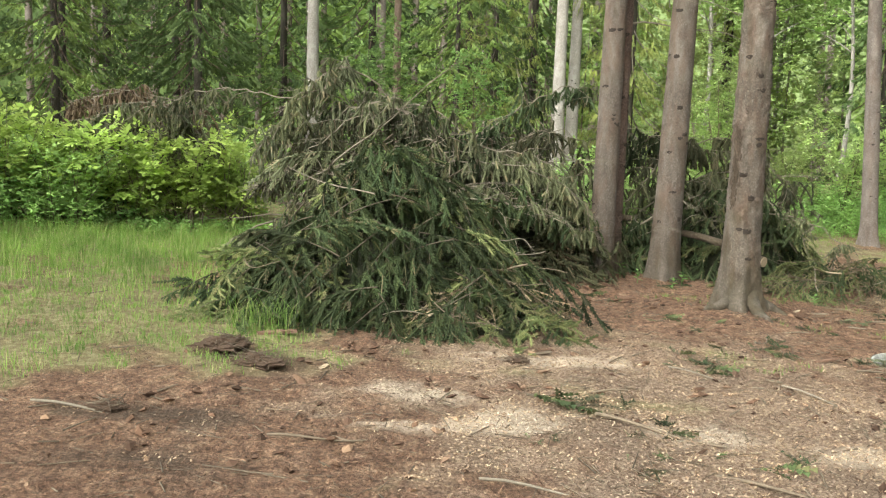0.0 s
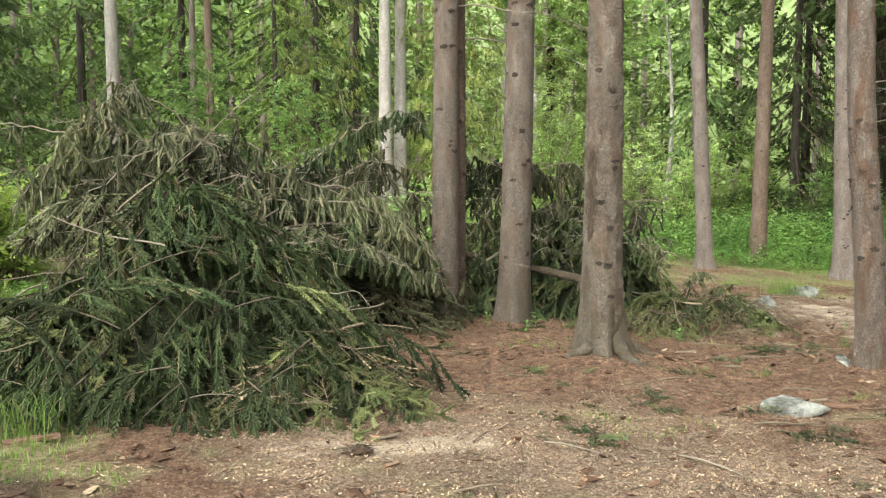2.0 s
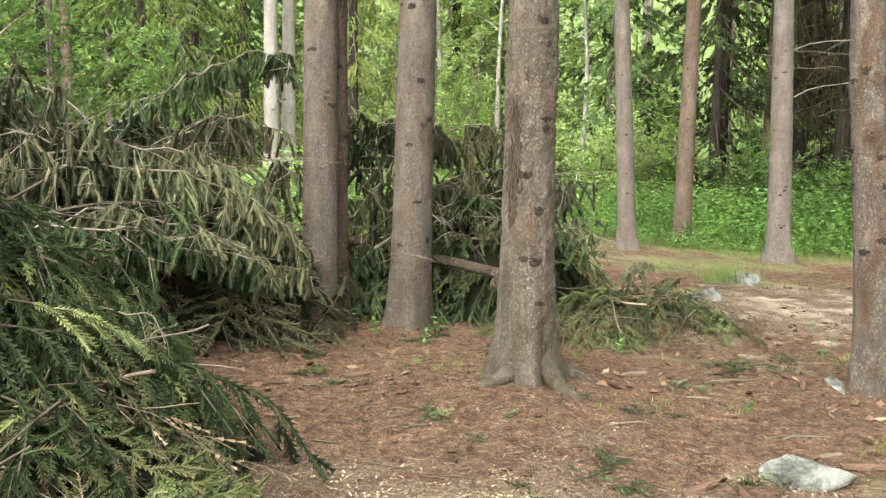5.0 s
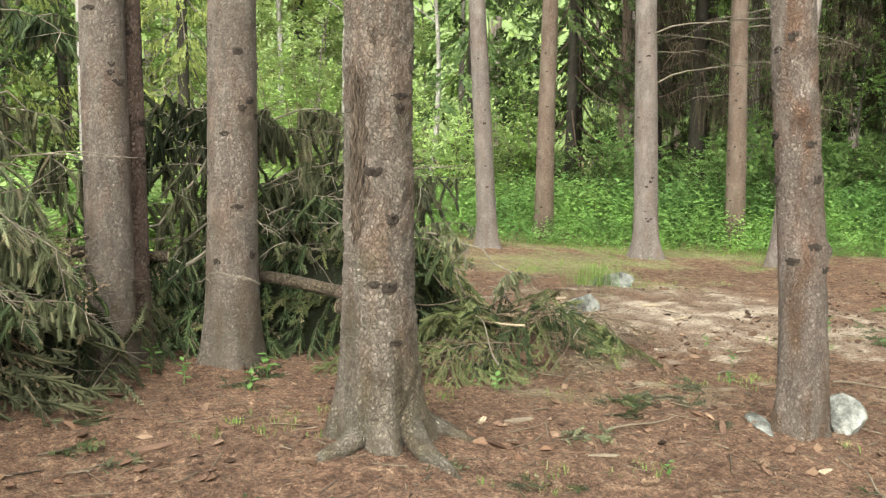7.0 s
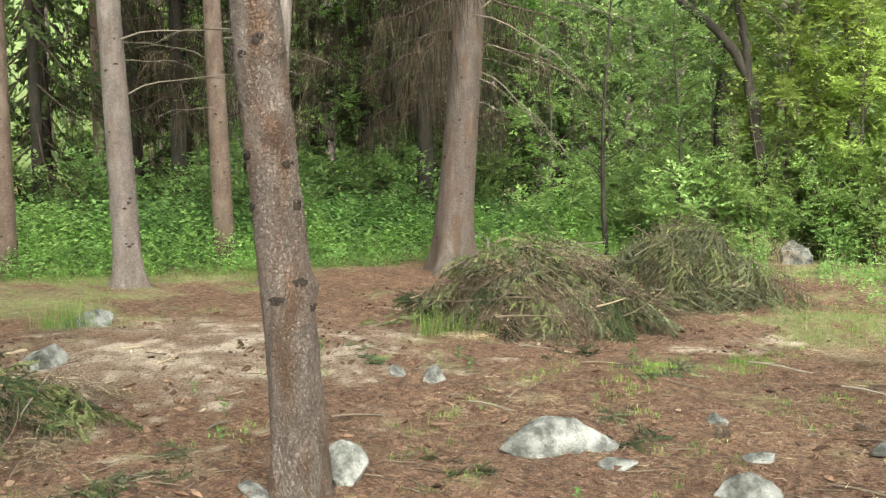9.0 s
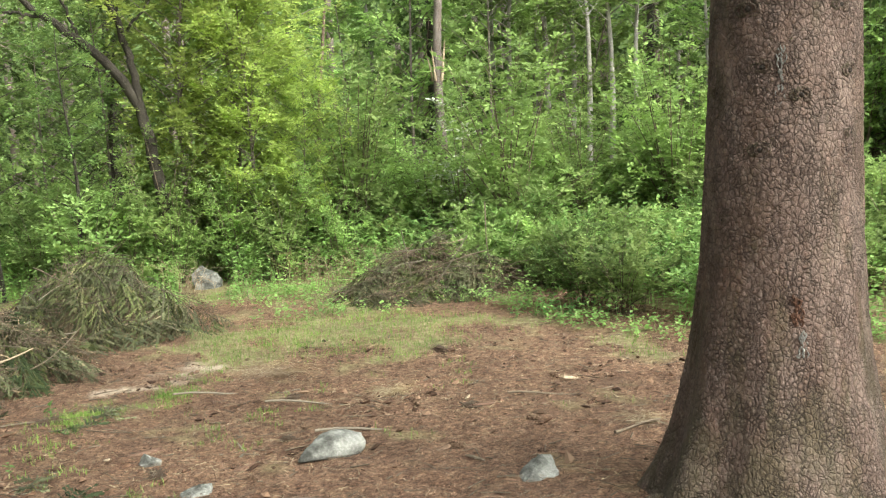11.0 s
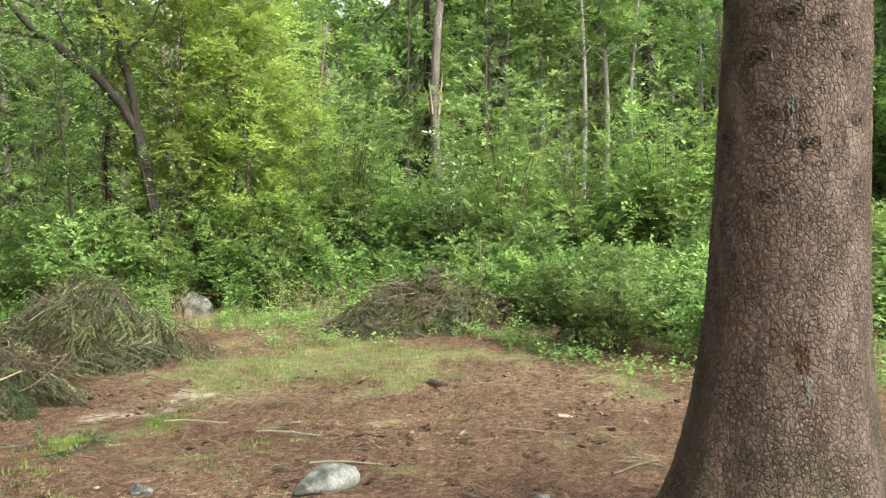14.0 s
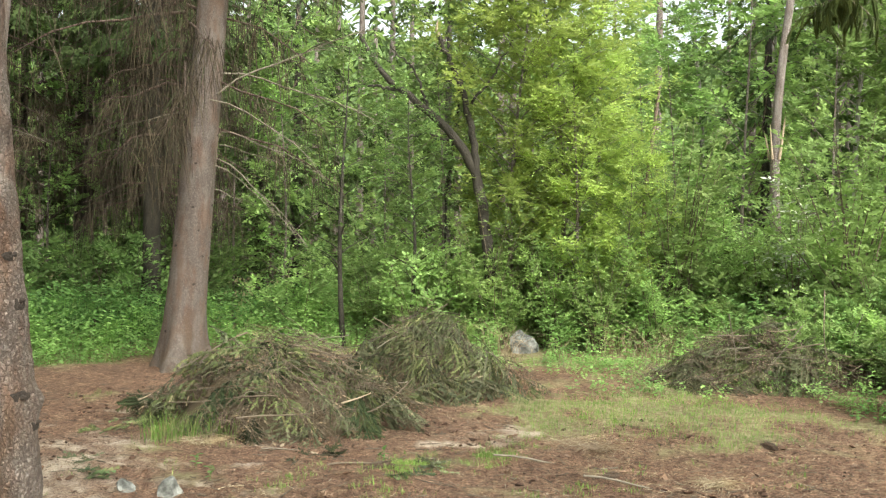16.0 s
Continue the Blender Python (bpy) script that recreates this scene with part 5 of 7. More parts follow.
def leaning_stem(t, name, points, r0, r1, seed, label):
    """A crooked bare limb through a few bends."""
    rng = np.random.default_rng(seed)
    p = np.array(points, float)
    w, f = np.linspace(0, 1, len(p)), np.linspace(0, 1, 26)
    path = np.stack([np.interp(f, w, p[:, q]) for q in range(3)], 1)
    for _ in range(3):
        path[1:-1] = (path[:-2] + 2 * path[1:-1] + path[2:]) / 4
    path += rng.normal(size=path.shape) * 0.018
    return part(name, Soup().tube(path, r0 + (r1 - r0) * f, 8).mesh(name, [BARK_DARK]), t, label)


def old_willow(x, y):
    t = thing("willow_tree", pose(x, y, float(ground_z(x, y)) - 0.05), "dark crooked leaning willow with a snapped pale top", "tree")
    leaning_stem(t, "stem", ((0, 0, 0), (-0.05, 0.1, 1.6), (-0.15, 0.35, 3.2), (-0.35, 1.0, 4.1), (-0.6, 1.9, 4.75), (-0.8, 2.4, 5.6)), 0.13, 0.035, 1, "")
    snapped = leaning_stem(t, "limb", ((-0.12, 0.3, 2.9), (-0.15, 0.45, 3.9), (-0.2, 0.65, 4.7), (-0.3, 1.05, 5.55)), 0.075, 0.045, 2, "")
    part("splinter", Soup().tube([(-0.3, 1.03, 5.5), (-0.3, 1.1, 5.72), (-0.28, 1.08, 5.9)], [0.05, 0.03, 0.004], 6).mesh("splinter", [CUTWOOD]), snapped, "torn pale end")
    for k, pts in enumerate((((-0.25, 0.7, 3.7), (-0.35, 1.3, 3.85), (-0.45, 1.7, 3.75)), ((-0.4, 1.2, 4.3), (-0.5, 1.4, 4.9), (-0.6, 1.9, 5.4)), ((-0.18, 0.55, 4.3), (-0.2, 0.1, 4.8), (-0.2, -0.3, 5.5)), ((-0.55, 1.7, 4.6), (-0.7, 2.4, 4.7), (-0.8, 2.9, 4.5)))):
        leaning_stem(t, "branch", pts, 0.03, 0.008, 10 + k, "")


old_willow(18.2, 9.3)
for x, y, sc, k in ((17.3, 9.9, 0.6, 0), (17.8, 9.35, 0.8, 3), (17.7, 9.1, 0.5, 1), (17.5, 10.6, 0.55, 3), (18.0, 8.2, 0.6, 1), (17.8, 7.4, 0.65, 0), (18.2, 6.6, 0.6, 3)):
    plant("tall_shrub", TALL[k], SHRUB_N, x, y, sc, x * 80, "leafy sapling crowding round the willow", "shrub", "shrubs round the clearing")
for x, y, sc in ((18.35, 9.0, 0.6), (18.25, 8.4, 0.55), (17.9, 7.8, 0.5), (16.9, 9.6, 0.45)):
    plant("shrub", B_BRIGHT[int(x * 7) % 3], SHRUB_N, x, y, sc, x * 70, "low bright green shrub round the boulder", "shrub", "shrubs round the clearing")
BLOSSOM = shrub_meshes(566, 1.5, 0.5, 7, 4, 3, 7, 0.05, foliage("white_blossom", [(0.0, (0.55, 0.58, 0.48)), (1.0, (0.72, 0.74, 0.66))], 0.3, spread=0.05), 0.22)
plant("flowering_shrub", BLOSSOM, SHRUB_N, 19.1, 4.3, 1.9, 30, "tall thin shrub with white blossom", "shrub", "shrubs round the clearing")
SLIM = tree_meshes(563, 5.2, 0.95, 22, 4, 4, 8, 0.065, LEAF_DEEP, BARK_DARK, low=0.22, trunk=0.05, lean=-0.03)
plant("broadleaf_tree", SLIM, TREE_N, 16.9, 11.7, 1.0, 10, "slim dark-stemmed tree with sparse grey-green leaves", "tree", "trees round the clearing")
plant("broadleaf_tree", SLIM, TREE_N, 17.3, 10.7, 0.85, 140, "slim dark-stemmed tree with sparse grey-green leaves", "tree", "trees round the clearing")

# a broken pale snag, slim birches and a bare stem at the wood's east side
def bare_stem(x, y, h, r, mat, label, lean=0.0, splinter=False):
    u = np.linspace(0, 1, 16)
    t = thing("dead_tree", pose(x, y, float(ground_z(x, y)) - 0.05), label, "tree")
    s = Soup().tube(np.stack([lean * h * u, 0.03 * h * np.sin(u * 4), h * u], 1), r * (1.05 - 0.4 * u), 10)
    part("trunk", s.mesh("trunk", [mat]), t)
    if splinter:
        for k in range(5):
            g = k * 1.3
            c = np.array([r * math.cos(g), r * math.sin(g) + 0.03 * h * math.sin(1.6), h * 0.4])
            part("splinter", Soup().tube([c, c + [0.05 * math.cos(g), 0.05 * math.sin(g), 0.3], c + [0.12 * math.cos(g), 0.12 * math.sin(g), 0.5 + 0.1 * k]], [0.03, 0.02, 0.004], 5).mesh("splinter", [CUTWOOD]), t, "torn pale splinter")


plant("broadleaf_tree", T_MID[0], TREE_N, 20.4, 4.0, 0.5, 20, "young green tree with dense leaves", "tree", "trees round the clearing")
bare_stem(21.6, 4.1, 9.0, 0.105, BARK_FAR, "pale dead snag with torn bark", 0.0, True)
bare_stem(20.2, 6.7, 5.0, 0.045, BARK_RED, "thin bare brown stem among the shrubs")
bare_stem(20.8, 10.9, 5.5, 0.05, BARK_DARK, "thin dark leaning stem among leaves", 0.08)
for x, y, sc, turn in ((23.4, 0.9, 0.95, 0), (23.9, 0.3, 1.0, 80), (24.4, 1.5, 1.1, 150), (23.7, -0.7, 0.9, 210), (24.8, 2.3, 1.0, 300), (8.6, 25.0, 0.9, 30), (10.2, 24.0, 0.9, 130), (7.2, 26.0, 1.0, 200)):
    plant("birch_tree", T_BIRCH[int(turn) % 2], TREE_N, x, y, sc, turn, "slim pale-stemmed birch with light leaves", "tree", "trees round the clearing")

# spruces of the surrounding wood
def wood_spruce(kind, x, y, scale, turn, label):
    return plant("spruce_tree", kind, TREE_N, x, y, scale, turn, label, "tree", "spruces of the surrounding wood")


def far_trunk(r, h):
    u = np.linspace(0, 1, 8)
    return Soup().tube(np.stack([0 * u, 0 * u, h * u], 1), r * (1.05 - u), 10).mesh("trunk", [BARK_DARK])


S_GREEN = [(far_trunk(0.13, 14), crown_mesh(np.random.default_rng(600 + k), 0.7, 14, 2.7, 76, 74, BOUGH, BARK_OLD, 0.30, 0.15)) for k in range(2)]
S_DARK = [(far_trunk(0.13, 14), crown_mesh(np.random.default_rng(610 + k), 0.6, 14, 2.6, 76, 74, BOUGH_DARK, BARK_OLD, 0.30, 0.15)) for k in range(2)]
S_BACK = (far_trunk(0.13, 14), crown_mesh(np.random.default_rng(615), 0.6, 14, 2.6, 64, 34, BOUGH_DARK, BARK_OLD, 0.44, 0.16))
# Upper crown mostly above the view, added to shade the thicket below.
S_TOP = crown_mesh(np.random.default_rng(630), 6.0, 13, 2.6, 40, 90, BOUGH_DARK, BARK_OLD, 0.28, 0.2)
S_PALE = [(far_trunk(0.15, 13), crown_mesh(np.random.default_rng(640 + k), 1.2, 13, 2.3, 76, 80, BOUGH_PALE, BARK_FAR, 0.26, 0.10, 1.2)) for k in range(2)]


def bare_curtain(rng, low, top, reach, boughs, strands):
    """Dead lower boughs hung with long brown twigs in uneven bunches."""
    s = Soup()
    for k in range(boughs):
        h = low + (top - low) * ((k + rng.random()) / boughs) ** 1.2
        l, a = reach * (0.4 + 0.6 * rng.random()), k * 2.4 + rng.random()
        u = np.linspace(0, 1, 6)
        path = np.stack([l * u * math.cos(a), l * u * math.sin(a), h - l * 0.35 * u ** 1.7 + 0.05 * np.sin(u * 9 + k)], 1)
        s.tube(path, 0.02 * (1 - 0.8 * u) + 0.003, 4, 1, cap=False)
        n = int(strands * (0.3 + rng.random()))
        bunch = rng.random(6) * 0.85 + 0.15
        w = np.clip(bunch[rng.integers(0, 6, n)] + rng.normal(size=n) * 0.05, 0, 1)
        p = np.stack([np.interp(w, u, path[:, c]) for c in range(3)], 1) + rng.normal(size=(n, 3)) * [0.10, 0.10, 0.02]
        drop, drift = 0.25 + 0.9 * rng.random(n) ** 1.5, rng.normal(size=(n, 2)) * 0.22
        for q in range(3):
            e = p + np.c_[drift * (0.45 - 0.15 * q) * drop[:, None], -drop / 3]
            s.sticks(p, e, 0.0065 - 0.0013 * q, 0.0052 - 0.0013 * q, 0)
            p = e
    return s.mesh("crown", [BOUGH_DEAD, BARK_OLD])


part("dead_bough", bare_curtain(np.random.default_rng(625), 3.3, 6.8, 2.6, 26, 75), SPRUCE_J, "bare brown twigs hanging from dead boughs")
S_DEAD = [(far_trunk(0.2, 12), bare_curtain(np.random.default_rng(620 + k), 2.8, 8.0, 2.6, 34, 70)) for k in range(2)]
for k, (x, y, sc) in enumerate(((-8.2, 19.2, 0.75), (-5.6, 20.6, 0.85), (-6.6, 23.4, 0.8), (0.2, 23.6, 0.7), (-10.6, 17.2, 0.8), (-13, 24, 1.0), (-10, 27, 1.1), (-7.4, 25, 1.0), (-5.2, 29, 1.1), (-2.6, 31, 1.2), (0.6, 29.5, 1.1), (-9, 21.5, 0.8), (3, 33, 1.2), (-15, 20, 1.0), (-12, 16, 0.9))):
    wood_spruce(S_BACK if y > 24.5 or x < -11 else (S_GREEN[0], S_DARK[0], S_DARK[1])[k % 3], x, y, sc, k * 77, "tall spruce with sagging green boughs")
for k, (x, y, sc) in enumerate(((5.0, 25.5, 1.0), (1.4, 28.5, 0.9), (9, 30, 1.2))):
    wood_spruce(S_PALE[k % 2], x, y, sc, k * 91, "spruce with light yellow-green sagging boughs")
for k, (x, y, sc) in enumerate(((15.0, 20.4, 1.0), (16.1, 18.6, 1.0), (18.4, 16.4, 1.0), (15.5, 22.5, 1.1), (19.5, 19, 1.1), (17.0, 15.6, 0.9))):
    part("upper_crown", S_TOP, wood_spruce(S_DEAD[k % 2], x, y, sc, k * 63, "dark spruce hung with bare brown drooping twigs"), "dark green upper boughs added to shade the wood below")
for k, (x, y, sc) in enumerate(((11.6, 24.5, 1.0), (13.2, 22.6, 1.0), (15, 25, 1.1), (18, 23.5, 1.1), (20.5, 21.5, 1.0), (22, 18.5, 1.0), (23, 15.5, 1.0), (27, 4.2, 1.1), (28, 13, 1.1), (23.5, -5.5, 1.0), (21.5, -11.0, 1.0), (24, -9, 1.0), (19.5, -13.5, 1.0), (26, -14, 1.1), (24, 17, 1.1), (22, 21, 1.1), (31, -3, 1.2))):
    wood_spruce(S_BACK if x > 22 or y > 22 or y < -10 else S_DARK[k % 2], x, y, sc, k * 51, "dark green spruce in the mixed wood")

wood_spruce(S_GREEN[1], 17.6, -6.2, 0.95, 20, "spruce with bright drooping tips on the grassy bank")
for x, y, sc, turn in ((18.7, -6.4, 0.9, 100), (19.6, -5.2, 0.95, 220), (19.2, -8.4, 1.0, 310)):
    wood_spruce(S_DARK[int(turn / 10) % 2], x, y, sc, turn, "dark green spruce crowding behind the grassy bank")

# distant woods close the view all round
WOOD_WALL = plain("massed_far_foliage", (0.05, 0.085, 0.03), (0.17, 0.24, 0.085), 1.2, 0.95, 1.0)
# Distance haze on the open side is put into this paler green.
WOOD_HAZE = plain("haze_paled_foliage", (0.12, 0.17, 0.065), (0.28, 0.35, 0.15), 0.6, 0.95, 1.0)


def far_woods():
    rng = np.random.default_rng(9)
    s = Soup()
    for r0, count, leaf, lo, hi in ((35, 75, 0.5, -0.85, 2.2), (44, 75, 0.7, -0.85, 2.2), (38, 40, 0.7, 2.2, 5.43)):
        for k in range(count):
            a = lo + (hi - lo) * (k + rng.random()) / count
            if (1.0 < a < 1.5 and k % 3) or (-0.12 < a < 0.12 and k % 2):
                continue
            r = r0 + rng.uniform(-3, 3)
            x, y, h = 5 + r * math.cos(a), 8 + r * math.sin(a), rng.uniform(12, 19)
            s.tube([(x, y, -0.6), (x, y, h * 0.5), (x, y, h)], [0.18, 0.14, 0.02], 5, 2)
            n = 400
            conifer = rng.random() < (0.2 if 1.1 < a < 1.8 else 0.45)
            u = rng.random(n) ** (1.3 if conifer else 0.9)
            w = (2.6 * (1 - u) + 0.2) if conifer else 2.3 * np.sqrt(np.clip(1 - (2 * u - 0.9) ** 2, 0.05, 1))
            g = rng.random(n) * 6.283
            q = w * np.sqrt(rng.random(n))
            c = np.stack([x + q * np.cos(g), y + q * np.sin(g), 0.3 + u * h], 1)
            d = np.stack([np.cos(g), np.sin(g), np.full(n, -0.9 if conifer else 0.1)], 1) + rng.normal(size=(n, 3)) * 0.4
            s.leaves(c, d, leaf * (0.6 + 0.8 * rng.random(n)), rng, 1 if conifer else 0, 0.3 if conifer else 0.6)
    a = np.linspace(-1.2, 2.6, 260)
    top = 13 + 5 * fbm(a * 9, 0 * a, 1.0, 91, 4) + 3 * (vnoise(a * 60, 0 * a, 1.0, 92) - 0.5)
    top = top * (1 - 0.18 * np.exp(-(a / 0.13) ** 2))
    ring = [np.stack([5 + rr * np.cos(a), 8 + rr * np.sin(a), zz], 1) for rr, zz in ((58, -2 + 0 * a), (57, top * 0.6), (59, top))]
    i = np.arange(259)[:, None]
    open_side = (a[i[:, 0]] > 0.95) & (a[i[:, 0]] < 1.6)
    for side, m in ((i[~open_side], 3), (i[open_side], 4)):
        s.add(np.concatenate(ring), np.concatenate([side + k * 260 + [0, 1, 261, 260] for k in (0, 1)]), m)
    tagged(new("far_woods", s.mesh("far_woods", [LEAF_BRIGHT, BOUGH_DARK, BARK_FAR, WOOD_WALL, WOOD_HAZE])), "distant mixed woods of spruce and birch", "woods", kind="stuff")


far_woods()

# ---- undergrowth, grass and litter ----
def pick(count, xr, yr, keep, rng):
    out = []
    while sum(map(len, out)) < count:
        x, y = rng.uniform(*xr, 4 * count), rng.uniform(*yr, 4 * count)
        ok = keep(x, y)
        out.append(np.stack([x[ok], y[ok]], 1))
    return np.concatenate(out)[:count]


def herbs():
    rng = np.random.default_rng(31)
    s = Soup()
    p = pick(9800, (-9, 24), (-8, 24), lambda x, y: (edge_distance(x, y) < -0.1 - 0.5 * rng.random(x.shape)) & (edge_distance(x, y) > -7) & (np.hypot(x - 4, y - 8) < 19) & (y > 0.4 * x - 12) & (x > -7), rng)
    p = np.concatenate([p, pick(2500, (7, 16), (14.5, 21), lambda x, y: (edge_distance(x, y) < -0.1) & (edge_distance(x, y) > -4), rng)])
    p = np.concatenate([p, pick(240, (13.6, 17), (5.4, 9.2), lambda x, y: (np.hypot(x - 13.2, y - 9.05) > 1.3) & (np.hypot(x - 15.25, y - 4.85) > 1.2) & (fbm(x, y, 1.2, 95) + 0.1 * (x - 14.8) > 0.5), rng)])
    p = np.concatenate([p, pick(380, (9.5, 18), (-4, 6), lambda x, y: (np.abs(edge_distance(x, y)) < 0.45 * rng.random(x.shape)) & (fbm(x, y, 1.3, 96) > 0.4), rng)])
    p = np.concatenate([p, pick(1000, (-7.5, -2.2), (9.9, 12.2), lambda x, y: fbm(x, y, 1.2, 98) + 0.25 * (y - 11.2) > 0.4, rng)])
    p = np.concatenate([p, pick(900, (15.5, 20), (4.6, 10.4), lambda x, y: (np.hypot(x - 15.25, y - 4.85) > 1.4) & (fbm(x, y, 1.1, 97) > 0.42), rng)])
    p = np.concatenate([p, pick(2600, (8, 19), (8.5, 18), lambda x, y: (edge_distance(x, y) < 0.15) & (edge_distance(x, y) > -2.2) & (x + y > 24) & (np.hypot(x - 13.62, y - 12.84) > 0.5), rng)])
    p = p[spot(p[:, 0], p[:, 1], 16.7, 8.5, 1.3, 0.42, 0.19) < 0.37]
    depth = np.clip(-edge_distance(p[:, 0], p[:, 1]), 0.05, 9)
    h = (0.14 + 0.46 * np.clip(depth, 0, 1.5)) * (0.6 + 0.7 * rng.random(len(p)))
    z = ground_z(p[:, 0], p[:, 1])
    base = np.c_[p, z]
    lean = rng.normal(size=(len(p), 2)) * 0.12 * h[:, None]
    tip = base + np.c_[lean, h]
    s.sticks(base[::3], tip[::3], 0.003, 0.0015, 0)
    per = 12
    idx = np.repeat(np.arange(len(p)), per)
    u = (0.04 + rng.random(len(idx)) ** 0.8)[:, None]
    g = rng.random(len(idx)) * 6.283
    d = np.stack([np.cos(g), np.sin(g), 0.15 + 0.3 * rng.normal(size=len(idx))], 1)
    at = base[idx] + (tip - base)[idx] * u + np.c_[rng.normal(size=(len(idx), 2)) * 0.035, np.zeros(len(idx))]
    size = (0.036 + 0.045 * rng.random(len(idx))) * (0.7 + 0.75 * h[idx])
    # Herbs deep under the spruces, and random patches, take the shade-darkened green.
    shaded_herb = (0.55 * np.clip((p[:, 0] - 9.5) / 3, 0, 1) * np.clip((p[:, 1] - 11) / 2, 0, 1) * np.clip(depth - 0.7, 0, 1) + fbm(p[:, 0], p[:, 1], 0.8, 99) > 0.74)[idx]
    for kind, m in ((~shaded_herb, 0), (shaded_herb, 1)):
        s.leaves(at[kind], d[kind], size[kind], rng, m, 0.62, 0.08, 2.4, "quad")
    tagged(new("undergrowth", s.mesh("undergrowth", [HERB, HERB_SHADE])), "dense green nettles and herbs round the clearing", "undergrowth", kind="stuff")


herbs()


def grass():
    rng = np.random.default_rng(32)
    s = Soup()

    def tufts(p, height, blades, spread=0.035):
        idx = np.repeat(np.arange(len(p)), blades)
        b = p[idx] + rng.normal(size=(len(idx), 2)) * spread
        h = np.broadcast_to(height, (len(p),))[idx] * (0.5 + 0.8 * rng.random(len(idx)))
        g = rng.random(len(idx)) * 6.283
        bend = h * (0.25 + 0.5 * rng.random(len(idx)))
        z = ground_z(b[:, 0], b[:, 1]) - 0.005
        w = 0.0016 + 0.0014 * rng.random(len(idx))
        sx, sy = -np.sin(g) * w, np.cos(g) * w
        v = np.stack([np.stack([b[:, 0] + sx, b[:, 1] + sy, z], 1), np.stack([b[:, 0] - sx, b[:, 1] - sy, z], 1),
                      np.stack([b[:, 0] + 0.35 * bend * np.cos(g) - sx * 0.8, b[:, 1] + 0.35 * bend * np.sin(g) - sy * 0.8, z + 0.62 * h], 1),
                      np.stack([b[:, 0] + 0.35 * bend * np.cos(g) + sx * 0.8, b[:, 1] + 0.35 * bend * np.sin(g) + sy * 0.8, z + 0.62 * h], 1),
                      np.stack([b[:, 0] + bend * np.cos(g), b[:, 1] + bend * np.sin(g), z + h * 0.95], 1)], 1)
        q = np.arange(len(idx))[:, None] * 5
        s.add(v, np.concatenate([q + [0, 1, 2], q + [0, 2, 3], q + [3, 2, 4]]), 0, False)
    tufts(pick(4200, (-7, 0), (4.2, 12), lambda x, y: (ground_masks(x, y)[2] > 0.3 + 0.6 * rng.random(x.shape)) & (edge_distance(x, y) > -0.8), rng), 0.055, 7)
    tall = pick(1500, (-7, -1.6), (7.0, 12.5), lambda x, y: (rng.random(x.shape) < np.clip((y - 7.2) * 0.5, 0, 1)) & (edge_distance(x, y) > -1.2) & (y > 7.2 - 0.3 * (x + 3)), rng)
    tufts(tall, 0.19, 9)
    tufts(pick(2800, (2, 17), (0, 19), lambda x, y: (ground_masks(x, y)[2] > 0.2 + 0.75 * rng.random(x.shape)) & (fbm(x, y, 1.1, 61) + 0.3 * (rng.random(x.shape) - 0.5) > 0.47) & (edge_distance(x, y) > -0.5), rng), 0.03 + 0.045 * rng.random(2800), 6, 0.07)
    tufts(pick(4600, (11.5, 21), (-11, -0.5), lambda x, y: (edge_distance(x, y) < -0.8) & (y < 4.5 - 0.42 * x), rng), 0.42, 8, 0.14)
    tufts(pick(420, (10.8, 14.6), (4, 7.8), lambda x, y: spot(x, y, 12.6, 6.0, 1.5, 1.5) > 0.2 + 0.6 * rng.random(x.shape), rng), 0.06, 7, 0.07)
    tufts(np.concatenate([np.array([cx, cy]) + rng.normal(size=(n, 2)) * [0.26, 0.1] for cx, cy, n in ((9.2, 8.0, 110), (9.95, 7.45, 90), (10.7, 7.3, 20), (8.6, 8.7, 20), (10.3, 5.0, 12), (12.0, 6.9, 14), (9.6, 6.2, 8), (7.9, 7.6, 8), (4.6, 7.4, 8), (5.6, 7.9, 8), (2.6, 6.6, 8), (7.2, 8.6, 14), (8.2, 7.9, 16), (6.3, 8.3, 10), (7.0, 6.9, 10), (8.5, 6.8, 14), (5.8, 6.9, 10), (9.0, 6.5, 14), (4.2, 6.2, 10), (3.6, 8.2, 8), (6.0, 9.4, 14), (7.4, 10.2, 16), (2.4, 9.4, 16), (3.5, 9.6, 12))]), 0.045, 9, 0.03)
    tufts(np.array([(7.35, 13.3), (7.45, 13.45), (7.3, 13.5), (7.5, 13.3), (9.5, 10.3), (9.4, 10.4), (9.55, 10.15), (9.7, 10.0), (9.3, 10.3), (-1.3, 6.6), (-1.2, 6.7), (-1.45, 6.75)]), 0.26, 60, 0.09)
    tagged(new("grass", s.mesh("grass", [GRASS])), "fresh green grass tufts on the clearing", "grass", kind="stuff")


grass()


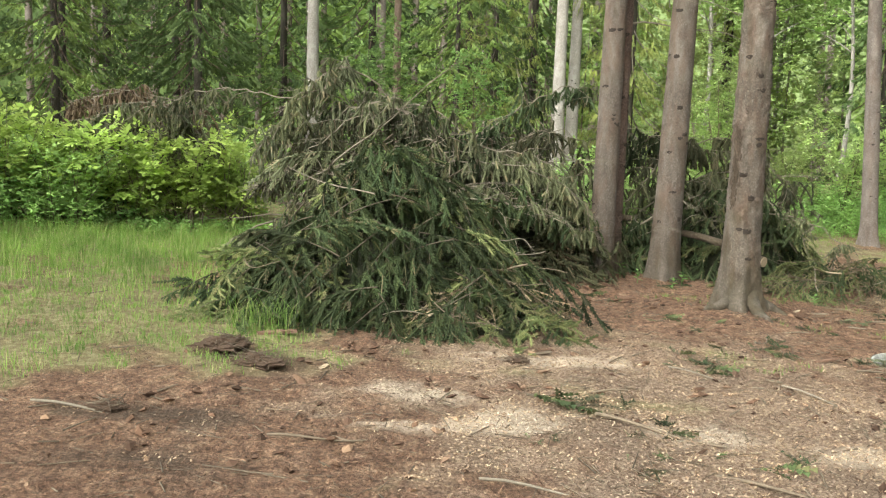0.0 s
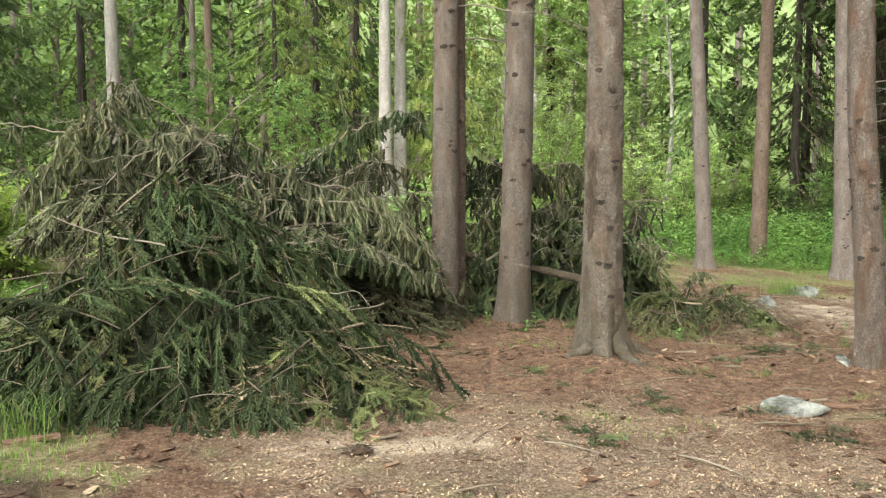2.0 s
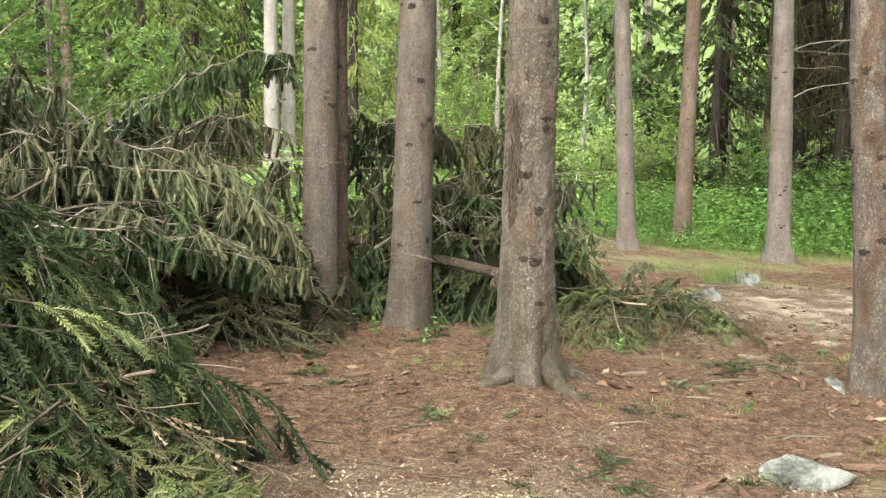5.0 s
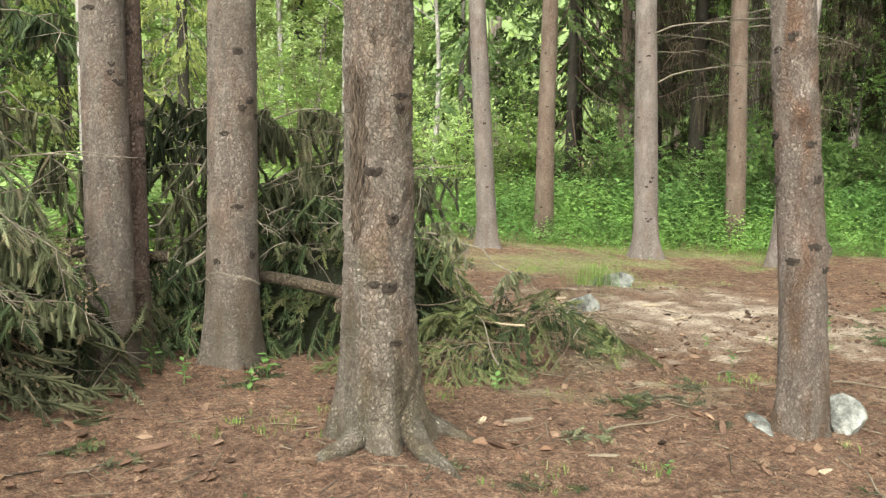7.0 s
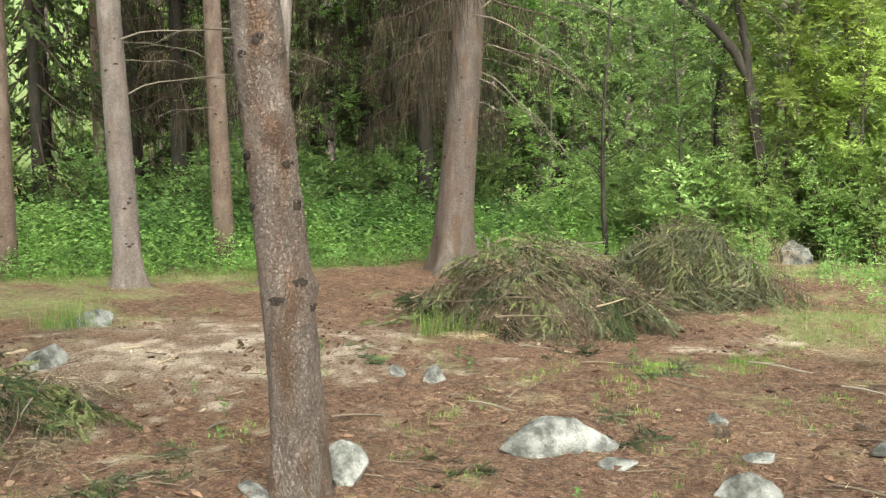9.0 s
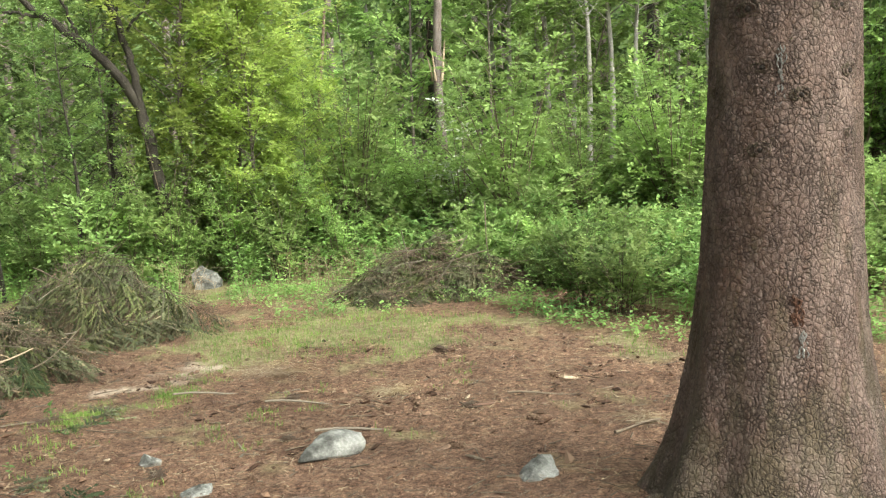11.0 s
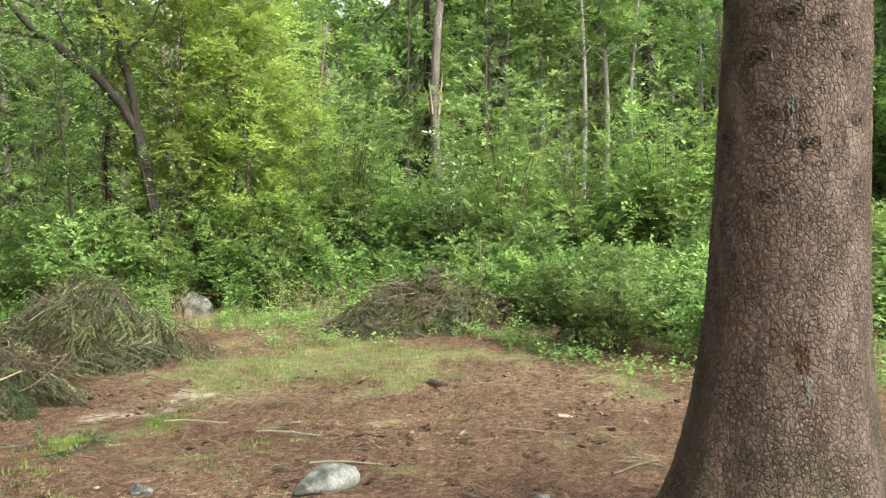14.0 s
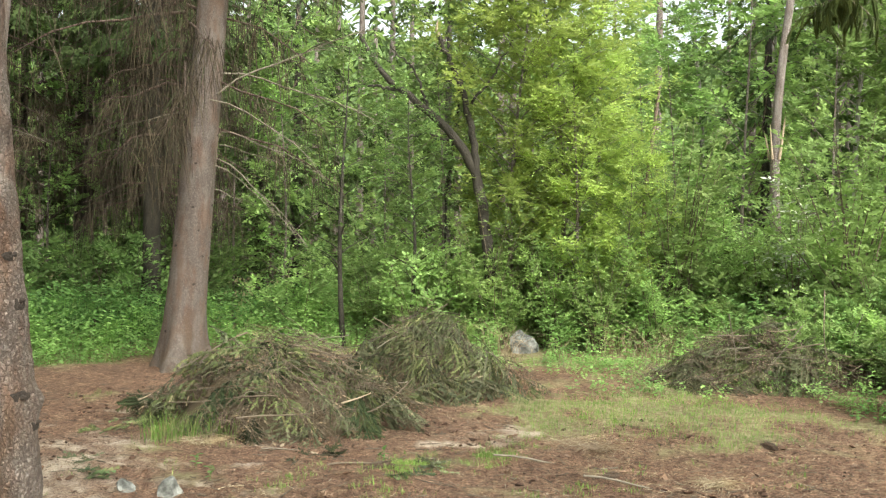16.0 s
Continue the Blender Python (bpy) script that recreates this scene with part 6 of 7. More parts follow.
def litter():
    rng = np.random.default_rng(33)
    for name, mat, count, label, region, keep, size in (
            ("wood_chips", CHIP, 46000, "pale scattered wood chips", ((-3, 4.5), (2.0, 9)), lambda x, y: ground_masks(x, y)[0] + ground_masks(x, y)[1] > rng.random(x.shape) * 1.1, (0.004, 0.018)),
            ("needle_litter", LITTER, 130000, "brown fallen needles and twig bits", ((-3, 13), (2.0, 13)), lambda x, y: (ground_masks(x, y)[2] < rng.random(x.shape)) & (edge_distance(x, y) > 0.2) & (rng.random(x.shape) < 1.3 / (1 + 0.012 * np.hypot(x - 6.2, y - 6) ** 2.2)), (0.012, 0.045)),
            ("dry_straws", STRAW, 7500, "thin pale straws and dead grass on the litter", ((3, 12.5), (0.3, 9)), lambda x, y: (edge_distance(x, y) > 0.1) & (fbm(x, y, 0.9, 81) > 0.3 + 0.3 * rng.random(x.shape)) & (x + 0.1 * y > 6.6 + 2 * rng.random(x.shape)), (0.04, 0.15))):
        p = pick(count, *region, keep, rng)
        g, l = rng.random(count) * 6.283, rng.uniform(*size, count)
        w = l * {"wood_chips": 0.16, "needle_litter": 0.05, "dry_straws": 0.008}[name] + 0.0009
        z = ground_z(p[:, 0], p[:, 1]) + 0.004 + 0.012 * rng.random(count)
        tilt = rng.normal(size=count) * (0.1 if name == "dry_straws" else 0.3)
        d = np.stack([np.cos(g), np.sin(g), tilt], 1) * l[:, None] * 0.5
        n = np.stack([-np.sin(g), np.cos(g), rng.normal(size=count) * 0.3], 1) * w[:, None]
        c = np.c_[p, z]
        v = np.stack([c - d - n, c - d * 0.9 + n, c + d + n * 0.7, c + d * 0.95 - n * 0.8], 1)
        q = np.arange(count)[:, None] * 4
        tagged(new(name, Soup().add(v, q + ([0, 1, 2, 3] if name == "wood_chips" else [0, 1, 2]), 0, False).mesh(name, [mat])), label, "litter", kind="stuff")


litter()


def crumbs():
    """Bark flakes, clods and cone scraps lying in the litter."""
    rng = np.random.default_rng(34)
    n = 7000
    p = pick(n, (-2.5, 12), (2.2, 13), lambda x, y: (edge_distance(x, y) > 0.4) & (ground_masks(x, y)[2] < rng.random(x.shape)) & (fbm(x, y, 1.6, 71) > 0.35 + 0.3 * rng.random(x.shape)), rng)
    size = 0.005 + 0.032 * rng.random(n) ** 4
    c = np.c_[p, ground_z(p[:, 0], p[:, 1]) + 0.3 * size]
    g = rng.random(n) * 6.283
    ax = [np.stack([np.cos(g), np.sin(g), 0.3 * rng.normal(size=n)], 1) * size[:, None] * (1 + rng.random((n, 1))), np.stack([-np.sin(g), np.cos(g), 0.3 * rng.normal(size=n)], 1) * size[:, None], np.array([[0, 0, 0.55]]) * size[:, None]]
    v = np.stack([c + ax[0], c - ax[0] * 0.9, c + ax[1], c - ax[1] * 0.8, c + ax[2] + ax[0] * 0.3, c - ax[2]], 1)
    q = np.arange(n)[:, None] * 6
    f = np.concatenate([q + k for k in ([0, 2, 4], [2, 1, 4], [1, 3, 4], [3, 0, 4], [2, 0, 5], [1, 2, 5], [3, 1, 5], [0, 3, 5])])
    tagged(new("bark_crumbs", Soup().add(v, f, 0, False).mesh("bark_crumbs", [CRUMB])), "reddish-brown bark crumbs and clods on the litter", "litter", kind="stuff")


crumbs()

def dead_stalks():
    """Dry stalks and bleached bramble canes standing among the herbs by the willow."""
    rng = np.random.default_rng(36)
    s = Soup()
    p = np.concatenate([pick(260, (15.6, 19), (5.4, 9.6), lambda x, y: fbm(x, y, 1.0, 62) > 0.45, rng), pick(150, (11, 14.5), (-3.2, 1.2), lambda x, y: edge_distance(x, y) < -0.1, rng)])
    b = np.c_[p, ground_z(p[:, 0], p[:, 1])]
    for q in range(3):
        e = b + np.c_[rng.normal(size=(len(p), 2)) * (0.05 + 0.06 * q), 0.12 + 0.22 * rng.random(len(p)) - 0.06 * q]
        s.sticks(b, e, 0.0045 - 0.001 * q, 0.0038 - 0.001 * q)
        b = e
    tagged(new("dead_stalks", s.mesh("dead_stalks", [STRAW])), "bleached dry stalks standing among the herbs", "stalks", kind="stuff")


dead_stalks()

# ---- stones ----
def stone_mesh(seed, sx, sy, sz):
    rng = np.random.default_rng(seed)
    bm = bmesh.new()
    bmesh.ops.create_icosphere(bm, subdivisions=4, radius=1.0)
    planes = [unit(rng.normal(size=3)) for _ in range(9)]
    for v in bm.verts:
        p = np.array(v.co)
        for q, nrm in enumerate(planes):
            over = p @ nrm - (0.44 + 0.04 * q)
            if over > 0:
                p = p - nrm * over * 0.95
        p = p * (1.18 + 0.12 * noise.noise(Vector(p * 1.7) + Vector((seed, 0, 0))) + 0.07 * noise.noise(Vector(p * 4)) + 0.035 * noise.noise(Vector(p * 11)))
        v.co = (p[0] * sx, p[1] * sy, p[2] * sz)
    for f in bm.faces:
        f.smooth = True
    me = bpy.data.meshes.new("stone")
    bm.to_mesh(me)
    bm.free()
    me.materials.append(STONE)
    return me


def stone(x, y, sx, sy, sz, turn, seed, label="grey-white lichened field stone half sunk in litter"):
    ob = new("stone", stone_mesh(seed, sx, sy, sz))
    ob.matrix_basis = pose(x, y, float(ground_z(x, y)) + sz * 0.22, 8, -6, turn)
    return tagged(ob, label, "stone", "stones on the forest floor")


for k, a in enumerate(((3.68, 7.08, 0.24, 0.15, 0.10, 5), (6.72, 7.75, 0.37, 0.19, 0.15, -50), (5.43, 8.26, 0.125, 0.11, 0.13, 0), (5.0, 8.42, 0.13, 0.06, 0.035, 70), (7.75, 9.24, 0.11, 0.09, 0.085, 0), (7.76, 9.6, 0.1, 0.07, 0.055, 20), (7.7, 13.4, 0.28, 0.18, 0.08, 0), (6.2, 11.85, 0.18, 0.14, 0.13, 30))):
    stone(*a, 700 + k)
for k, a in enumerate(((7.82, 7.1, 0.07, 0.06, 0.06, 0), (7.19, 6.7, 0.11, 0.06, 0.035, -40), (7.82, 6.0, 0.22, 0.11, 0.10, -60), (7.08, 4.8, 0.19, 0.11, 0.05, -40), (17.4, 8.64, 0.27, 0.24, 0.27, 0), (6.6, 7.3, 0.12, 0.07, 0.035, -30), (6.55, 6.55, 0.17, 0.12, 0.10, -40))):
    stone(*a, 708 + k)

# ---- small things on the forest floor ----
def twig_litter():
    """Fallen twigs and bark shreds all over the floor."""
    rng = np.random.default_rng(51)
    s = Soup()
    p = pick(6500, (-3, 12.5), (2.5, 13.5), lambda x, y: (edge_distance(x, y) > 0.3) & (ground_masks(x, y)[2] < 0.3 + rng.random(x.shape)) & (rng.random(x.shape) < 1.3 / (1 + 0.1 * np.hypot(x - 3, y - 6) ** 1.5)), rng)
    g, l = rng.random(len(p)) * 6.283, 0.03 + 0.2 * rng.random(len(p)) ** 2.6
    a, b = p - np.c_[np.cos(g), np.sin(g)] * l[:, None] / 2, p + np.c_[np.cos(g), np.sin(g)] * l[:, None] / 2
    r = 0.0015 + 0.005 * rng.random(len(p)) ** 2
    s.sticks(np.c_[a, ground_z(a[:, 0], a[:, 1]) + r + 0.006 * rng.random(len(p))], np.c_[b, ground_z(b[:, 0], b[:, 1]) + r + 0.012 * rng.random(len(p))], r, r * 0.7)
    tagged(new("twig_litter", s.mesh("twig_litter", [TWIG])), "brown broken twigs scattered over the litter", "litter", kind="stuff")


twig_litter()
PAINT_R = np.random.default_rng(52)
GROUND_STICKS = [stick_mesh(l, r, 220 + k, b, m) for k, (l, r, b, m) in enumerate(((0.55, 0.009, 0.06, TWIG), (0.8, 0.008, 0.08, DEADWOOD), (0.4, 0.011, 0.1, TWIG), (0.3, 0.009, 0.12, DEADWOOD)))]


def lay(name, me, x, y, up, turn, label, category, group="", scale=1.0, pitch=0.0, roll=0.0):
    ob = new(name, me)
    ob.matrix_basis = pose(x, y, float(ground_z(x, y)) + up, roll, pitch, turn) @ Matrix.Scale(scale, 4)
    return tagged(ob, label, category, group)



def lay_sticks(rows):
    for x, y, k, turn, sc in rows:
        lay("fallen_stick", GROUND_STICKS[k], x, y, 0.012, turn, "thin bare stick lying on the litter", "stick", "fallen sticks", sc, PAINT_R.normal() * 2)


lay_sticks(((1.25, 4.95, 0, -30, 1.4), (2.6, 5.7, 1, -40, 1.0), (1.0, 5.6, 2, 10, 1), (1.9, 6.1, 1, -20, 0.8), (3.4, 6.7, 0, 15, 1), (2.7, 7.5, 3, 60, 1), (3.1, 7.9, 2, -10, 0.8), (4.2, 7.6, 1, 25, 0.8), (4.4, 8.7, 0, 10, 0.9), (0.6, 3.9, 1, 5, 1), (1.7, 4.2, 0, -15, 1.2), (6.0, 9.6, 1, 30, 0.9), (6.6, 9.0, 0, -20, 1), (6.9, 9.9, 2, 50, 1), (7.3, 8.3, 1, -60, 0.8), (7.0, 6.2, 0, 80, 1), (8.1, 6.6, 3, 20, 1)))
lay_sticks(((8.4, 5.6, 1, -70, 1.3), (9.3, 6.1, 1, -75, 1.2), (9.1, 4.4, 0, -80, 1.1), (7.9, 4.0, 2, -50, 1), (8.6, 3.2, 1, 70, 1), (9.9, 6.9, 1, -70, 1.3), (5.9, 6.9, 3, 10, 1), (4.9, 7.6, 2, 70, 0.7), (9.2, 8.4, 0, -50, 1), (9.5, 9.1, 1, -40, 0.8), (-0.6, 4.4, 0, 10, 0.9), (-1.7, 4.6, 1, 5, 1.1), (7.2, 2.6, 1, 80, 1), (6.1, 2.0, 0, 40, 1), (8.0, 1.6, 1, 60, 0.9), (-0.2, 3.6, 3, 40, 1), (2.4, 3.9, 1, 10, 0.9)))

# small green sprigs dropped on the ground
SPRIG = [spray_mesh(180 + k, 0.42, 12, 0.16, (NEEDLE, NEEDLE_GREY)[k], planes=1, width=0.022, droop=0.05) for k in range(2)]

def lay_sprigs(rows):
    for k, (x, y, turn, sc) in enumerate(rows):
        lay("spruce_sprig", SPRIG[k % 2], x, y, 0.018, turn, "small green spruce sprig dropped on the ground", "sprig", "dropped sprigs", sc, 2, PAINT_R.normal() * 10)


lay_sprigs(((0.55, 5.45, -20, 1.1), (0.75, 5.3, 10, 0.9), (1.85, 6.2, 60, 1.0), (1.95, 6.5, 100, 0.9), (1.6, 4.45, 20, 1.0), (1.2, 4.3, 170, 0.7), (3.2, 6.5, -30, 0.9), (3.4, 6.9, 30, 0.8), (4.2, 6.9, 10, 0.7), (2.9, 8.3, 40, 0.7), (1.4, 9.3, 20, 1.0), (1.6, 9.8, 80, 1.0), (2.4, 10.2, 10, 0.9), (2.0, 8.0, 140, 0.7), (2.5, 7.2, 20, 0.8)))
lay_sprigs(((1.9, 7.0, -60, 0.8), (3.8, 8.6, 0, 0.7), (4.5, 9.2, -20, 0.8), (5.2, 9.1, 60, 0.7), (6.9, 7.5, -40, 0.9), (7.3, 7.6, 20, 0.7), (6.0, 7.7, 90, 0.6), (8.9, 8.9, 0, 1.0), (9.3, 8.6, 70, 1.0), (9.0, 7.7, 20, 0.9), (8.6, 8.0, -60, 0.8), (4.1, 10.0, 30, 0.9), (7.8, 10.0, 20, 0.9), (8.3, 10.2, 60, 1.0)))

for k in range(60):
    x, y = PAINT_R.uniform(0.2, 6.2), PAINT_R.uniform(4.3, 9.4)
    if math.hypot(x - 0.2, y - 7.7) < 1.7 or math.hypot(x - 2.94, y - 8.9) < 0.5 or math.hypot(x - 5.17, y - 8.3) < 0.4:
        continue
    lay("spruce_sprig", SPRIG[k % 2], x, y, 0.012, PAINT_R.uniform(0, 360), "small green spruce sprig dropped on the ground", "sprig", "dropped sprigs", PAINT_R.uniform(0.3, 0.75), 1, PAINT_R.normal() * 8)


def cone_mesh():
    """A spruce cone with overlapping scales."""
    s = Soup()
    u = np.linspace(0, 1, 10)
    s.tube(np.stack([0.11 * (u - 0.5), 0 * u, 0 * u], 1), 0.015 * np.sin(np.pi * np.clip(u * 0.92 + 0.06, 0, 1)) + 0.002, 8)
    n = 70
    k = np.arange(n)
    w, a = 0.05 + 0.88 * k / n, k * 2.4
    r = 0.015 * np.sin(np.pi * (w * 0.92 + 0.06))
    c = np.stack([0.11 * (w - 0.5), r * np.cos(a), r * np.sin(a)], 1)
    d = np.stack([np.full(n, 0.7), np.cos(a) * 0.6, np.sin(a) * 0.6], 1)
    s.leaves(c, d, 0.018, np.random.default_rng(1), 0, 0.9, 0.1, 0.0)
    return s.mesh("spruce_cone", [CONE_SCALE])


CONE = cone_mesh()
for k in range(26):
    x, y = ((3.9, 8.0), (4.6, 8.0), (5.8, 8.9), (6.6, 9.4), (6.3, 8.2), (7.0, 8.9), (7.4, 6.4), (8.0, 8.2), (6.6, 6.6), (7.8, 5.2), (8.6, 6.2), (9.1, 5.4), (8.4, 4.6), (7.6, 3.4), (5.5, 7.4), (4.3, 8.3), (2.5, 8.7), (9.4, 7.2), (6.1, 10.2), (7.1, 10.6), (4.9, 7.1), (6.9, 5.4), (9.8, 4.2), (8.9, 2.6), (3.3, 7.3), (5.3, 9.6))[k]
    lay("spruce_cone", CONE, x, y, 0.014, k * 67.0, "brown spruce cone lying in needle litter", "cone", "fallen cones", 0.9 + 0.05 * (k % 5), 3)


def billet_mesh(seed, l, w, h, mat):
    """A split, roughly broken piece of wood or bark."""
    rng = np.random.default_rng(seed)
    n = 7
    u = np.linspace(-0.5, 0.5, n)
    s = Soup()
    ring = np.array([(-1, -0.6), (-0.8, 0.5), (-0.1, 1.0), (0.7, 0.7), (1.0, -0.3), (0.2, -0.8)])
    v = np.array([[(l * q + rng.normal() * l * 0.01, a * w / 2 * (1 - 1.2 * q * q) + rng.normal() * w * 0.05, b * h / 2 * (1 - 1.0 * q * q) + rng.normal() * h * 0.05) for a, b in ring] for q in u])
    f = [[i * 6 + j, i * 6 + (j + 1) % 6, i * 6 + 6 + (j + 1) % 6, i * 6 + 6 + j] for i in range(n - 1) for j in range(6)]
    s.add(v, f, 0, False)
    for k in (0, n - 1):
        s.add(v[k], [[0, 1, 2, 3], [0, 3, 4, 5]], 0, False)
    return s.mesh("wood_piece", [mat])


REDWOOD = plain("rotten_red_bark", (0.09, 0.05, 0.034), (0.19, 0.112, 0.08), 20, bumpy=0.6, stretch=(0.3, 1, 1))
PIECES = [billet_mesh(800, 0.22, 0.045, 0.03, REDWOOD), billet_mesh(801, 0.16, 0.04, 0.018, CUTWOOD), billet_mesh(802, 0.17, 0.035, 0.02, TWIG), billet_mesh(803, 0.10, 0.04, 0.012, CUTWOOD)]

def lay_pieces(rows):
    for x, y, k, turn, sc in rows:
        lay("wood_piece", PIECES[k], x, y, 0.012, turn, ("rotten red-brown bark piece on the litter", "pale freshly split wood piece on the ground", "brown broken wood piece on the litter", "pale flat wood chip on the ground")[k], "wood piece", "loose wood pieces", sc, PAINT_R.normal() * 5, PAINT_R.normal() * 12)


lay_pieces(((0.75, 6.5, 2, 30, 1.0), (2.35, 6.2, 2, 10, 0.8), (3.05, 7.0, 0, 20, 1.0), (1.9, 9.2, 0, 20, 1.0), (1.3, 8.3, 0, -20, 0.9), (4.1, 7.15, 0, -10, 1.1), (4.05, 7.35, 2, 0, 1.0), (3.9, 8.35, 2, -30, 0.9), (4.85, 7.85, 3, 10, 1.0), (5.4, 8.75, 0, 40, 0.9), (4.75, 8.45, 0, 50, 0.8), (5.9, 9.2, 0, -10, 0.8), (6.0, 9.9, 3, 20, 0.8), (6.5, 10.1, 2, -15, 0.8)))
lay_pieces(((6.9, 11.3, 1, 20, 1.2), (7.1, 12.0, 1, -10, 1.2), (7.6, 12.3, 3, 30, 1.3), (8.0, 12.0, 1, 50, 1.0), (6.4, 12.6, 1, 10, 1.3), (6.1, 12.0, 1, 70, 1.5), (8.3, 11.3, 1, 0, 0.9), (7.2, 10.4, 2, 40, 0.9), (6.7, 8.5, 0, -40, 0.7), (7.6, 8.5, 2, 10, 0.8), (8.1, 7.2, 0, -50, 1.1), (7.95, 7.4, 3, 0, 0.8), (8.9, 4.9, 0, -70, 0.9), (9.2, 5.0, 3, -20, 0.9)))
lay_pieces(((9.6, 4.1, 1, -60, 1.0), (7.5, 5.1, 2, 30, 1.0), (7.7, 6.5, 0, -40, 0.8), (3.6, 9.05, 3, 40, 0.9), (3.8, 9.0, 2, -10, 1.0), (2.0, 10.75, 0, 85, 1.1), (9.6, 9.3, 1, 20, 0.9), (9.4, 8.9, 3, 60, 0.9), (-0.75, 5.75, 3, 60, 0.9), (-1.2, 6.55, 0, 10, 1.3), (2.9, 5.3, 2, 0, 0.8)))


# surface roots of the stout spruce and the old spruce
def root(parent, base, a, length, r, seed):
    rng = np.random.default_rng(seed)
    u = np.linspace(0, 1, 12)
    bend = rng.normal() * 0.5
    ang = radians(a) + bend * u
    px = np.cumsum(np.r_[0.08, np.cos(ang[1:]) * length / 11])
    py = np.cumsum(np.r_[0.0, np.sin(ang[1:]) * length / 11])
    c, s_ = math.cos(radians(a)), math.sin(radians(a))
    x, y = base[0] + px * 1.0 + 0.06 * c, base[1] + py + 0.06 * s_
    z0 = parent.matrix_basis.translation.z
    z = ground_z(x, y) - z0 + 0.14 * np.exp(-u * 6) + r * 0.55 * (1 - 2.0 * u ** 2)
    path = np.stack([x - base[0], y - base[1], z], 1)
    part("root", Soup().tube(path, r * (1 - 0.75 * u) + 0.004, 9).mesh("root", [BARK_ROUGH if parent is SPRUCE_C else BARK_OLD]), parent, "knobbly surface root")


for a, l, r, sd in ((212, 0.55, 0.075, 1), (272, 0.6, 0.075, 2), (350, 0.4, 0.06, 4)):
    root(SPRUCE_C, (2.94, 8.9), a, l, r, 900 + sd)
for a, l, r, sd in ((150, 0.9, 0.07, 1), (110, 0.8, 0.07, 2), (200, 0.8, 0.07, 3), (250, 0.7, 0.07, 4)):
    root(SPRUCE_K, (6.45 + 0.2 * math.cos(radians(a)), 3.72 + 0.2 * math.sin(radians(a))), a, l, r, 920 + sd)


# a low bough of the old spruce and a few seedlings
LOW_BOUGH = bough_mesh([(0.2, 0.0, 5.7), (1.8, 0.4, 5.1), (3.1, 0.8, 4.3), (4.2, 1.0, 3.75)], 460, 0.5, 40, BOUGH, 0.5, 0.03)
part("low_bough", LOW_BOUGH, SPRUCE_K, "sagging olive-green bough")
def seedling(x, y, scale, turn, seed):
    rng = np.random.default_rng(seed)
    t = thing("seedling", pose(x, y, float(ground_z(x, y)), 0, 0, turn) @ Matrix.Scale(scale, 4), "small green seedling sprouting from the litter", "seedling", "seedlings on the forest floor")
    part("stem", SEED_STEM, t)
    for k in range(7):
        part("leaf", SEED_LEAF, t, "", pose(0.004 * math.cos(k * 2.4), 0.004 * math.sin(k * 2.4), 0.035 + 0.014 * k, 0, -25 + rng.normal() * 18, k * 137.5) @ Matrix.Scale(0.7 + 0.5 * rng.random(), 4))


# Seedlings use the same darker herb green.
SEED_STEM = Soup().tube([(0, 0, -0.01), (0.004, 0, 0.06), (0, 0.003, 0.13)], [0.003, 0.002, 0.001], 5).mesh("stem", [HERB_SHADE])
LU = np.linspace(0, 1, 6)
LW = 0.016 * np.sin(np.pi * LU ** 0.8)
SEED_LEAF = Soup().add(np.stack([np.stack([0.05 * LU, sg * LW, 0.006 * abs(sg) - 0.012 * LU ** 2], 1) for sg in (-1, 0, 1)]), [[r * 6 + i, r * 6 + i + 1, r * 6 + i + 7, r * 6 + i + 6] for r in range(2) for i in range(5)]).mesh("leaf", [HERB_SHADE])
for k, (x, y, sc) in enumerate(((2.25, 10.35, 1.2), (2.75, 10.3, 1.3), (2.6, 10.1, 0.9), (1.85, 10.3, 0.9), (2.1, 10.6, 1.4), (4.05, 8.05, 0.7), (4.0, 9.6, 0.9), (5.9, 7.2, 0.6), (6.05, 9.75, 0.9), (6.3, 10.3, 0.8), (8.2, 9.2, 0.9), (8.5, 9.5, 1.0), (9.2, 8.2, 1.1), (7.7, 7.9, 0.7), (8.0, 10.6, 1.0), (5.6, 9.3, 0.8))):
    seedling(x, y, sc, k * 50.0, 830 + k)


# knots, resin and scars on the old spruce; the bark wound of the stout spruce
def eye_mesh():
    """A healed branch knot: ringed ridges round a dark core, facing +x."""
    s = Soup()
    g = np.linspace(0, 6.2832, 25)
    for r, w, up, m in ((0.045, 0.008, -0.006, 0), (0.028, 0.007, -0.003, 0)):
        wob = 1 + 0.12 * np.sin(g * 3 + r * 90) + 0.07 * np.sin(g * 5)
        s.tube(np.stack([up + 0 * g, r * 1.25 * wob * np.cos(g), r * 0.8 * wob * np.sin(g)], 1), w * (0.8 + 0.4 * np.abs(np.sin(g * 2))), 6, m, cap=False)
    s.tube([(-0.01, 0, 0), (0.002, 0.002, 0), (0.006, 0, 0.003)], [0.022, 0.015, 0.006], 9, 1)
    return s.mesh("knot", [BARK_OLD, KNOT])


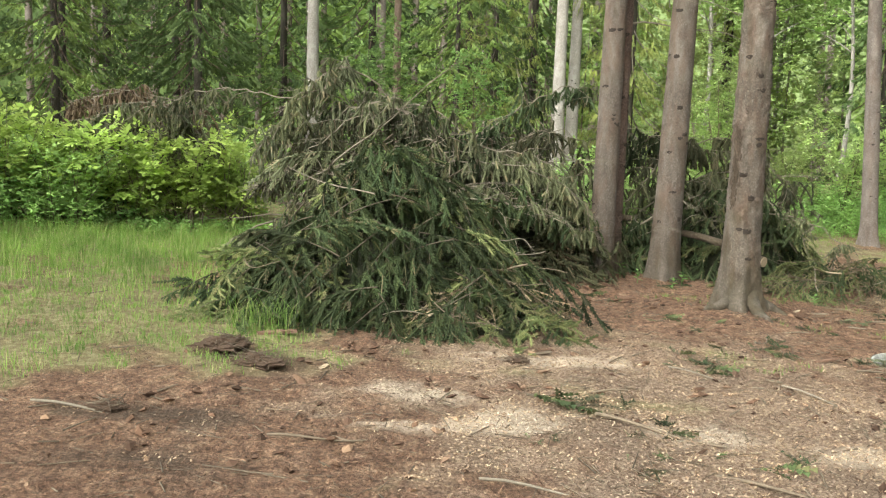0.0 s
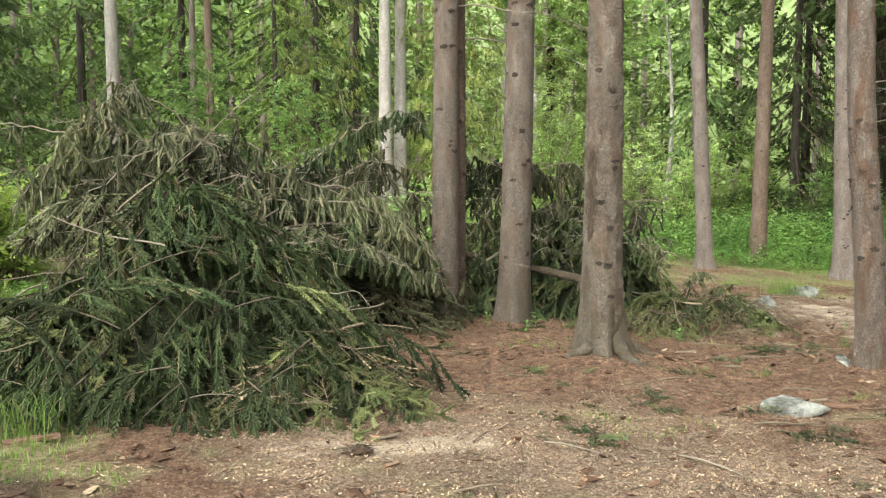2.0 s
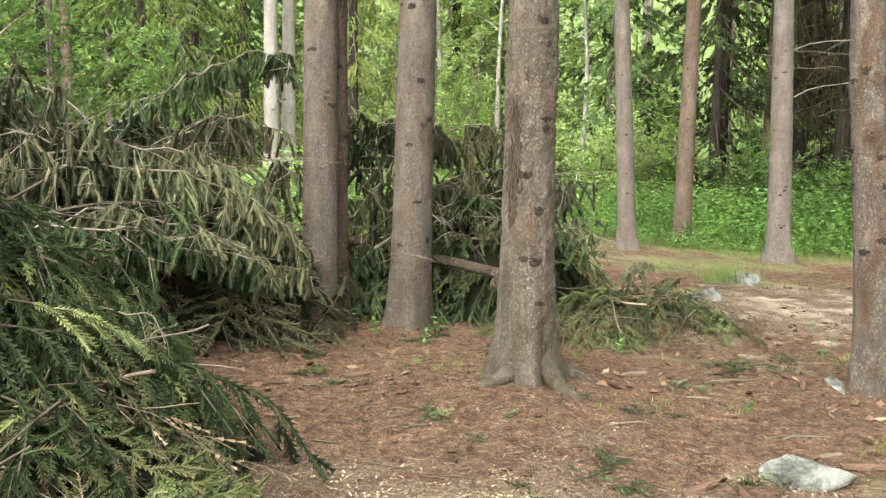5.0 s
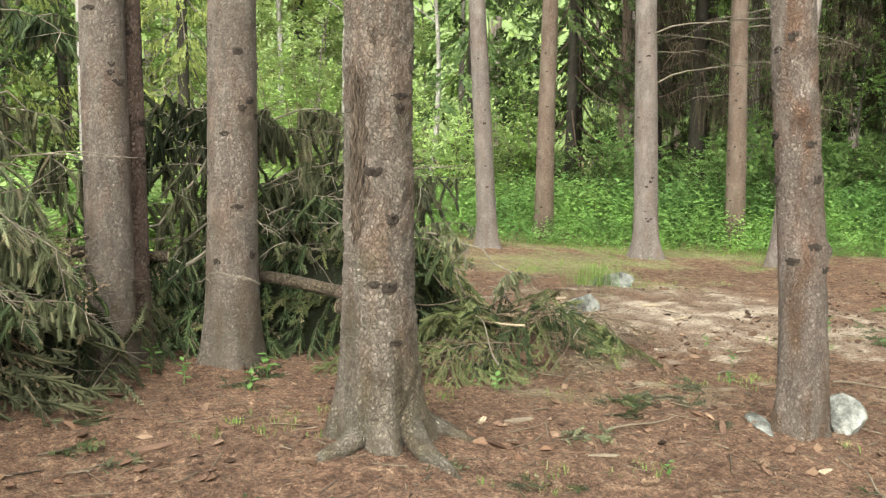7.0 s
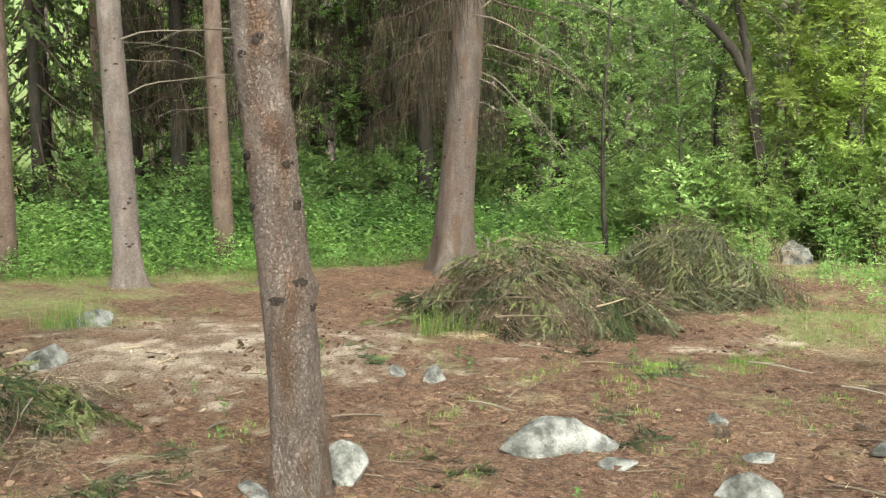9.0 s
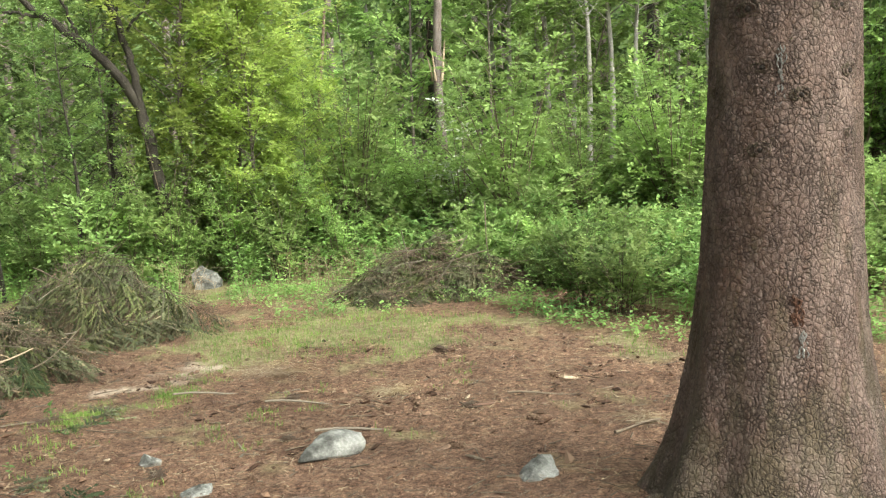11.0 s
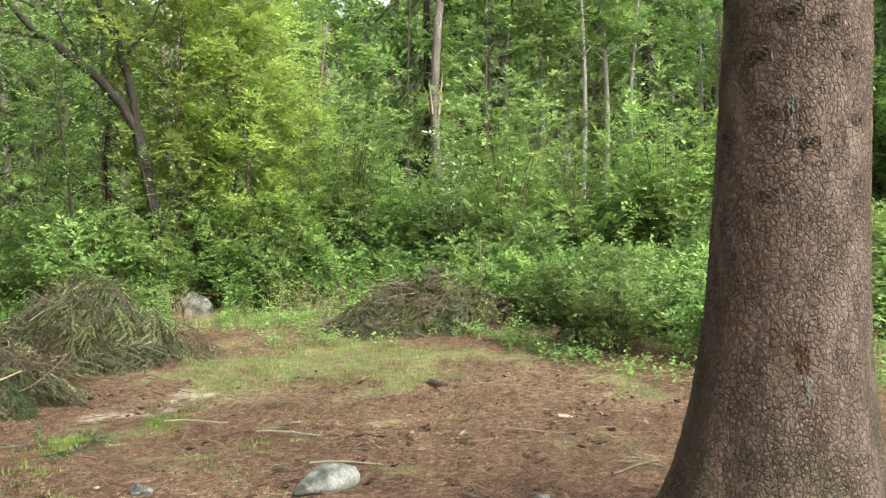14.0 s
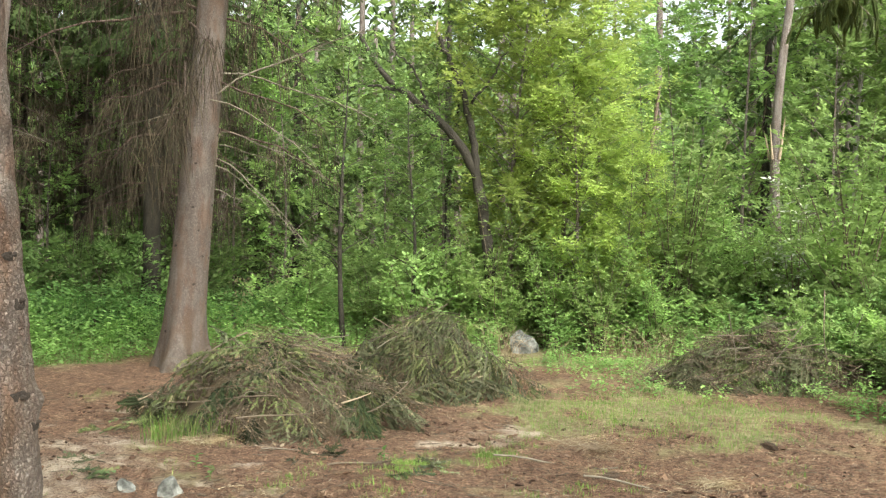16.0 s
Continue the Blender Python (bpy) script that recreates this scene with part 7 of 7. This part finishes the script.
def ragged_mesh(name, height, width, seed, mat, lift=0.006, n=26, short=1.0):
    """Ragged vertical slivers lying on the bark, facing +x."""
    rng = np.random.default_rng(seed)
    s = Soup()
    for k in range(n):
        z, y, l = (rng.random() - 0.5) * height * 0.8, rng.normal() * width * 0.3, height * short * (0.08 + 0.2 * rng.random())
        u = np.linspace(-1, 1, 6)
        s.tube(np.stack([lift * rng.random() + 0 * u, y + 0.1 * width * np.sin(u * 3 + k), z + 0.5 * l * u], 1), (0.05 + 0.07 * rng.random()) * width * (1.05 - u * u) * (0.75 + 0.5 * rng.random(6)), 6)
    return s.mesh(name, [mat])


def on_trunk(tree, name, me, x0, lean, radius, z, deg, label, scale=1.0):
    a = radians(deg)
    r = radius * (1 - z / 19.6) * (1 + (0.7 if radius > 0.3 else 0.18) * math.exp(-z / (radius * 1.1 + 0.06)))
    r += 0.001
    part(name, me, tree, label, pose(lean[0] * z + r * math.cos(a), lean[1] * z + r * math.sin(a), z, 0, 0, deg) @ Matrix.Scale(scale, 4))


EYE_KNOT = eye_mesh()
K_LEAN = (-0.012, -0.027)
for z, deg, sc in ((2.31, 129, 1.3), (2.30, -160, 1.0), (2.05, 141, 1.0), (1.92, 169, 1.0), (2.02, -150, 1.1), (1.69, 141, 1.15), (1.75, -149, 0.8), (1.96, 100, 1.0), (1.38, 112, 0.9), (2.49, 152, 1.3), (2.45, -178, 0.9), (0.57, 143, 0.6), (2.6, 80, 1.2), (1.5, 60, 1.0)):
    on_trunk(SPRUCE_K, "knot", EYE_KNOT, 0, K_LEAN, 0.372, z, deg, "healed ring-shaped branch knot", sc * 0.78)
on_trunk(SPRUCE_K, "resin_streak", ragged_mesh("resin_streak", 0.30, 0.035, 951, RESIN, 0.003, 34, 0.55), 0, K_LEAN, 0.372, 2.0, 154.5, "pale dried resin streak")
on_trunk(SPRUCE_K, "bark_scar", ragged_mesh("bark_scar", 0.16, 0.05, 952, plain("rusty_inner_bark", (0.08, 0.036, 0.024), (0.16, 0.08, 0.052), 40, bumpy=1.0), 0.004, 46), 0, K_LEAN, 0.372, 0.98, 168, "rust-red patch of bared bark")
on_trunk(SPRUCE_K, "resin_patch", ragged_mesh("resin_patch", 0.2, 0.05, 953, RESIN, 0.003, 22), 0, K_LEAN, 0.372, 0.82, 171, "grey scar below the bared bark", 0.8)
on_trunk(SPRUCE_C, "bark_wound", ragged_mesh("bark_wound", 0.95, 0.06, 954, WOUND, 0.010, 150, 0.45), 0, (0, 0), 0.176, 1.4, -146, "long ragged wound in the bark")
for z, deg, sc in ((1.95, -120, 0.6), (1.72, -150, 0.5), (2.3, -100, 0.6)):
    on_trunk(SPRUCE_C, "bark_wound", ragged_mesh("bark_wound", 0.22, 0.06, 960 + int(z * 10), WOUND, 0.012, 14), 0, (0, 0), 0.176, z, deg, "ragged wound in the bark", sc)


# broken turf clods and tufts of dead grass on the floor
def clod(x, y, size, turn, seed, label):
    rng = np.random.default_rng(seed)
    bm = bmesh.new()
    bmesh.ops.create_icosphere(bm, subdivisions=4, radius=1.0)
    for v in bm.verts:
        p = v.co.normalized()
        k = 0.7 + 0.18 * noise.noise(p * 22) + 0.35 * noise.noise(p * 1.6 + Vector((seed, 0, 0))) + 0.22 * noise.noise(p * 4.5 + Vector((0, seed, 0))) + 0.12 * noise.noise(p * 11)
        v.co = (p.x * k * size, p.y * k * size * 0.65, p.z * k * size * 0.3)
    me = bpy.data.meshes.new("turf_clod")
    bm.to_mesh(me)
    bm.free()
    me.materials.append(SOIL)
    t = thing("turf_clod", pose(x, y, float(ground_z(x, y)) + size * 0.08, 0, 0, turn), label, "clod", "broken turf clods")
    part("soil_lump", me, t)
    s = Soup()
    n = 46
    g, u = rng.random(n) * 6.283, rng.random(n)
    a = np.stack([np.cos(g) * size * 0.7 * u, np.sin(g) * size * 0.45 * u, size * (0.34 - 0.25 * u)], 1)
    d = rng.normal(size=(n, 3)) * [0.12, 0.12, 0.04] * (size / 0.25)
    s.sticks(a, a + d, 0.0025, 0.001)
    part("root_tuft", s.mesh("root_tuft", [TWIG]), t, "loose tuft of fine dry roots")


SOIL = plain("torn_dark_soil", (0.05, 0.031, 0.023), (0.17, 0.108, 0.077), 60, 0.95, 1.0)
for k, (x, y, size, turn) in enumerate(((-1.42, 5.85, 0.24, 20), (-1.15, 5.6, 0.2, -20), (-1.75, 4.68, 0.13, 5), (0.55, 6.25, 0.12, 15), (9.0, 8.15, 0.16, -40), (9.45, 7.85, 0.12, 10), (14.9, 6.35, 0.2, 0), (11.2, 5.1, 0.12, 30), (9.6, 6.4, 0.10, -30), (8.9, 5.0, 0.09, 50), (7.6, 7.0, 0.09, 15), (8.3, 6.3, 0.08, 70))):
    clod(x, y, size, turn, 970 + k, "dark torn-up turf clod with rootlets" if size > 0.13 else "small dark clod of soil and roots")


def dry_tuft(x, y, size, seed):
    rng = np.random.default_rng(seed)
    s = Soup()
    n = 130
    g, l = rng.random(n) * 6.283, size * (0.5 + 0.6 * rng.random(n))
    p = np.c_[rng.normal(size=(n, 2)) * size * 0.2, np.full(n, 0.005)]
    for q in range(3):
        e = p + np.c_[np.cos(g) * l / 3, np.sin(g) * l / 3, l * (0.16 - 0.14 * q)]
        s.sticks(p, e, 0.0022 - 0.0005 * q, 0.0018 - 0.0005 * q)
        p, g = e, g + rng.normal(size=n) * 0.15
    ob = new("dry_grass_tuft", s.mesh("dry_grass_tuft", [STRAW]))
    ob.matrix_basis = pose(x, y, float(ground_z(x, y)))
    tagged(ob, "flattened pale tuft of dead grass on the litter", "grass tuft", "dead grass tufts")


for k, (x, y, size) in enumerate(((10.55, 6.6, 0.42), (10.75, 6.85, 0.3), (9.45, 10.0, 0.3), (8.1, 3.9, 0.22), (9.6, 5.6, 0.22), (7.6, 8.3, 0.2))):
    dry_tuft(x, y, size, 990 + k)
